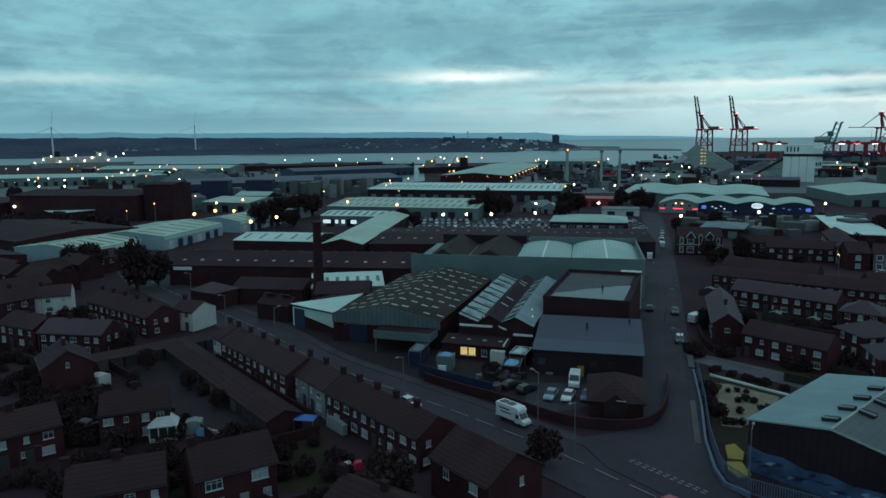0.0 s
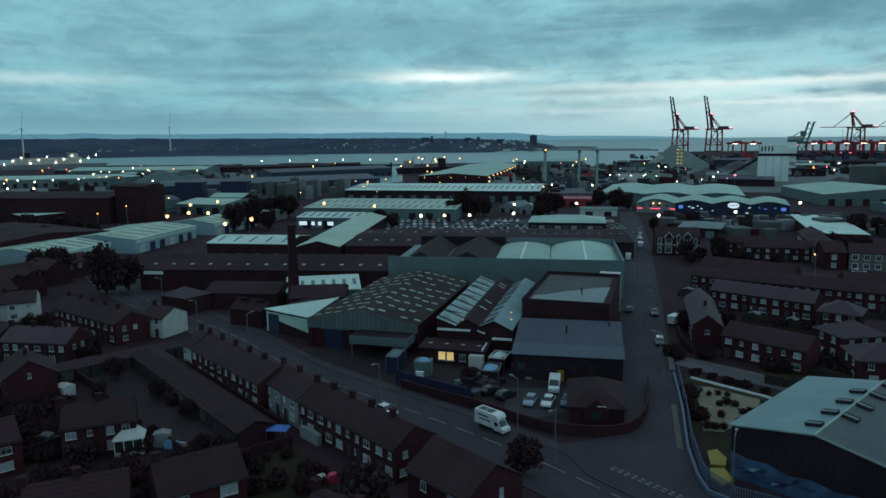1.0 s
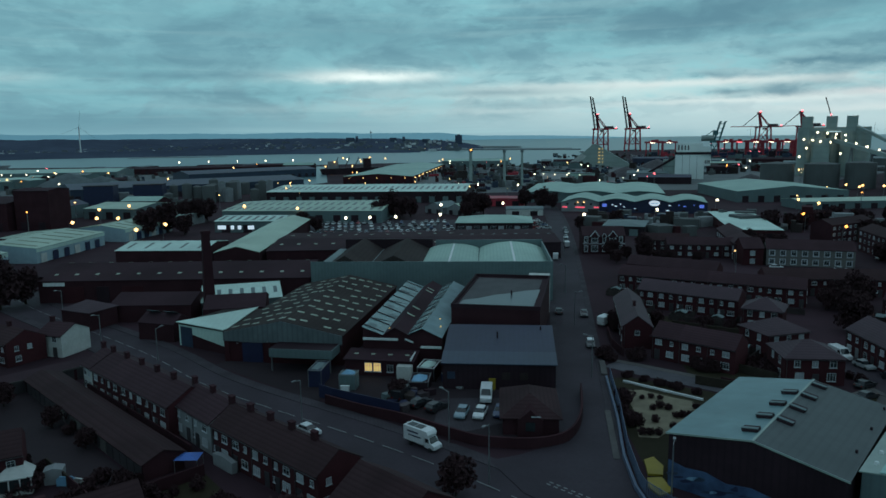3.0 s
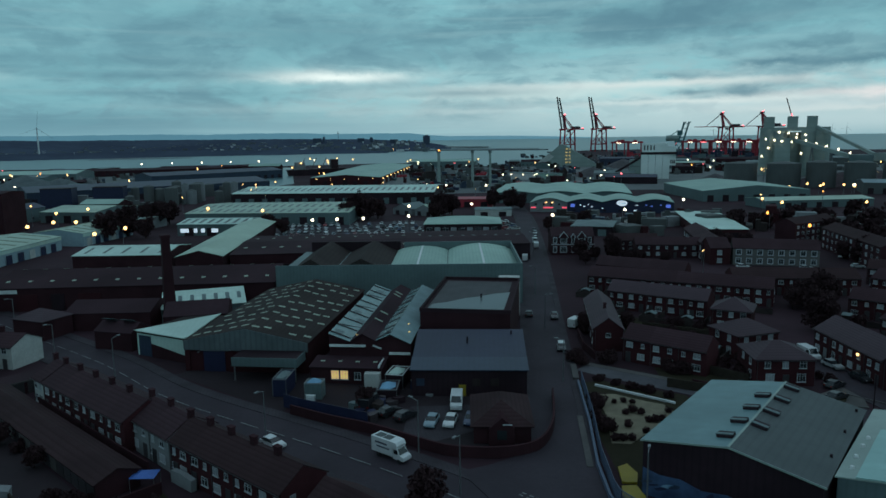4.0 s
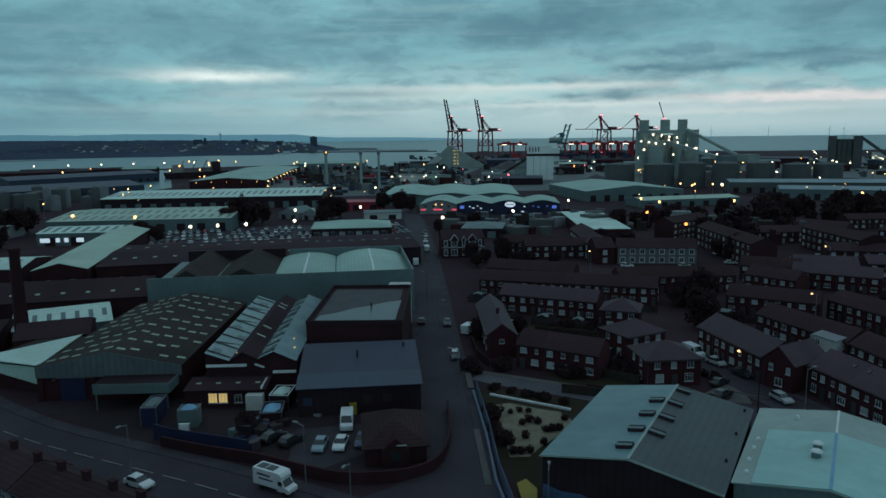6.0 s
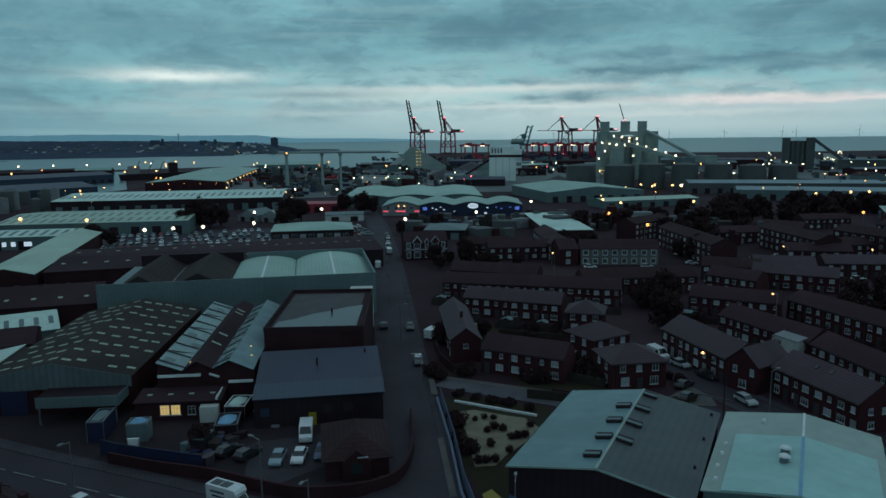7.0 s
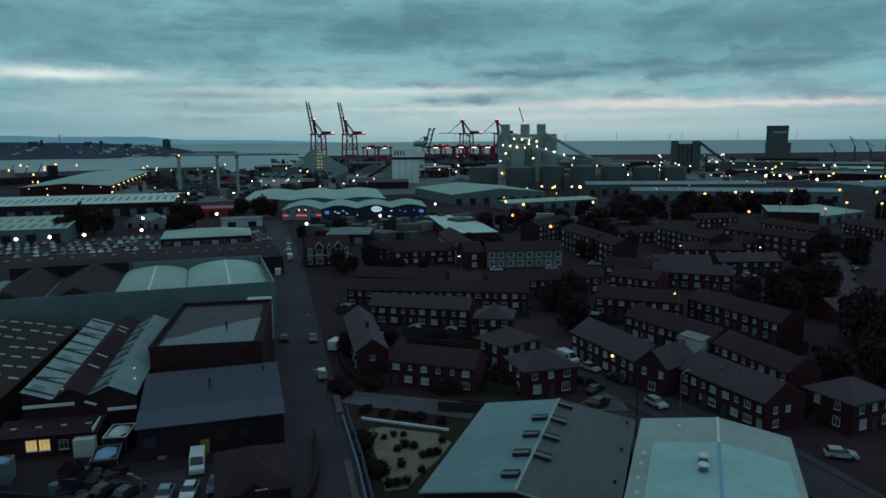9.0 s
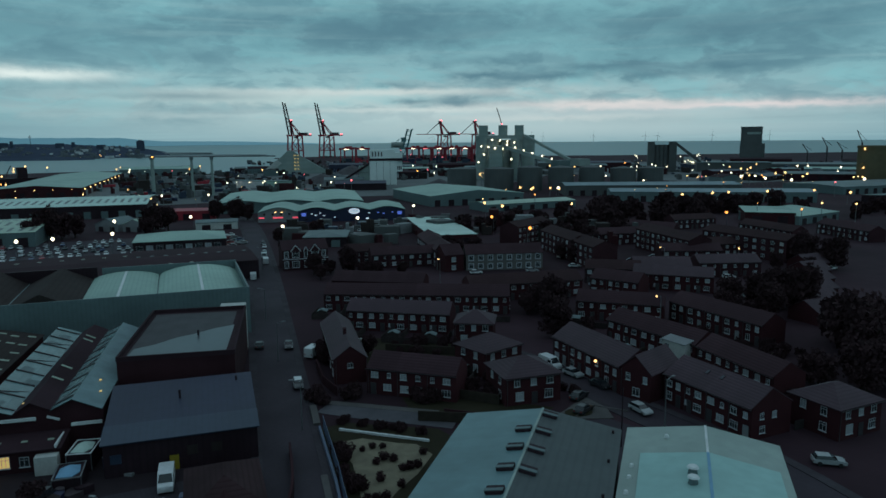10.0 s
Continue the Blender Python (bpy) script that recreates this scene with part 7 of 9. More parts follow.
# car park rows
rc = random.Random(3)
protos = {}
names = ("white", "silver", "grey", "black", "blue", "silver", "white", "pale_blue", "red", "white", "silver")
for row in range(4):
    for k in range(22):
        if rc.random() < 0.16:
            continue
        x = -16 + k * 3.2 + rc.uniform(-0.2, 0.2)
        y = 341 + row * 12.5 - 0.10 * x + rc.uniform(-0.4, 0.4)
        c = rc.choice(names)
        t = 82 if rc.random() < 0.5 else -98
        if c not in protos:
            protos[c] = car(c, x, y, t, c.replace("_", " ") + " car in the full car park")
            tagged(protos[c], group="cars in the car park")
        else:
            copy_thing(protos[c], pose(x, y, 0.06, 0, 0, t))
for k in range(30):
    c = rc.choice(names)
    x, y = rc.uniform(120, 215), rc.uniform(560, 760)
    if c in protos:
        tagged(copy_thing(protos[c], pose(x, y, 0.06, 0, 0, rc.choice((20, 110)))), group="cars in the dock yard")
for k in range(14):
    c = rc.choice(names)
    if c in protos:
        tagged(copy_thing(protos[c], pose(88 + rc.uniform(0, 12), 330 + k * 3.0, 0.06, 0, 0, 160)), group="cars by the office")

# ---- trees ----
def tree_meshes(seed, h, r, dense, leaf):
    rt = random.Random(seed)
    tr = bmesh.new()
    tube(tr, 0.30 * h / 9, 0.16 * h / 9, 0, h * 0.55, 8)
    for k in range(7):
        a, z = rt.uniform(0, 6.28), h * rt.uniform(0.28, 0.55)
        e = Vector((math.cos(a) * r * rt.uniform(0.4, 0.8), math.sin(a) * r * rt.uniform(0.4, 0.8), h * rt.uniform(0.55, 0.85)))
        beam(tr, (0, 0, z), e, 0.12 * h / 9)
    cr = bmesh.new()
    blobs = [(rt.uniform(-0.55, 0.55) * r, rt.uniform(-0.55, 0.55) * r, h * rt.uniform(0.26, 0.84), r * rt.uniform(0.32, 0.58)) for _ in range(24)]
    for k in range(dense):
        bx, by, bz, br = rt.choice(blobs)
        d = Vector((rt.gauss(0, 1), rt.gauss(0, 1), rt.gauss(0, 0.85))).normalized() * br * rt.uniform(0.45, 1.12)
        c = Vector((bx, by, bz)) + d
        s = leaf * rt.uniform(0.6, 1.3)
        q = Euler((rt.uniform(0, 6.28), rt.uniform(0, 6.28), rt.uniform(0, 6.28))).to_matrix()
        vs = [cr.verts.new(c + q @ Vector(v) * s) for v in ((-1, -0.5, 0), (0, -0.62, 0.15), (1, 0, 0), (0, 0.62, 0.15), (-1, 0.5, 0))]
        cr.faces.new(vs)
    return mesh_from(tr, "trunk", BARK), mesh_from(cr, "crown", LEAF_DARK)


TREES = [tree_meshes(21, 9, 3.6, 2600, 0.42), tree_meshes(22, 11, 4.2, 3000, 0.46), tree_meshes(23, 7, 3.0, 2000, 0.36), tree_meshes(24, 13, 4.8, 3400, 0.52)]
BUSH = [tree_meshes(31, 2.4, 1.5, 800, 0.2), tree_meshes(32, 1.7, 1.3, 600, 0.18)]


def plant(name, label, cat, meshes, x, y, s, turn, group):
    ob = thing(name, label, cat, x, y, 0, turn, group)
    ob.scale = (s, s, s)
    part("trunk", meshes[0], BARK, ob)
    part("crown", meshes[1], LEAF_DARK, ob)
    return ob


rt_ = random.Random(77)
wood_tree = tree_meshes(41, 11, 4.2, 900, 0.85)[1]
woods = bmesh.new()
for cx, cy, rx, ry, n, ss in ((228, 258, 20, 12, 8, 0.9), (262, 300, 40, 18, 16, 1.0), (330, 318, 60, 12, 22, 1.1), (300, 284, 36, 12, 9, 0.9), (400, 300, 50, 10, 12, 1.05), (420, 250, 60, 16, 12, 1.0), (210, 312, 20, 8, 7, 0.9), (520, 240, 70, 22, 12, 1.0), (-180, 330, 30, 20, 10, 1.0), (-230, 350, 30, 12, 8, 1.0), (-280, 500, 60, 30, 12, 1.1)):
    for k in range(n):
        start = len(woods.verts)
        woods.from_mesh(wood_tree)
        woods.verts.ensure_lookup_table()
        m = pose(cx + rt_.uniform(-rx, rx), cy + rt_.uniform(-ry, ry), -1.5, 0, 0, rt_.uniform(0, 360)) @ Matrix.Scale(ss * rt_.uniform(0.75, 1.15), 4)
        bmesh.ops.transform(woods, matrix=m, verts=woods.verts[start:])
wood_me = bpy.data.meshes.new("woodland")
woods.to_mesh(wood_me)
woods.free()
wood_me.materials.append(LEAF_DARK)
tagged(new("woodland", wood_me), "dark belts of trees between distant roofs", "trees", "", "stuff")
for x, y, s in ((50.9, 113.9, 0.62), (49.4, 113.3, 0.5), (51.9, 112.8, 0.55), (47.7, 108.6, 0.5), (48.3, 110.0, 0.35), (43.9, 104.4, 0.6), (45.0, 104.2, 0.55), (46.2, 104.0, 0.55), (52.8, 109.5, 0.6), (51.7, 109.6, 0.5), (54.0, 109.5, 0.55), (49.3, 105.8, 0.5), (56.5, 112.6, 0.5), (51.3, 118.2, 0.45), (49.6, 118.1, 0.4), (52.6, 117.4, 0.42)):
    plant("bush", "clipped dark shrub on a gravel bed", "shrub", BUSH[1], x, y, s, x * 40 % 360, "play garden shrubs")
for x, y, k, s in ((13.4, 90.6, 2, 0.76), (-6.5, 79, 0, 0.85), (-8.6, 75.5, 2, 0.9), (-92, 208, 3, 1.15), (-88, 214, 1, 1.0), (-46.5, 95, 2, 0.65), (-55, 110, 2, 0.6), (-62, 108, 0, 0.5), (-70, 128, 0, 0.55), (-58, 133, 2, 0.6), (-38, 113, 2, 0.45), (-46, 122, 2, 0.5), (8.5, 124.5, 2, 0.55), (-118, 235, 1, 1.0), (-128, 240, 0, 1.0), (-86, 366, 3, 1.2), (-92, 352, 1, 1.3), (-76, 356, 0, 1.1), (-78, 402, 1, 1.3), (-84, 398, 3, 1.0), (-76, 412, 1, 1.2), (24, 402, 3, 1.2), (30, 398, 1, 1.2), (18, 396, 0, 1.2), (36, 404, 1, 1.0), (70, 400, 3, 1.1), (78, 404, 1, 1.2), (66, 392, 0, 1.0), (-20, 358, 1, 0.9), (-14, 352, 0, 0.8), (112, 440, 1, 1.1), (120, 432, 3, 1.0), (126, 430, 0, 1.1), (132, 340, 0, 0.9), (110, 330, 2, 0.9)):
    plant("tree", "dark leafy tree between buildings", "tree", TREES[k], x, y, s, rt_.uniform(0, 360), "trees")
for cx, cy, rx, ry, n, ss in ((126, 169, 7, 5, 6, 0.75), (170, 138, 11, 8, 11, 0.9), (139, 94, 9, 8, 9, 0.95), (157, 106, 10, 8, 8, 0.95), (190, 222, 12, 8, 5, 0.8), (236, 168, 14, 8, 6, 0.8), (-72, 146, 6, 3, 4, 0.4), (-84, 160, 8, 5, 4, 0.45), (118, 150, 8, 5, 4, 0.7), (70, 168, 3, 8, 5, 0.5), (62, 156, 2, 10, 5, 0.4), (128, 120, 3, 12, 6, 0.45), (110, 114, 3, 14, 7, 0.45), (152, 250, 14, 8, 6, 0.8), (112, 236, 10, 8, 6, 0.7), (100, 246, 8, 6, 5, 0.7)):
    for k in range(n):
        plant("tree", "dark leafy tree in a dense group", "tree", rt_.choice(TREES), cx + rt_.uniform(-rx, rx), cy + rt_.uniform(-ry, ry), ss * rt_.uniform(0.75, 1.15), rt_.uniform(0, 360), "trees")
for cx, cy, rx, ry, n in ((46.4, 117, 0.5, 3, 5), (44.2, 110, 0.5, 3, 5), (-48, 100, 6, 2, 8), (-28, 98, 6, 4, 10), (-30, 88, 6, 3, 10), (-60, 120, 8, 5, 12), (-48, 90, 4, 3, 6), (70, 134, 6, 5, 8), (80, 128, 3, 6, 8), (58, 140, 2, 2, 4), (112, 110, 3, 16, 12), (88, 124, 3, 6, 6), (88, 150, 6, 5, 8), (-40, 126, 5, 8, 8), (-12, 80, 5, 3, 8), (52, 141, 1.5, 4, 6)):
    for k in range(n):
        plant("bush", "low dark shrub in a garden", "shrub", rt_.choice(BUSH), cx + rt_.uniform(-rx, rx), cy + rt_.uniform(-ry, ry), rt_.uniform(0.6, 1.1), rt_.uniform(0, 360), "shrubs")

hedge_bush = BUSH[0][1]
shrubs = bmesh.new()
for cx, cy, rx, ry, n in ((-50, 104, 10, 5, 26), (-64, 112, 10, 7, 26), (-34, 94, 8, 5, 20), (-24, 92, 6, 6, 16), (-72, 124, 9, 6, 22), (-84, 134, 10, 8, 24), (-60, 96, 8, 4, 16), (-12, 88, 5, 5, 12), (-50, 86, 10, 3, 16), (-96, 148, 10, 10, 20), (118, 112, 3, 16, 20), (72, 132, 6, 5, 10), (140, 122, 6, 12, 18), (82, 158, 7, 6, 14), (51.6, 129.4, 0.8, 0.8, 7), (53.6, 127.0, 0.8, 0.8, 8), (55.7, 124.4, 0.8, 0.8, 8), (57.8, 121.9, 0.8, 0.8, 8), (60.0, 119.3, 0.8, 0.8, 8)):
    for k in range(n):
        start = len(shrubs.verts)
        shrubs.from_mesh(hedge_bush)
        shrubs.verts.ensure_lookup_table()
        m = pose(cx + rt_.uniform(-rx, rx), cy + rt_.uniform(-ry, ry), -0.2, 0, 0, rt_.uniform(0, 360)) @ Matrix.Scale(rt_.uniform(0.5, 1.15) * (0.5 if 50 < cx < 61 else 1.0), 4)
        for v in shrubs.verts[start:]:
            v.co = m @ v.co
shrub_me = bpy.data.meshes.new("garden_shrubs")
shrubs.to_mesh(shrub_me)
shrubs.free()
shrub_me.materials.append(LEAF_DARK)
tagged(new("garden_shrubs", shrub_me), "dark overgrown hedges and shrubs between back gardens", "shrubs", "", "stuff")

# ---- docks and distance ----
def glass_ball(r, name, mat):
    bm = bmesh.new()
    bmesh.ops.create_icosphere(bm, subdivisions=1, radius=r)
    return mesh_from(bm, name, mat)


LAMP_POLE = mesh_from(tube(beam(bmesh.new(), (0, 0, 7.9), (1.3, 0, 8.2), 0.1), 0.11, 0.07, 0, 8.0, 8), "pole", STEEL)
DARK_HEAD = mesh_from(boxes((1.0, 1.75, -0.16, 0.16, 8.14, 8.3)), "lamp_head", STEEL)


def street_lamp(x, y, turn, label, lit=None, size=0.35, h=8.0):
    ob = thing("street_lamp", label, "street lamp", x, y, 0, turn, "street lamps")
    ob.scale = (1, 1, h / 8.0)
    part("pole", LAMP_POLE, STEEL, ob)
    part("lamp_head", DARK_HEAD, STEEL, ob)
    if lit is not None:
        key = (lit.name, size)
        if key not in bulbs:
            bulbs[key] = glass_ball(size, "lamp_glass", lit)
        part("lamp_glass", bulbs[key], lit, ob, at=pose(1.4, 0, 8.1))
    return ob


bulbs = {}
for x, y, t in ((-6.9, 114.8, -130), (-37.0, 150.2, 50), (14.8, 106.2, 130), (-70, 192, -130), (18.2, 93.5, -130), (45, 130, 160), (53.5, 166, -20), (62, 200, 160), (-52, 164, -130), (38.6, 84.0, 60), (92.4, 100, 0), (83, 268, 160)):
    street_lamp(x, y, t, "unlit grey street lamp beside the road")
far_lamps = (
    [(x, y, LAMP_COOL, 0.8) for x, y in ((-242, 396), (-236, 404), (-233, 414), (-390, 669), (-382, 690), (-352, 663), (-304, 570), (-352, 692), (-332, 699), (-386, 871), (-404, 923), (-355, 865))]
    + [(x, y, LAMP_WARM, 0.85) for x, y in ((-348, 912), (-339, 900), (-291, 810), (-292, 853), (-124, 347), (-161, 433), (-130, 407), (-116, 363), (-106, 362), (-121, 429), (-98, 362), (-87, 313), (-79, 329), (-55, 407), (-24, 387), (-87, 414))]
    + [(x, y, LAMP_COOL, 0.75) for x, y in ((1, 337), (11, 337), (22, 336), (50, 387), (44, 338), (101, 539), (87, 387), (130, 529), (110, 324), (150, 336), (256, 618), (202, 373))]
    + [(x, y, LAMP_WARM, 0.8) for x, y in ((245, 363), (243, 342), (350, 447), (345, 458), (339, 439), (281, 332), (348, 325), (383, 337), (411, 334), (424, 331), (452, 322), (485, 310), (483, 285))]
    + [(x, y, LAMP_COOL, 1.1) for x, y in ((362, 436), (600, 449), (619, 446), (593, 417), (586, 388), (647, 360), (563, 804), (761, 449), (874, 563), (884, 554), (483, 484))]
    + [(x, y, LAMP_WARM, 0.26) for x, y in ((196, 190), (137, 140), (122, 214))]
    + [(x, y, LAMP_ORANGE, 0.7) for x, y in ((-209, 418), (-232, 440), (191, 257), (309, 249), (205, 300))]
)
for i, (x, y, m, s) in enumerate(far_lamps):
    street_lamp(x, y, (i * 47) % 360, "lit street lamp glowing over a dark street", m, s, 8.0)
rl = random.Random(19)
for k in range(48):
    a, d = rl.uniform(-38, 62), rl.uniform(620, 1060)
    street_lamp(d * math.sin(radians(a)), d * math.cos(radians(a)) + 20, rl.uniform(0, 360), "lit lamp on the docks", rl.choice((LAMP_WARM, LAMP_COOL, LAMP_WARM, LAMP_ORANGE)), 0.35 + d / 2200, rl.uniform(8, 14))
for k in range(7):
    a = radians(-12.5 + k * 2.1)
    street_lamp(1215 * math.sin(a), 1215 * math.cos(a), 0, "lit lamp on the river wall", LAMP_COOL, 1.15, 9.0)


def ship_to_shore(x, y, turn, boom_up, label):
    """A quay crane, x along its boom: the water side is at negative x."""
    ob = thing("quay_crane", label, "crane", x, y, 0, turn, "quay cranes")
    for lx in (-12, 18):
        for ly in (-12, 12):
            part("leg", beam(bmesh.new(), (lx, ly, 0), (lx + (3 if lx < 0 else -2), ly, 58), 2.6), RED_STEEL, ob)
    for lx in (-11, 17):
        for z in (20, 57):
            part("portal_beam", beam(bmesh.new(), (lx, -12, z), (lx, 12, z), 2.2), RED_STEEL, ob)
    for ly in (-12, 12):
        part("sill_beam", beam(bmesh.new(), (-11, ly, 19), (17, ly, 19), 1.8), RED_STEEL, ob)
        part("sill_beam", beam(bmesh.new(), (-11, ly, 3), (18, ly, 3), 2.2), DARK_STEEL, ob)
        part("brace", beam(bmesh.new(), (-10.5, ly, 20), (16, ly, 56), 1.2), RED_STEEL, ob)
        part("brace", beam(bmesh.new(), (16.5, ly, 20), (4, ly, 38), 1.2), RED_STEEL, ob)
    for ly in (-5, 5):
        part("girder", beam(bmesh.new(), (-16, ly, 59), (44, ly, 59), 3.0), RED_STEEL if boom_up else DARK_STEEL, ob)
    for k in range(6):
        part("girder_tie", beam(bmesh.new(), (-14 + k * 11, -5, 60), (-8 + k * 11, 5, 60), 1.2), DARK_STEEL, ob)
    part("operator_cab", boxes((2, 8, -3, 3, 52, 56.5)), DARK_STEEL, ob)
    bm = bmesh.new()
    tip = Vector((-25, 0, 142)) if boom_up else Vector((-70, 0, 60))
    hinge = Vector((-12, 0, 60)) if boom_up else Vector((-13, 0, 60))
    for ly in (-2.0, 2.0):
        beam(bm, hinge + Vector((0, ly, 0)), tip + Vector((0, ly * 0.6, 0)), 1.7)
        if boom_up:
            beam(bm, hinge + Vector((9, ly, 2)), tip + Vector((6, ly * 0.6, -2)), 1.6)
    for k in range(1, 8):
        c, d = hinge.lerp(tip, k / 8), hinge.lerp(tip, (k - 0.6) / 8)
        beam(bm, c + Vector((0, -2, 0)), c + Vector((0, 2, 0)), 1.2)
        beam(bm, d + Vector((0, -2, 0)), c + Vector((0, 2, 0)), 1.0)
        if boom_up:
            beam(bm, c, c + Vector((9 - 3 * k / 8, 0, 2)), 1.0)
    part("boom", bm, DARK_STEEL if boom_up else RED_STEEL, ob, "raised lattice boom" if boom_up else "lowered lattice boom")
    for ly in (-6, 6):
        part("mast", beam(bmesh.new(), (-2, ly, 58), (-8, ly * 0.4, 94), 2.6), RED_STEEL, ob)
        part("back_stay", beam(bmesh.new(), (-8, ly * 0.4, 94), (18, ly, 59), 1.7), RED_STEEL, ob)
        part("fore_stay", beam(bmesh.new(), (-8, ly * 0.4, 94), hinge.lerp(tip, 0.55), 1.1), DARK_STEEL, ob)
    part("mast_head", boxes((-11, -4, -5, 5, 92, 96)), RED_STEEL, ob)
    for q in range(3):
        part("mast_tie", beam(bmesh.new(), (-3.5 - q * 1.6, -5.2 + q, 66 + q * 9), (-3.5 - q * 1.6, 5.2 - q, 66 + q * 9), 1.4), RED_STEEL, ob)
    part("machinery_house", boxes((14, 34, -5.5, 5.5, 60.6, 66)), DARK_STEEL, ob)
    ob.scale = (1.12, 1, 1)
    for px, pz in ((-5, 97), (43, 61)):
        part("warning_lamp", glass_ball(2.5, "warning_lamp", LAMP_RED), LAMP_RED, ob, at=pose(px, 0, pz))
    return ob


ship_to_shore(659, 1804, 8.0, True, "red and black quay crane with its boom raised")
ship_to_shore(745, 1800, 5.5, True, "red and black quay crane with its boom raised")
ship_to_shore(1062, 1720, -10, False, "red quay crane with its boom lowered")
ship_to_shore(1142, 1668, -12, False, "red quay crane with its boom lowered")


def yard_gantry(x, y, turn):
    ob = thing("yard_gantry_crane", "red rubber-tyred gantry crane on the container yard", "crane", x, y, 0, turn, "yard gantries")
    for lx in (-12, 12):
        for ly in (-4, 4):
            part("leg", boxes((lx - 1.1, lx + 1.1, ly - 1.1, ly + 1.1, 0, 26)), RED_STEEL, ob)
    for ly in (-4, 4):
        part("girder", boxes((-15.5, 15.5, ly - 1.2, ly + 1.2, 26, 29.5)), RED_STEEL, ob)
    part("trolley", boxes((-3, 4, -4, 4, 29.5, 32.5)), RED_STEEL, ob)
    part("lamp", boxes((-5, 5, -5.5, -5.25, 26.4, 27.2)), LAMP_RED if int(x) % 5 == 0 else LAMP_COOL, ob)
    return ob


for x, y in ((612, 1372), (641, 1358), (733, 1310), (755, 1298), (778, 1283), (801, 1268), (824, 1253), (848, 1240), (661, 1462), (790, 1390), (826, 1370), (862, 1345), (893, 1322), (880, 1225), (929, 1210)):
    yard_gantry(x, y, -30 + (x * 7 % 13))
boxes_rnd = random.Random(8)
cont_me = {c: mesh_from(boxes((-6, 6, -1.2, 1.2, 0, 2.6)), "container", m) for c, m in (("red", RED_STEEL), ("blue", METAL_BLUE_LIGHT), ("grey", METAL_GREY), ("dark", METAL_DARK), ("navy", DOOR_BLUE))}
quay_stack = {c: bmesh.new() for c in cont_me}
for k in range(190):
    c = boxes_rnd.choice(list(cont_me))
    x, y = boxes_rnd.uniform(600, 960), boxes_rnd.uniform(1180, 1420)
    for lv in range(boxes_rnd.randint(1, 4)):
        if k >= 30:
            box(quay_stack[c], -6, 6, -1.2, 1.2, lv * 2.6, lv * 2.6 + 2.55, pose(x, y, 0, 0, 0, -30))
            continue
        ob = new("shipping_container", cont_me[c])
        ob.matrix_basis = pose(x, y, lv * 2.6, 0, 0, -30)
        tagged(ob, c + " shipping container stacked on the quay", "container", "stacked containers")
for c, bm in quay_stack.items():
    solid("container_stacks", bm, cont_me[c].materials[0], "stacks of " + c + " shipping containers on the far quay", "containers", "stuff")
for k in range(46):
    c = boxes_rnd.choice(("grey", "dark", "dark", "navy", "grey", "red"))
    x, y = boxes_rnd.uniform(80, 250), boxes_rnd.uniform(575, 980)
    ob = new("shipping_container", cont_me[c])
    ob.matrix_basis = pose(x, y, 0.03, 0, 0, boxes_rnd.choice((12, 100)))
    tagged(ob, c + " container in the dock yard", "container", "dock yard containers")

tl = thing("dock_crane", "teal quay crane with two raised jibs", "crane", 726, 1338, 0, -28)
for lx in (-8, 8):
    for ly in (-6, 6):
        part("leg", beam(bmesh.new(), (lx, ly, 0), (lx * 0.7, ly, 26), 2.6), TEAL_STEEL, tl)
part("portal", boxes((-9, 9, -7, 7, 26, 29)), TEAL_STEEL, tl)
part("drum", tube(bmesh.new(), 5.5, 5.5, -13, 11, 14, m=pose(-12, 0, 35, 0, 90, 0)), SILO, tl, "pale cylindrical counterweight drum")
part("cabin", boxes((-4, 6, -5, 5, 40.6, 50)), TEAL_STEEL, tl)
part("cabin_frame", beam(beam(bmesh.new(), (-26, 0, 33), (-4, 0, 49), 1.3), (-26, 0, 30), (8, 0, 30), 1.6), TEAL_STEEL, tl)
for ly in (-6, 6):
    part("leg_brace", beam(beam(bmesh.new(), (-8, ly, 2), (6, ly, 25), 1.2), (8, ly, 2), (-6, ly, 25), 1.2), TEAL_STEEL, tl)
for lx in (4, 13):
    jib = part("jib", beam(bmesh.new(), (lx - 5, 0, 29), (lx + 5, 0, 67), 3.4), TEAL_STEEL, tl)
    part("jib_head", beam(bmesh.new(), (lx + 4, 0, 65.5), (lx + 8, 0, 66.5), 2.2), TEAL_STEEL, jib)
for q in range(4):
    part("jib_tie", beam(bmesh.new(), (1 + q * 2.6, 0, 36 + q * 9), (10 + q * 2.6, 0, 36 + q * 9), 1.2), TEAL_STEEL, tl)

# grain silos and conveyors
gs = thing("grain_silos", "tall pale concrete grain silos with head houses", "silo", 490, 672, 0, -38)
for i, (sx, sy, r, h) in enumerate(((-25, 3, 7.5, 47), (-14, 4, 7.5, 47), (-25, 18, 7.5, 47), (-14, 18, 7.5, 47), (14, -2, 7.5, 45), (26, -2, 7.5, 45), (14, 13, 7.5, 45), (26, 13, 7.5, 45), (1, 10, 7.5, 44))):
    part("silo", tube(bmesh.new(), r, r, 0, h, 20, sx, sy), SILO, gs, smooth_shade=False)
part("gallery", boxes((-32, 33, -3, 9, 45, 49)), SILO, gs)
for sx in (-24, -2, 16):
    part("head_house", boxes((sx - 5, sx + 5, 0, 8, 49, 60)), SILO, gs)
part("elevator_tower", boxes((-16, -2, -22, -10, 0, 38)), SILO, gs)
jb = bmesh.new()
beam(jb, (-3, 4, 60), (-9, 4, 79), 1.0)
part("jib", jb, DARK_STEEL, gs, "thin crane jib")
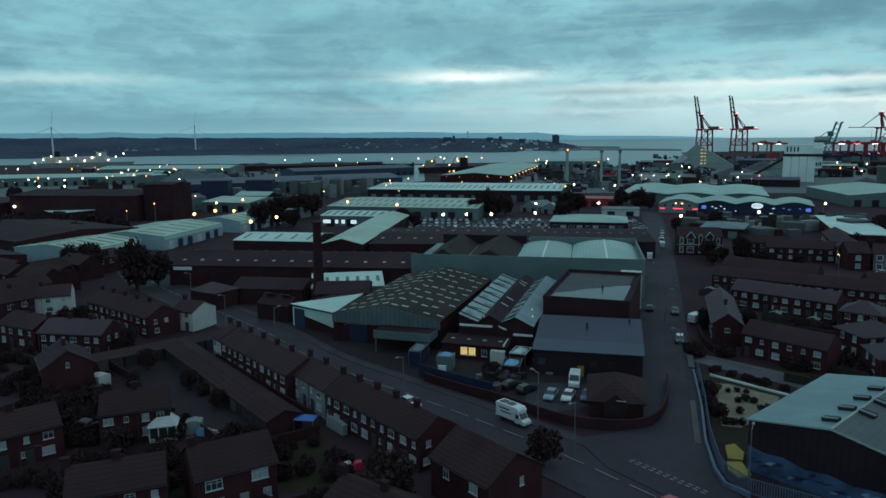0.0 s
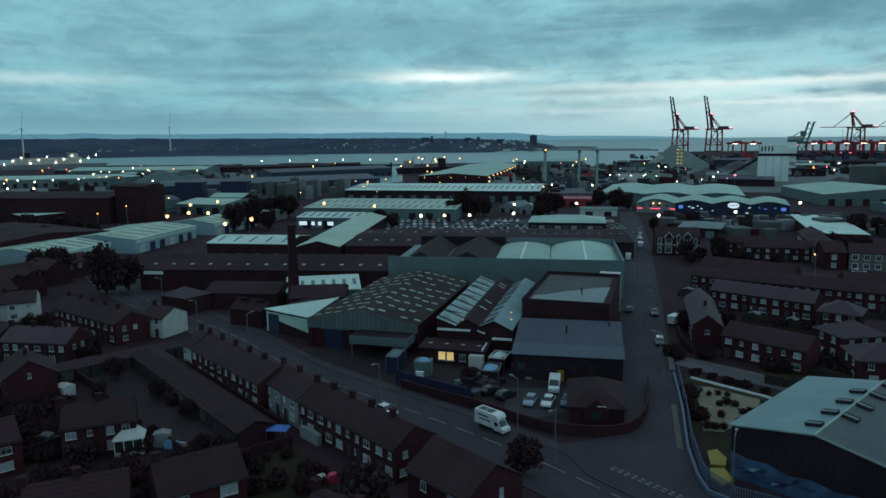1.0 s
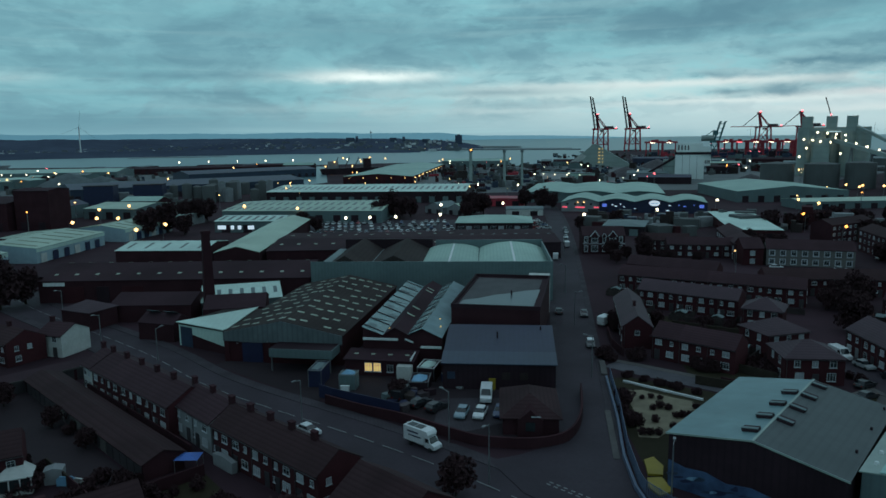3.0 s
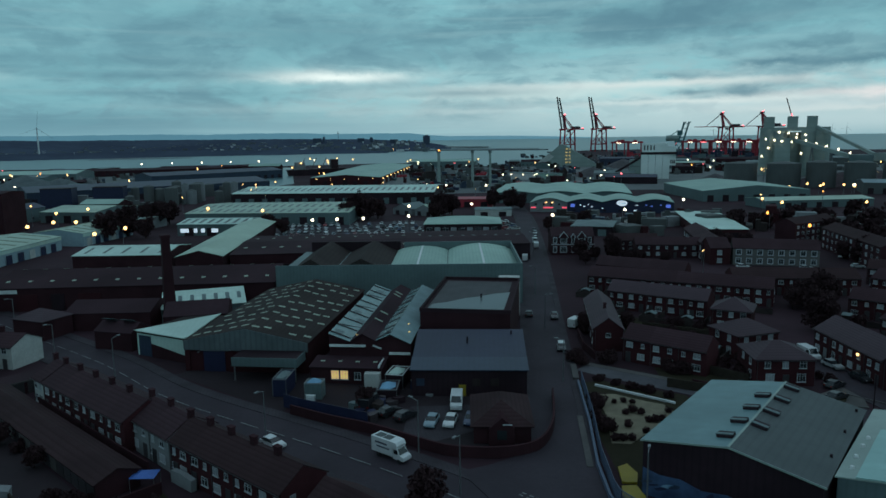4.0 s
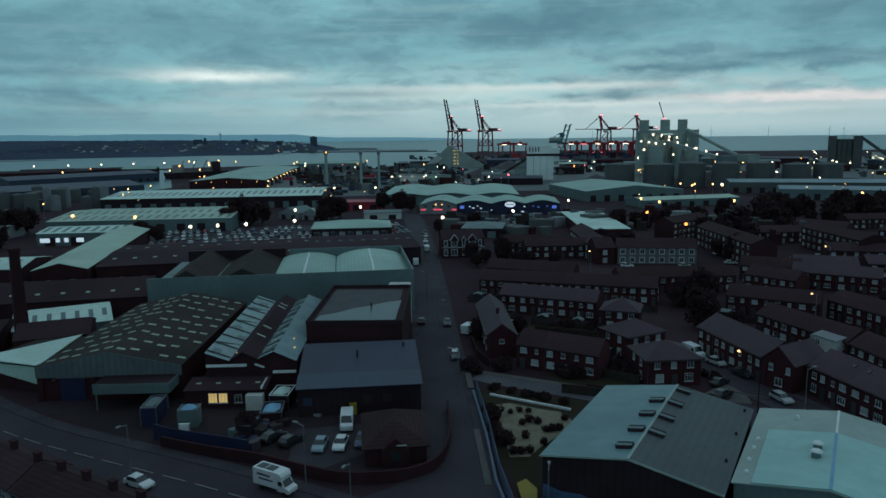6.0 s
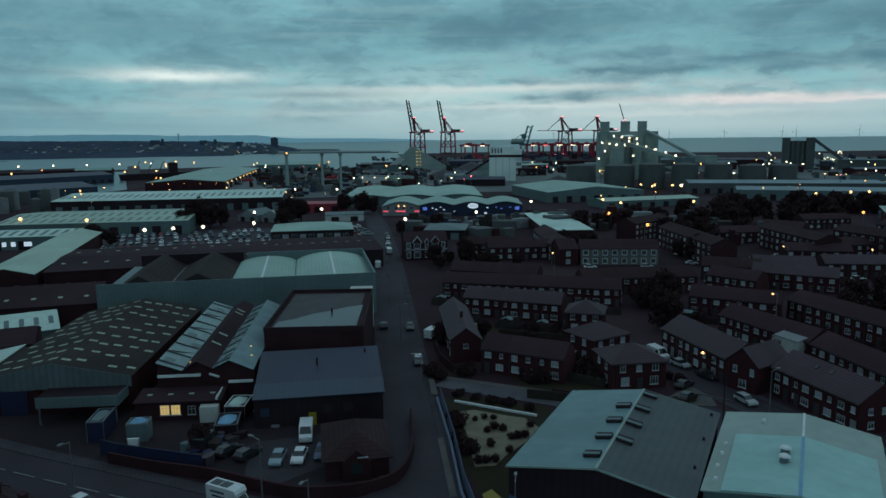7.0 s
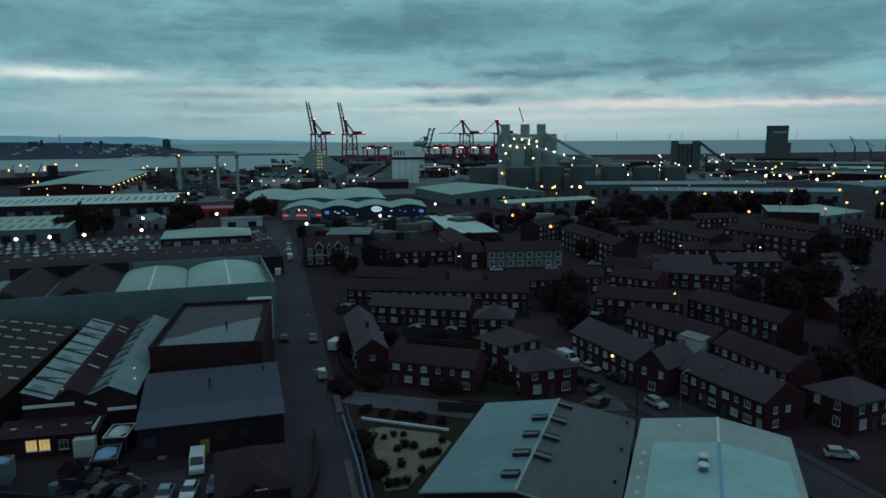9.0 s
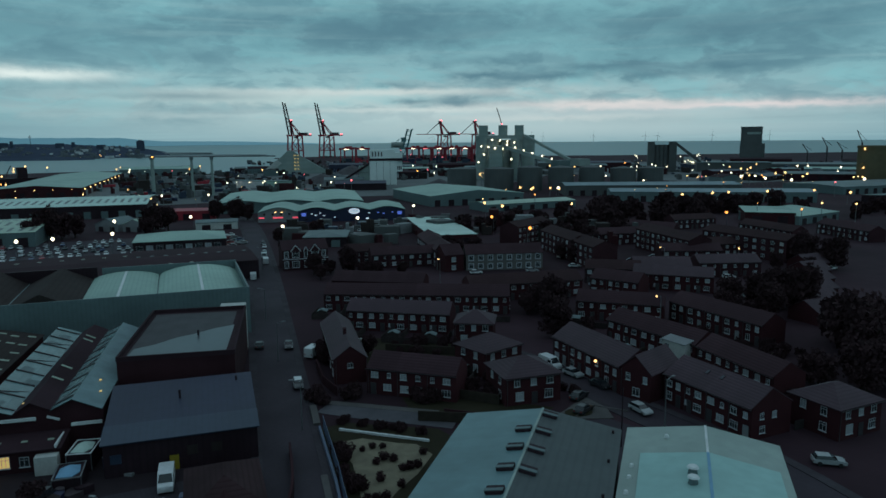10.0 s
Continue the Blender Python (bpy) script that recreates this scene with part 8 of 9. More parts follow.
for k in range(16):
    part("work_lamp", glass_ball(1.0, "work_lamp", LAMP_COOL), LAMP_COOL, gs, at=pose(-28 + (k * 13) % 60, -4.2 if k % 3 else -23, 20 + (k * 7) % 27))
part("signal_lamp", glass_ball(0.9, "signal_lamp", LAMP_RED), LAMP_RED, gs, at=pose(-3, 0, 61.5))
cv = thing("conveyor", "inclined covered conveyor between silos and sheds", "conveyor")
part("gallery", beam(bmesh.new(), (482, 660, 36), (470, 556, 20), 3.0, 3.4), SILO, cv)
part("gallery", beam(bmesh.new(), (505, 657, 49), (496, 560, 20), 2.6, 2.6), SILO, cv)
for f in (0.3, 0.6, 0.92):
    p = Vector((482, 660, 36)).lerp(Vector((470, 556, 20)), f)
    part("trestle", beam(bmesh.new(), (p.x - 4, p.y, 0), p, 1.0), STEEL, cv)
    part("trestle", beam(bmesh.new(), (p.x + 4, p.y, 0), p, 1.0), STEEL, cv)
part("transfer_house", boxes((462, 476, 548, 560, 0, 24)), METAL_GREY, cv)
part("transfer_house", boxes((488, 502, 548, 562, 18, 25)), SILO, cv)
for k, (x, y, r, h) in enumerate(((356, 556, 13, 19), (382, 536, 13, 19), (404, 520, 11, 20), (424, 502, 11, 20), (447, 488, 11, 20), (470, 473, 11, 19), (492, 462, 11, 19))):
    tk = thing("storage_tank", "squat dark concrete storage tank", "tank", x, y, 0, 0, "storage tanks")
    part("shell", tube(bmesh.new(), r, r, 0, h, 24), SILO_DARK, tk)
    part("lid", tube(bmesh.new(), r + 0.2, 1.0, h, h + 1.6, 24), SILO_DARK, tk)

dk = thing("dark_granary", "dark granary towers with a sloping conveyor", "silo", 762, 690, 0, -45)
part("tower", boxes((-20, -8, -8, 8, 0, 41)), SILO_DARK, dk)
for k in range(3):
    part("silo", tube(bmesh.new(), 4.6, 4.6, 0, 37, 14, -4 + k * 8, 0), SILO_DARK, dk)
part("tower", boxes((17, 30, -8, 8, 0, 41)), SILO_DARK, dk)
part("gallery", beam(bmesh.new(), (28, 0, 39), (72, 0, 13), 4), SILO_DARK, dk)
dk.scale = (0.74, 0.8, 0.97)
part("long_wall", boxes((66, 190, -4, 30, 0, 12)), SILO_DARK, dk)
part("long_roof", boxes((65, 191, -5, 31, 12.01, 13)), METAL_GREY, dk)

tw = thing("office_tower", "dark concrete tower block with a pale band", "tower", 1119, 800, 0, -55)
part("wall", boxes((-17, 17, -10, 10, 0, 58)), SILO_DARK, tw)
part("podium", boxes((-17.6, 22, -10.8, 12, 0, 34)), SILO_DARK, tw)
part("crown", boxes((-17.3, 17.3, -10.3, 10.3, 58.1, 63)), SILO_DARK, tw)
part("band", boxes((-7, 15, -10.4, -10.05, 50, 53.5)), SILO, tw)
oc = thing("brick_tower", "ochre brick warehouse tower lit by lamps", "tower", 722, 394, 0, -63)
part("wall", boxes((-12, 30, -9, 20, 0, 34)), OCHRE, oc)
for k in range(6):
    part("pier", boxes((-12 + k * 7, -10.6 + k * 7, -9.8, -9.01, 0, 33)), OCHRE, oc)
part("parapet", boxes((-12.5, 30.5, -9.9, 20.5, 34.01, 36)), OCHRE, oc)
for k in range(3):
    part("wall_lamp", glass_ball(0.9, "wall_lamp", LAMP_WARM), LAMP_WARM, oc, at=pose(-6, -10.5, (6, 15, 33)[k]))

CLEAN_WHITE = surface("clean_white_cladding", (0.76, 0.80, 0.775), (0.64, 0.68, 0.655), 0.6, grain=0.05, stain=0.02, bump=0.0)
wb = thing("concrete_plant", "tall white plant block with a dark band", "plant", 342, 679, 0, -24)
part("wall", boxes((-15, 12, -10, 6, 0, 24)), CLEAN_WHITE, wb)
part("band", boxes((-15.4, 18.4, -10.4, 6.4, 24.01, 26.4)), METAL_DARK, wb)
part("upper_storey", boxes((-14, 10, -10, 6, 26.41, 35)), CLEAN_WHITE, wb)
part("upper_storey", boxes((10.01, 18, -9, 5, 26.41, 32)), CLEAN_WHITE, wb)
part("side_block", boxes((12.01, 18, -8, 4, 13, 23.9)), CLEAN_WHITE, wb)
for k in range(4):
    part("window", boxes((-12.6 + k * 3.0, -11.4 + k * 3.0, -10.06, -10.01, 28.4, 33.0)), METAL_DARK, wb)
for k in range(3):
    part("window", boxes((12.8 + k * 1.7, 13.8 + k * 1.7, -8.06, -8.01, 15, 18.5)), METAL_DARK, wb)
for x in (-8.2, -1.4, 5.4):
    part("joint", boxes((x - 0.12, x + 0.12, -10.05, -10.01, 0, 24)), SILO_DARK, wb)
part("lean_to", boxes((-26, -15.1, -6, 4, 0, 19)), SILO, wb, "lower grey feed tower")
part("stair_landing", boxes((-26.4, -15.1, -6.4, -6.01, 12, 12.6)), STEEL, wb)
part("feed_conveyor", beam(bmesh.new(), (-14, -4, 22), (-44, -14, 4), 2.0), METAL_DARK, wb)

tr_ = thing("scrap_heap_shed", "pointed grey bulk shed with a white sloping end", "shed", 345, 968, 0, -20)
bm = bmesh.new()
profile(bm, [(-36, 0), (52, 0), (52, 2), (4, 31), (-2, 31)], 0, 40)
part("roof", bm, SILO, tr_)
bm = bmesh.new()
profile(bm, [(-36, 3.5), (-24, 3.0), (-10, 14.5), (-17, 19.0)], -1.2, -0.1)
part("white_slope", bm, RENDER_WHITE, tr_)
for k in range(5):
    part("lamp", boxes((6, 9, -0.6, -0.1, 6 + k * 4.6, 7 + k * 4.6)), LIT_WINDOW, tr_)
    part("lamp", boxes((11, 13, -0.6, -0.1, 6 + k * 4.6, 7 + k * 4.6)), LIT_WINDOW, tr_)

fb = thing("floodlit_shed", "long white floodlit shed on the dock road", "shed", 220, 700, 0, -48)
part("wall", boxes((-30, 2, 0, 12, 0, 6.5)), BRIGHT_SHED, fb)
part("roof", boxes((-30.4, 26.4, -0.4, 12.4, 6.51, 7)), METAL_GREY, fb)
part("wall", boxes((2.01, 26, 0, 12, 0, 6.5)), METAL_GREEN, fb)
for k in range(4):
    part("wall_lamp", glass_ball(0.5, "wall_lamp", LAMP_COOL), LAMP_COOL, fb, at=pose(-26 + k * 14, -1.0, 5.2))

# slim steel masts in the dock yard
for x, y, h, w in ((117, 666, 33, 1.6), (140, 625, 33, 1.2), (155, 621, 33, 1.2)):
    m = thing("lighting_column", "thick pale column in the dock yard", "column", x, y, 0, 0, "dock columns")
    part("shaft", tube(bmesh.new(), w, w * 0.85, 0, h - 3, 12), SILO, m)
    part("head", tube(bmesh.new(), w * 1.3, w * 1.3, h - 3, h, 12), STEEL, m)
    if w > 1.5:
        part("warning_lamp", glass_ball(0.9, "warning_lamp", LAMP_ORANGE), LAMP_ORANGE, m, at=pose(0, -w * 1.4, h - 1))
part("cross_beam", beam(bmesh.new(), (112, 700, 31.5), (215, 640, 31.5), 1.0), STEEL, thing("pipe_bridge", "thin pipe bridge between dock columns", "bridge"))

# wind turbines
def turbine(x, y, h, blade, label, turn=0):
    ob = thing("wind_turbine", label, "wind turbine", x, y, -1.0, turn, "wind turbines")
    part("tower", tube(bmesh.new(), h * 0.028, h * 0.016, 0, h, 12), WHITE_PAINT, ob)
    part("nacelle", boxes((-1.5, 1.5, -3, 4, h, h + 3)), WHITE_PAINT, ob)
    for k in range(3):
        a = radians(8 + 120 * k)
        bm = bmesh.new()
        beam(bm, (0, -3.4, h + 1.5), (math.sin(a) * blade, -3.4, h + 1.5 + math.cos(a) * blade), 1.0, 0.5)
        part("blade", bm, METAL_GREY, ob)
    return ob


turbine(-868, 1592, 72, 38, "white wind turbine standing by the river", 28)
turbine(-744, 2155, 83, 48, "white wind turbine standing by the river", 19)
for k in range(9):
    a = radians(31 + k * 2.9 + (k % 3))
    turbine(4300 * math.sin(a), 4300 * math.cos(a), 62, 26, "tiny offshore wind turbine on the horizon", -math.degrees(a))

# far bank landmarks
bk = thing("tower_block", "dark tower block on the far point", "tower", 424, 2666, 0, -9)
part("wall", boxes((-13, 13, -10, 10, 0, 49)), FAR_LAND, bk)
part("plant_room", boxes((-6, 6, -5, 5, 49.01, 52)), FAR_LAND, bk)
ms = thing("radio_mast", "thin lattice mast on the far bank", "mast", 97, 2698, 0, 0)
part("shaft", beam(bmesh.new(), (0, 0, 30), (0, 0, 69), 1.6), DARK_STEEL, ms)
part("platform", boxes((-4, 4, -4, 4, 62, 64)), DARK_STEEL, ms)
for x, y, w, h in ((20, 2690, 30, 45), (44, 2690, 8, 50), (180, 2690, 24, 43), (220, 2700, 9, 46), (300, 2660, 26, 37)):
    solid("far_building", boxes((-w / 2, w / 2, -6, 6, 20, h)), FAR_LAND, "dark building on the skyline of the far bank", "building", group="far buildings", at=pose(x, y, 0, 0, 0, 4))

# ships
sh = thing("moored_ship", "dark moored ship with cranes by the dock sheds", "ship", 5, 905, 0, 8)
part("hull", profile(bmesh.new(), [(-34, 0), (30, 0), (36, 8), (-36, 7)], -6, 6), METAL_DARK, sh)
part("bridge", boxes((18, 27, -5, 5, 8, 19)), METAL_DARK, sh)
part("bridge", boxes((-26, -14, -5, 5, 7, 16)), RENDER_GREY, sh)
for lx in (-20, -6, 6):
    part("derrick", beam(bmesh.new(), (lx, 0, 7), (lx + 7, 0, 21), 0.8), DARK_STEEL, sh)
for k in range(6):
    part("deck_lamp", glass_ball(1.0, "deck_lamp", LAMP_WARM), LAMP_WARM, sh, at=pose(-30 + k * 11, -7, 10 + (k % 3) * 5))
fy = thing("ferry", "pale lit ferry berthed in the distance", "ship", -600, 1190, 0, 25)
part("hull", profile(bmesh.new(), [(-75, 0), (70, 0), (80, 8), (-78, 8)], -9, 9), RENDER_GREY, fy)
part("superstructure", boxes((-60, 40, -8, 8, 8.01, 18)), RENDER_WHITE, fy)
part("bridge", boxes((20, 36, -8, 8, 18.01, 25)), RENDER_WHITE, fy)
part("funnel", boxes((-42, -34, -4, 4, 18.01, 27)), METAL_DARK, fy)
for k in range(12):
    part("deck_lamp", glass_ball(1.4, "deck_lamp", LAMP_COOL), LAMP_COOL if k % 2 else LAMP_WARM, fy, at=pose(-70 + k * 12, -10, 9 + (k * 5) % 14))
for x, y, t in ((880, 705, -50), (905, 740, -50)):
    s2_ = thing("coaster", "white coaster berthed beside a quay", "ship", x, y, 0, t, "coasters")
    part("hull", profile(bmesh.new(), [(-24, 0), (22, 0), (27, 6), (-25, 6)], -5, 5), METAL_BLUE_LIGHT, s2_)
    part("bridge", boxes((-20, -8, -4, 4, 6.01, 16)), RENDER_WHITE, s2_)
    part("mast", beam(bmesh.new(), (-12, 0, 16), (-12, 0, 24), 0.5), STEEL, s2_)
    for k in range(3):
        part("deck_lamp", glass_ball(0.8, "deck_lamp", LAMP_COOL), LAMP_COOL, s2_, at=pose(-18 + k * 15, -6, 9))
for x, y, h in ((1218, 722, 44), (1226, 700, 36), (1268, 690, 55), (760, 380, 60), (1182, 735, 33)):
    cn = thing("dock_crane", "thin dark jib crane on the skyline", "crane", x, y, 0, -50, "jib cranes")
    part("tower", beam(bmesh.new(), (0, 0, 0), (0, 0, h * 0.62), 2.4), DARK_STEEL, cn)
    part("jib", beam(bmesh.new(), (0, 0, h * 0.62), (-9, 0, h), 1.2), DARK_STEEL, cn)
    part("stay", beam(bmesh.new(), (7, 0, h * 0.68), (-9, 0, h), 0.6), DARK_STEEL, cn)
# navy lorry tanks and huts of the middle distance
for x, y, w in ((-172, 540, 20), (-140, 545, 20)):
    nb = thing("navy_silo_hut", "tall navy clad hut in a yard", "hut", x, y, 0, 0, "navy huts")
    part("wall", boxes((-w / 2, w / 2, -6, 6, 0, 13)), DOOR_BLUE, nb)
    part("roof", boxes((-w / 2 - 0.3, w / 2 + 0.3, -6.3, 6.3, 13.01, 13.4)), METAL_DARK, nb)
for k in range(26):
    x, y = rl.uniform(-130, -60), rl.uniform(520, 620)
    tk = thing("process_tank", "pale upright tank in a works yard", "tank", x, y, 0, 0, "process tanks")
    r, h = rl.uniform(2.5, 4.5), rl.uniform(6, 14)
    part("shell", tube(bmesh.new(), r, r, 0, h, 14), SILO_DARK if k % 4 else RENDER_GREY, tk)
    part("lid", tube(bmesh.new(), r, 0.4, h, h + 1.0, 14), SILO_DARK, tk)
# scattered low sheds and brick buildings filling the middle distance
for k in range(64):
    a, d = rl.uniform(-36, 62), rl.uniform(430, 1150)
    x, y = d * math.sin(radians(a)), d * math.cos(radians(a)) + 20
    if -60 < x < 270 and y < 1060 or 330 < x < 620 and 400 < y < 720 or 220 < x < 600 and y < 500:
        continue
    w, dep, h = rl.uniform(12, 46), rl.uniform(10, 26), rl.uniform(4, 9)
    t = rl.choice((-15, 10, 70, -30))
    ob, rf, L = building("dock_building", "low dock building in a dark yard", "building", (x, y), None, dep, h, h + rl.uniform(1, 3), "gable", rl.choice((BRICK_DARK, METAL_GREY, METAL_DARK, BRICK)), rl.choice((FELT, METAL_GREY, METAL_GREEN, TILE, METAL_BLUE)), 0.3, "dock buildings", w, t)
    for i in range(int(w / 6)):
        window(ob, 3 + i * 6, 1.5, 2.2, 1.6, "F", 2, None, sill=False)
# small brick houses and walls of the near middle distance, west of the works
for k in range(26):
    x, y = rl.uniform(-150, -96), rl.uniform(150, 235)
    if x > -118 and y > 196:
        continue
    ob, rf, L = building("house", "dark brick house in a back street", "house", (x, y), None, 8, 5.2, 7.6, "gable", BRICK_DARK, rl.choice((TILE, TILE_BROWN)), 0.3, "back street houses", rl.uniform(9, 16), rl.choice((-32, 58)))
    for i in range(int(L / 3.5)):
        window(ob, 1.8 + i * 3.4, 3.4, 1.2, 1.2, "F", 2, None)

# far lamps too many to count, each a thin post with a lit head
rf = random.Random(77)


def lamp_field(label, mat, spots, size):
    bm = bmesh.new()
    for x, y, h in spots:
        box(bm, x - 0.12, x + 0.12, y - 0.12, y + 0.12, 0, h)
        n0 = len(bm.faces)
        k = size * rf.uniform(0.4, 1.0)
        tube(bm, k * 0.5, k, h, h + k * 0.7, 8, x, y)
        tube(bm, k, k * 0.45, h + k * 0.7, h + k * 1.5, 8, x, y)
        bm.faces.ensure_lookup_table()
        for f in bm.faces[n0:]:
            f.material_index = 1
    ob = solid("distant_lamps", bm, STEEL, label, "lamps", "stuff")
    ob.data.materials.append(mat)


def spread(n, a0, a1, d0, d1, h0=6.0, h1=12.0):
    out = []
    for k in range(n):
        a, d = radians(rf.uniform(a0, a1)), rf.uniform(d0, d1)
        out.append((d * math.sin(a), d * math.cos(a) + 10, rf.uniform(h0, h1)))
    return out


lamp_field("cluster of white lamps over the dock yards", LAMP_COOL, spread(14, -33, -18, 620, 1050) + spread(16, 40, 54, 640, 1000) + spread(12, 8, 24, 560, 1000), 0.9)
lamp_field("warm lamps scattered through the dock yards", LAMP_WARM, spread(13, -33, -16, 420, 900) + spread(16, -10, 20, 420, 620) + spread(26, 34, 62, 420, 900), 0.6)
lamp_field("orange lamps scattered along dock roads", LAMP_ORANGE, spread(8, -32, -22, 380, 560) + spread(14, 38, 62, 380, 800), 0.5)
lamp_field("small red lamps on masts and roofs", LAMP_RED, spread(10, 10, 60, 560, 1100, 8, 16) + spread(3, -32, -20, 900, 1100), 0.8)
lamp_field("tiny lights along the far bank", LAMP_WARM, [(x, y, h) for x, y, h in spread(34, -36, 9, 2330, 2380, 3, 9)], 1.3)

# yard clutter of the docks: crates, trailers, stacked goods and cabins, too small to count
clutter = {n: bmesh.new() for n in ("dark", "rust", "pale", "blue", "grey")}
for zone, count in (((90, 265, 570, 1000), 260), ((250, 640, 720, 1120), 260), ((-330, -90, 460, 1060), 240), ((620, 1150, 480, 980), 240), ((420, 640, 1120, 1500), 90), ((118, 205, 300, 372), 60), ((205, 260, 240, 330), 40)):
    for k in range(count):
        x, y = rf.uniform(zone[0], zone[1]), rf.uniform(zone[2], zone[3])
        if -120 < x < -10 and 630 < y < 1160:
            continue
        n = rf.choice(("dark", "dark", "rust", "grey", "grey", "pale", "blue", "dark"))
        w, d, h = rf.uniform(2, 9), rf.uniform(2, 5), rf.uniform(1.5, 5.0)
        if rf.random() < 0.12:
            w, d, h = w * 2.2, d * 2, h * 1.5
        m = pose(x, y, 0, 0, 0, rf.choice((-30, 60, 12, 100)) + rf.uniform(-6, 6))
        box(clutter[n], -w / 2, w / 2, -d / 2, d / 2, 0, h, m)
        if rf.random() < 0.5:
            box(clutter[n], -w / 2, -w / 2 + w * 0.4, -d / 2, d / 2, h, h * 1.4, m)
# The dark goods get a lighter tone that stands in for distance haze.
for n, mat in (("dark", SILO_DARK), ("rust", BRICK), ("pale", RENDER_GREY), ("blue", METAL_BLUE_LIGHT), ("grey", ASBESTOS)):
    solid("dock_goods", clutter[n], mat, n + " crates, trailers and stacked goods across the dock yards", "goods", "stuff")

# conical heaps of stone and scrap
for x, y, r, h, m in ((-262, 730, 34, 15, ASBESTOS_PALE), (-236, 742, 26, 11, ASBESTOS_PALE), (300, 742, 22, 10, DAMP_FELT), (330, 770, 18, 8, ASBESTOS_PALE), (410, 905, 26, 12, DAMP_FELT), (372, 620, 16, 7, DAMP_FELT)):
    bm = bmesh.new()
    top = bm.verts.new((0, 0, h))
    prev = None
    rows = []
    for q, (fr, fz) in enumerate(((0.35, 0.72), (0.7, 0.34), (1.0, 0.0))):
        rows.append([bm.verts.new((r * fr * math.cos(a * 0.3142) * (1 + 0.16 * noise.noise((a * 0.6, x, q))), r * fr * math.sin(a * 0.3142) * (1 + 0.16 * noise.noise((a * 0.6, y, q))), h * fz)) for a in range(20)])
    for i in range(20):
        j = (i + 1) % 20
        bm.faces.new((top, rows[0][i], rows[0][j]))
        for p, q in zip(rows, rows[1:]):
            bm.faces.new((p[i], q[i], q[j], p[j]))
    solid("gravel_mound", bm, m, "sloping mound of loose stone in a dock yard", "mound", group="gravel mounds", at=pose(x, y, 0.02))

# long low sheds along the farther quays
for x, y, w, d, h, t, wm, rm in ((640, 900, 120, 30, 9, -38, SILO_DARK, METAL_GREY), (760, 860, 90, 26, 8, -42, BRICK_DARK, METAL_BLUE), (880, 620, 110, 30, 9, -55, SILO_DARK, METAL_GREY), (960, 560, 120, 28, 8, -58, METAL_GREY, METAL_GREY), (1010, 760, 90, 30, 10, -52, BRICK_DARK, FELT), (820, 520, 80, 26, 7, -58, METAL_GREY, METAL_GREEN), (700, 470, 70, 24, 7, -58, BRICK_DARK, METAL_GREY), (560, 930, 80, 26, 8, -34, BRICK_DARK, FELT), (470, 960, 60, 22, 7, -30, SILO_DARK, METAL_GREY), (420, 1010, 50, 20, 9, -26, METAL_BLUE, METAL_BLUE), (280, 690, 40, 16, 6, -28, RENDER_GREY, METAL_GREY), (262, 620, 46, 14, 6, -24, METAL_DARK, METAL_BLUE), (1080, 620, 140, 30, 9, -60, SILO_DARK, FELT), (1150, 500, 160, 30, 9, -66, SILO_DARK, METAL_GREY)):
    ob, rf_, L = building("quay_shed", "long low shed on the farther quays", "shed", (x, y), None, d, h, h + 2.2, "gable", wm, rm, 0.3, "quay sheds", w, t)
    for i in range(5):
        part("loading_door", boxes((L * (i + 0.3) / 5, L * (i + 0.6) / 5, -0.12, -0.005, 0, 4.4)), METAL_DARK, ob)

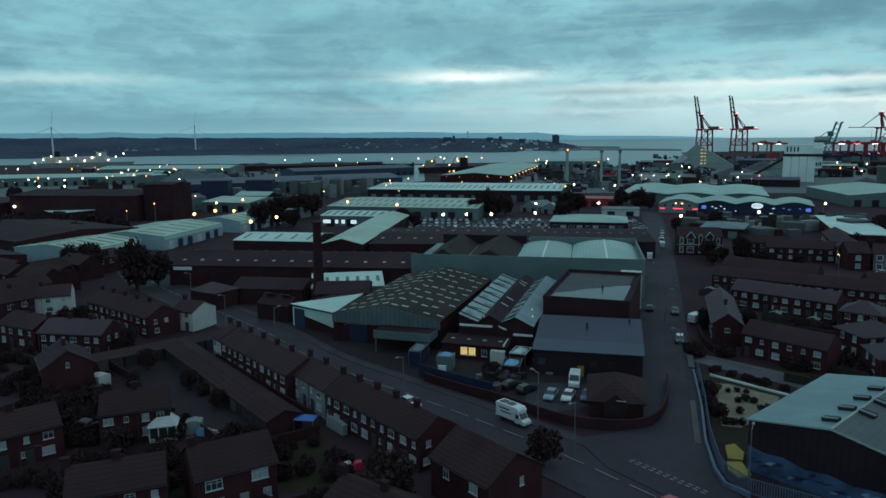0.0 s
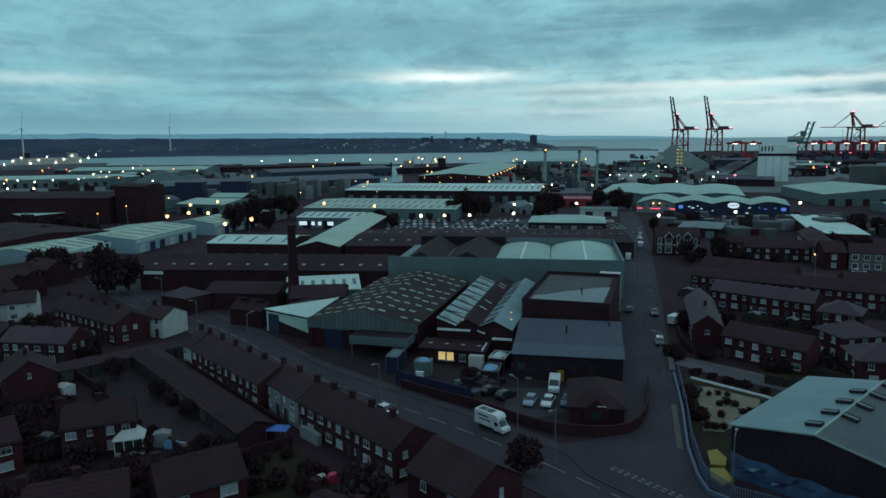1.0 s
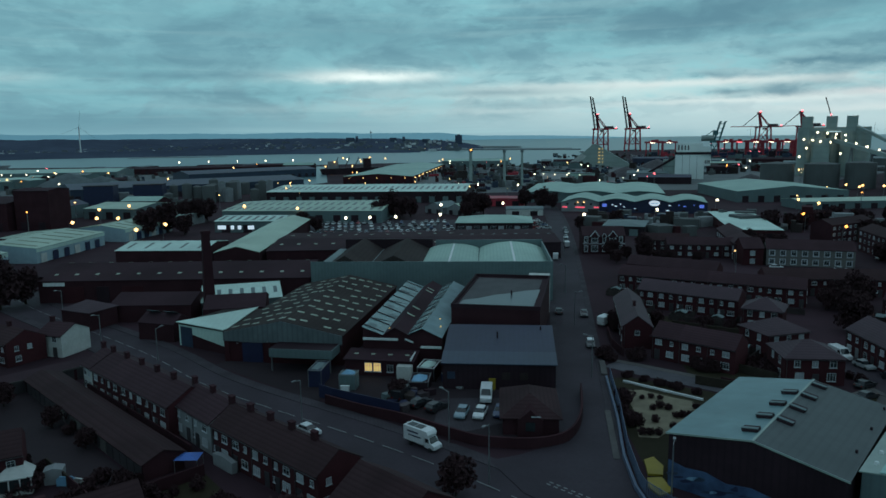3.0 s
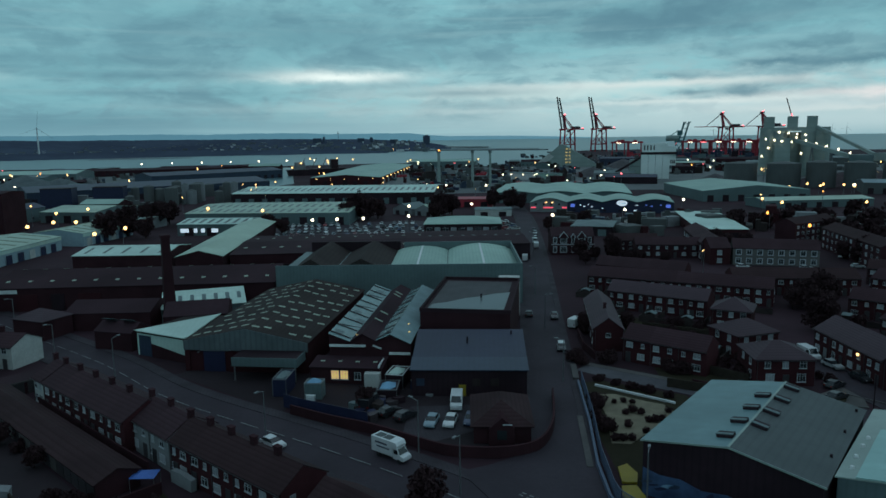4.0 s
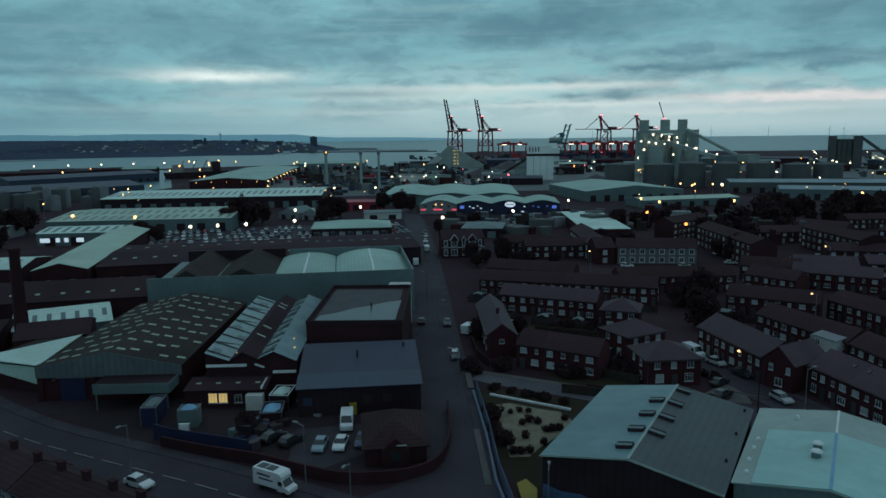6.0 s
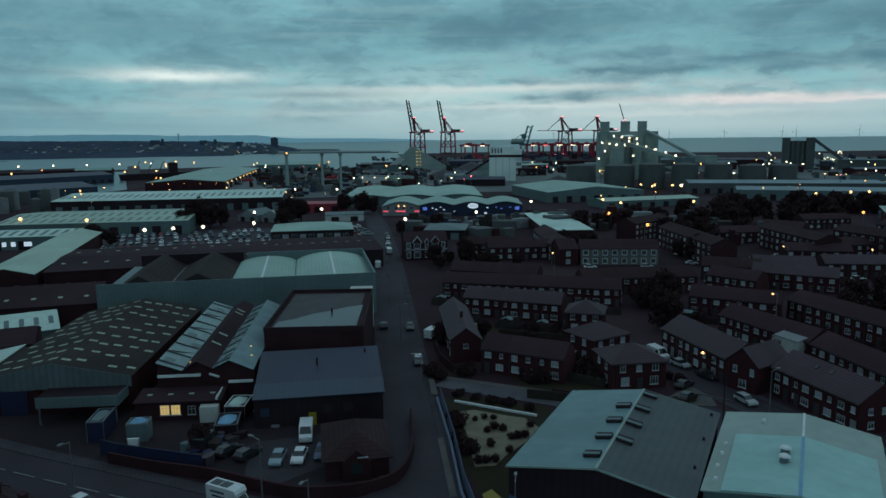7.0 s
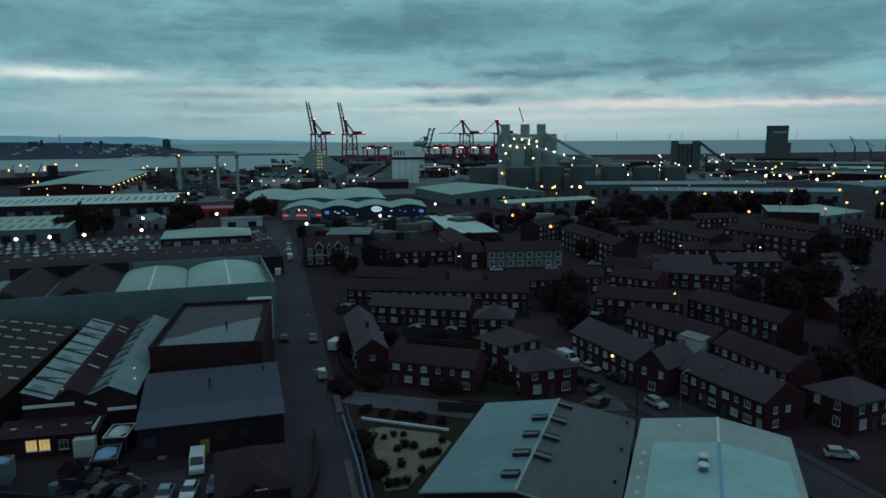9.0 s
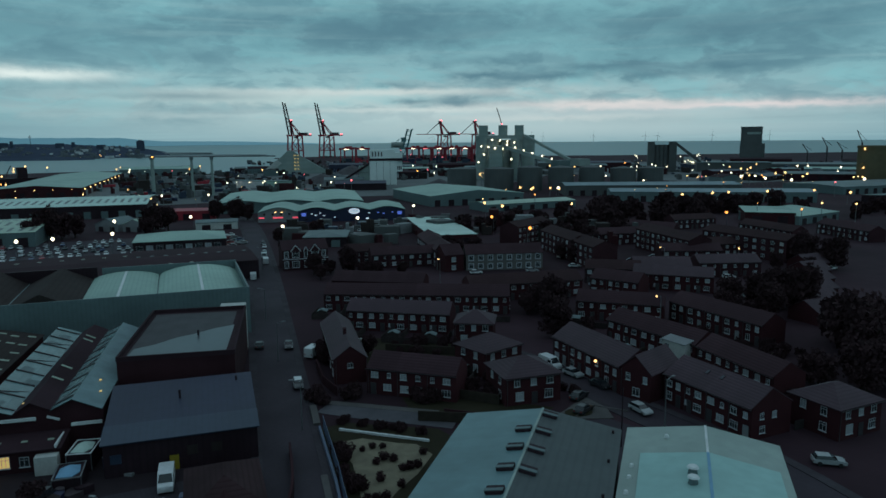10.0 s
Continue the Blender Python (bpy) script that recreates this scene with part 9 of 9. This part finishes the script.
# porch lamp and roof windows of the estate rows
wl_ob = thing("wall_lamp", "lit bulkhead lamp under the eaves of a terrace", "lamp", 98.45, 121.4, 4.2, 8)
part("bracket", boxes((-0.02, 0.34, -0.08, 0.08, 0.0, 0.1)), STEEL, wl_ob)
part("lamp_glass", glass_ball(0.28, "lamp_glass", LAMP_WARM), LAMP_WARM, wl_ob, at=pose(-0.1, 0, -0.12))
for x, y in ((103.4, 101.0), (103.1, 98.0)):
    rw = thing("roof_window", "small glazed roof window on a slate roof", "roof window", x, y, 6.82, -97, "roof windows")
    part("frame", boxes((-0.32, 0.32, -0.45, 0.45, -0.1, 0.08)), METAL_DARK, rw, at=pose(0, 0, 0, 32, 0, 0))
    part("pane", boxes((-0.26, 0.26, -0.38, 0.38, 0.084, 0.105)), FELT_WET, rw, at=pose(0, 0, 0, 32, 0, 0))
lamp_field("warm lamps along the dock road", LAMP_WARM, [(288, 441, 8), (354, 434, 8), (352, 422, 8), (837, 789, 10), (810, 748, 10), (785, 712, 10), (557, 475, 9), (549, 457, 9), (563, 459, 9), (560, 419, 9), (427, 316, 8), (584, 414, 9), (600, 440, 9), (640, 470, 9), (700, 520, 10), (735, 560, 10), (620, 400, 9), (660, 420, 9)], 1.0)
lamp_field("red and orange lamps in the container yard", LAMP_RED, spread(14, 26, 33.5, 1250, 1480, 10, 24), 0.9)
lamp_field("bright white floodlights over a berth", LAMP_COOL, spread(20, 46.5, 51.5, 960, 1120, 6, 22), 1.0)
lamp_field("small warm lamps along estate walls", LAMP_WARM, [(131.1, 146.9, 3.8), (133.7, 234.8, 3.8), (216.6, 205.7, 3.8), (236, 190, 4), (252, 230, 4), (190, 150, 4), (270, 250, 4), (300, 230, 4)], 0.34)
# cars standing in rows before the market hall
for k in range(26):
    c = rc.choice(names)
    if c in protos:
        tagged(copy_thing(protos[c], pose(150 + (k % 13) * 3.1, 362 - (k % 13) * 1.35 - (k // 13) * 14, 0.06, 0, 0, 66 if k % 2 else -114)), group="cars before the market hall")
# row of lamps down the long conveyor
for k in range(7):
    f_ = k / 6
    part("work_lamp", glass_ball(0.9, "work_lamp", LAMP_COOL), LAMP_COOL, cv, at=pose(482 - 12 * f_, 657.2 - 104 * f_, 38.5 - 16 * f_))
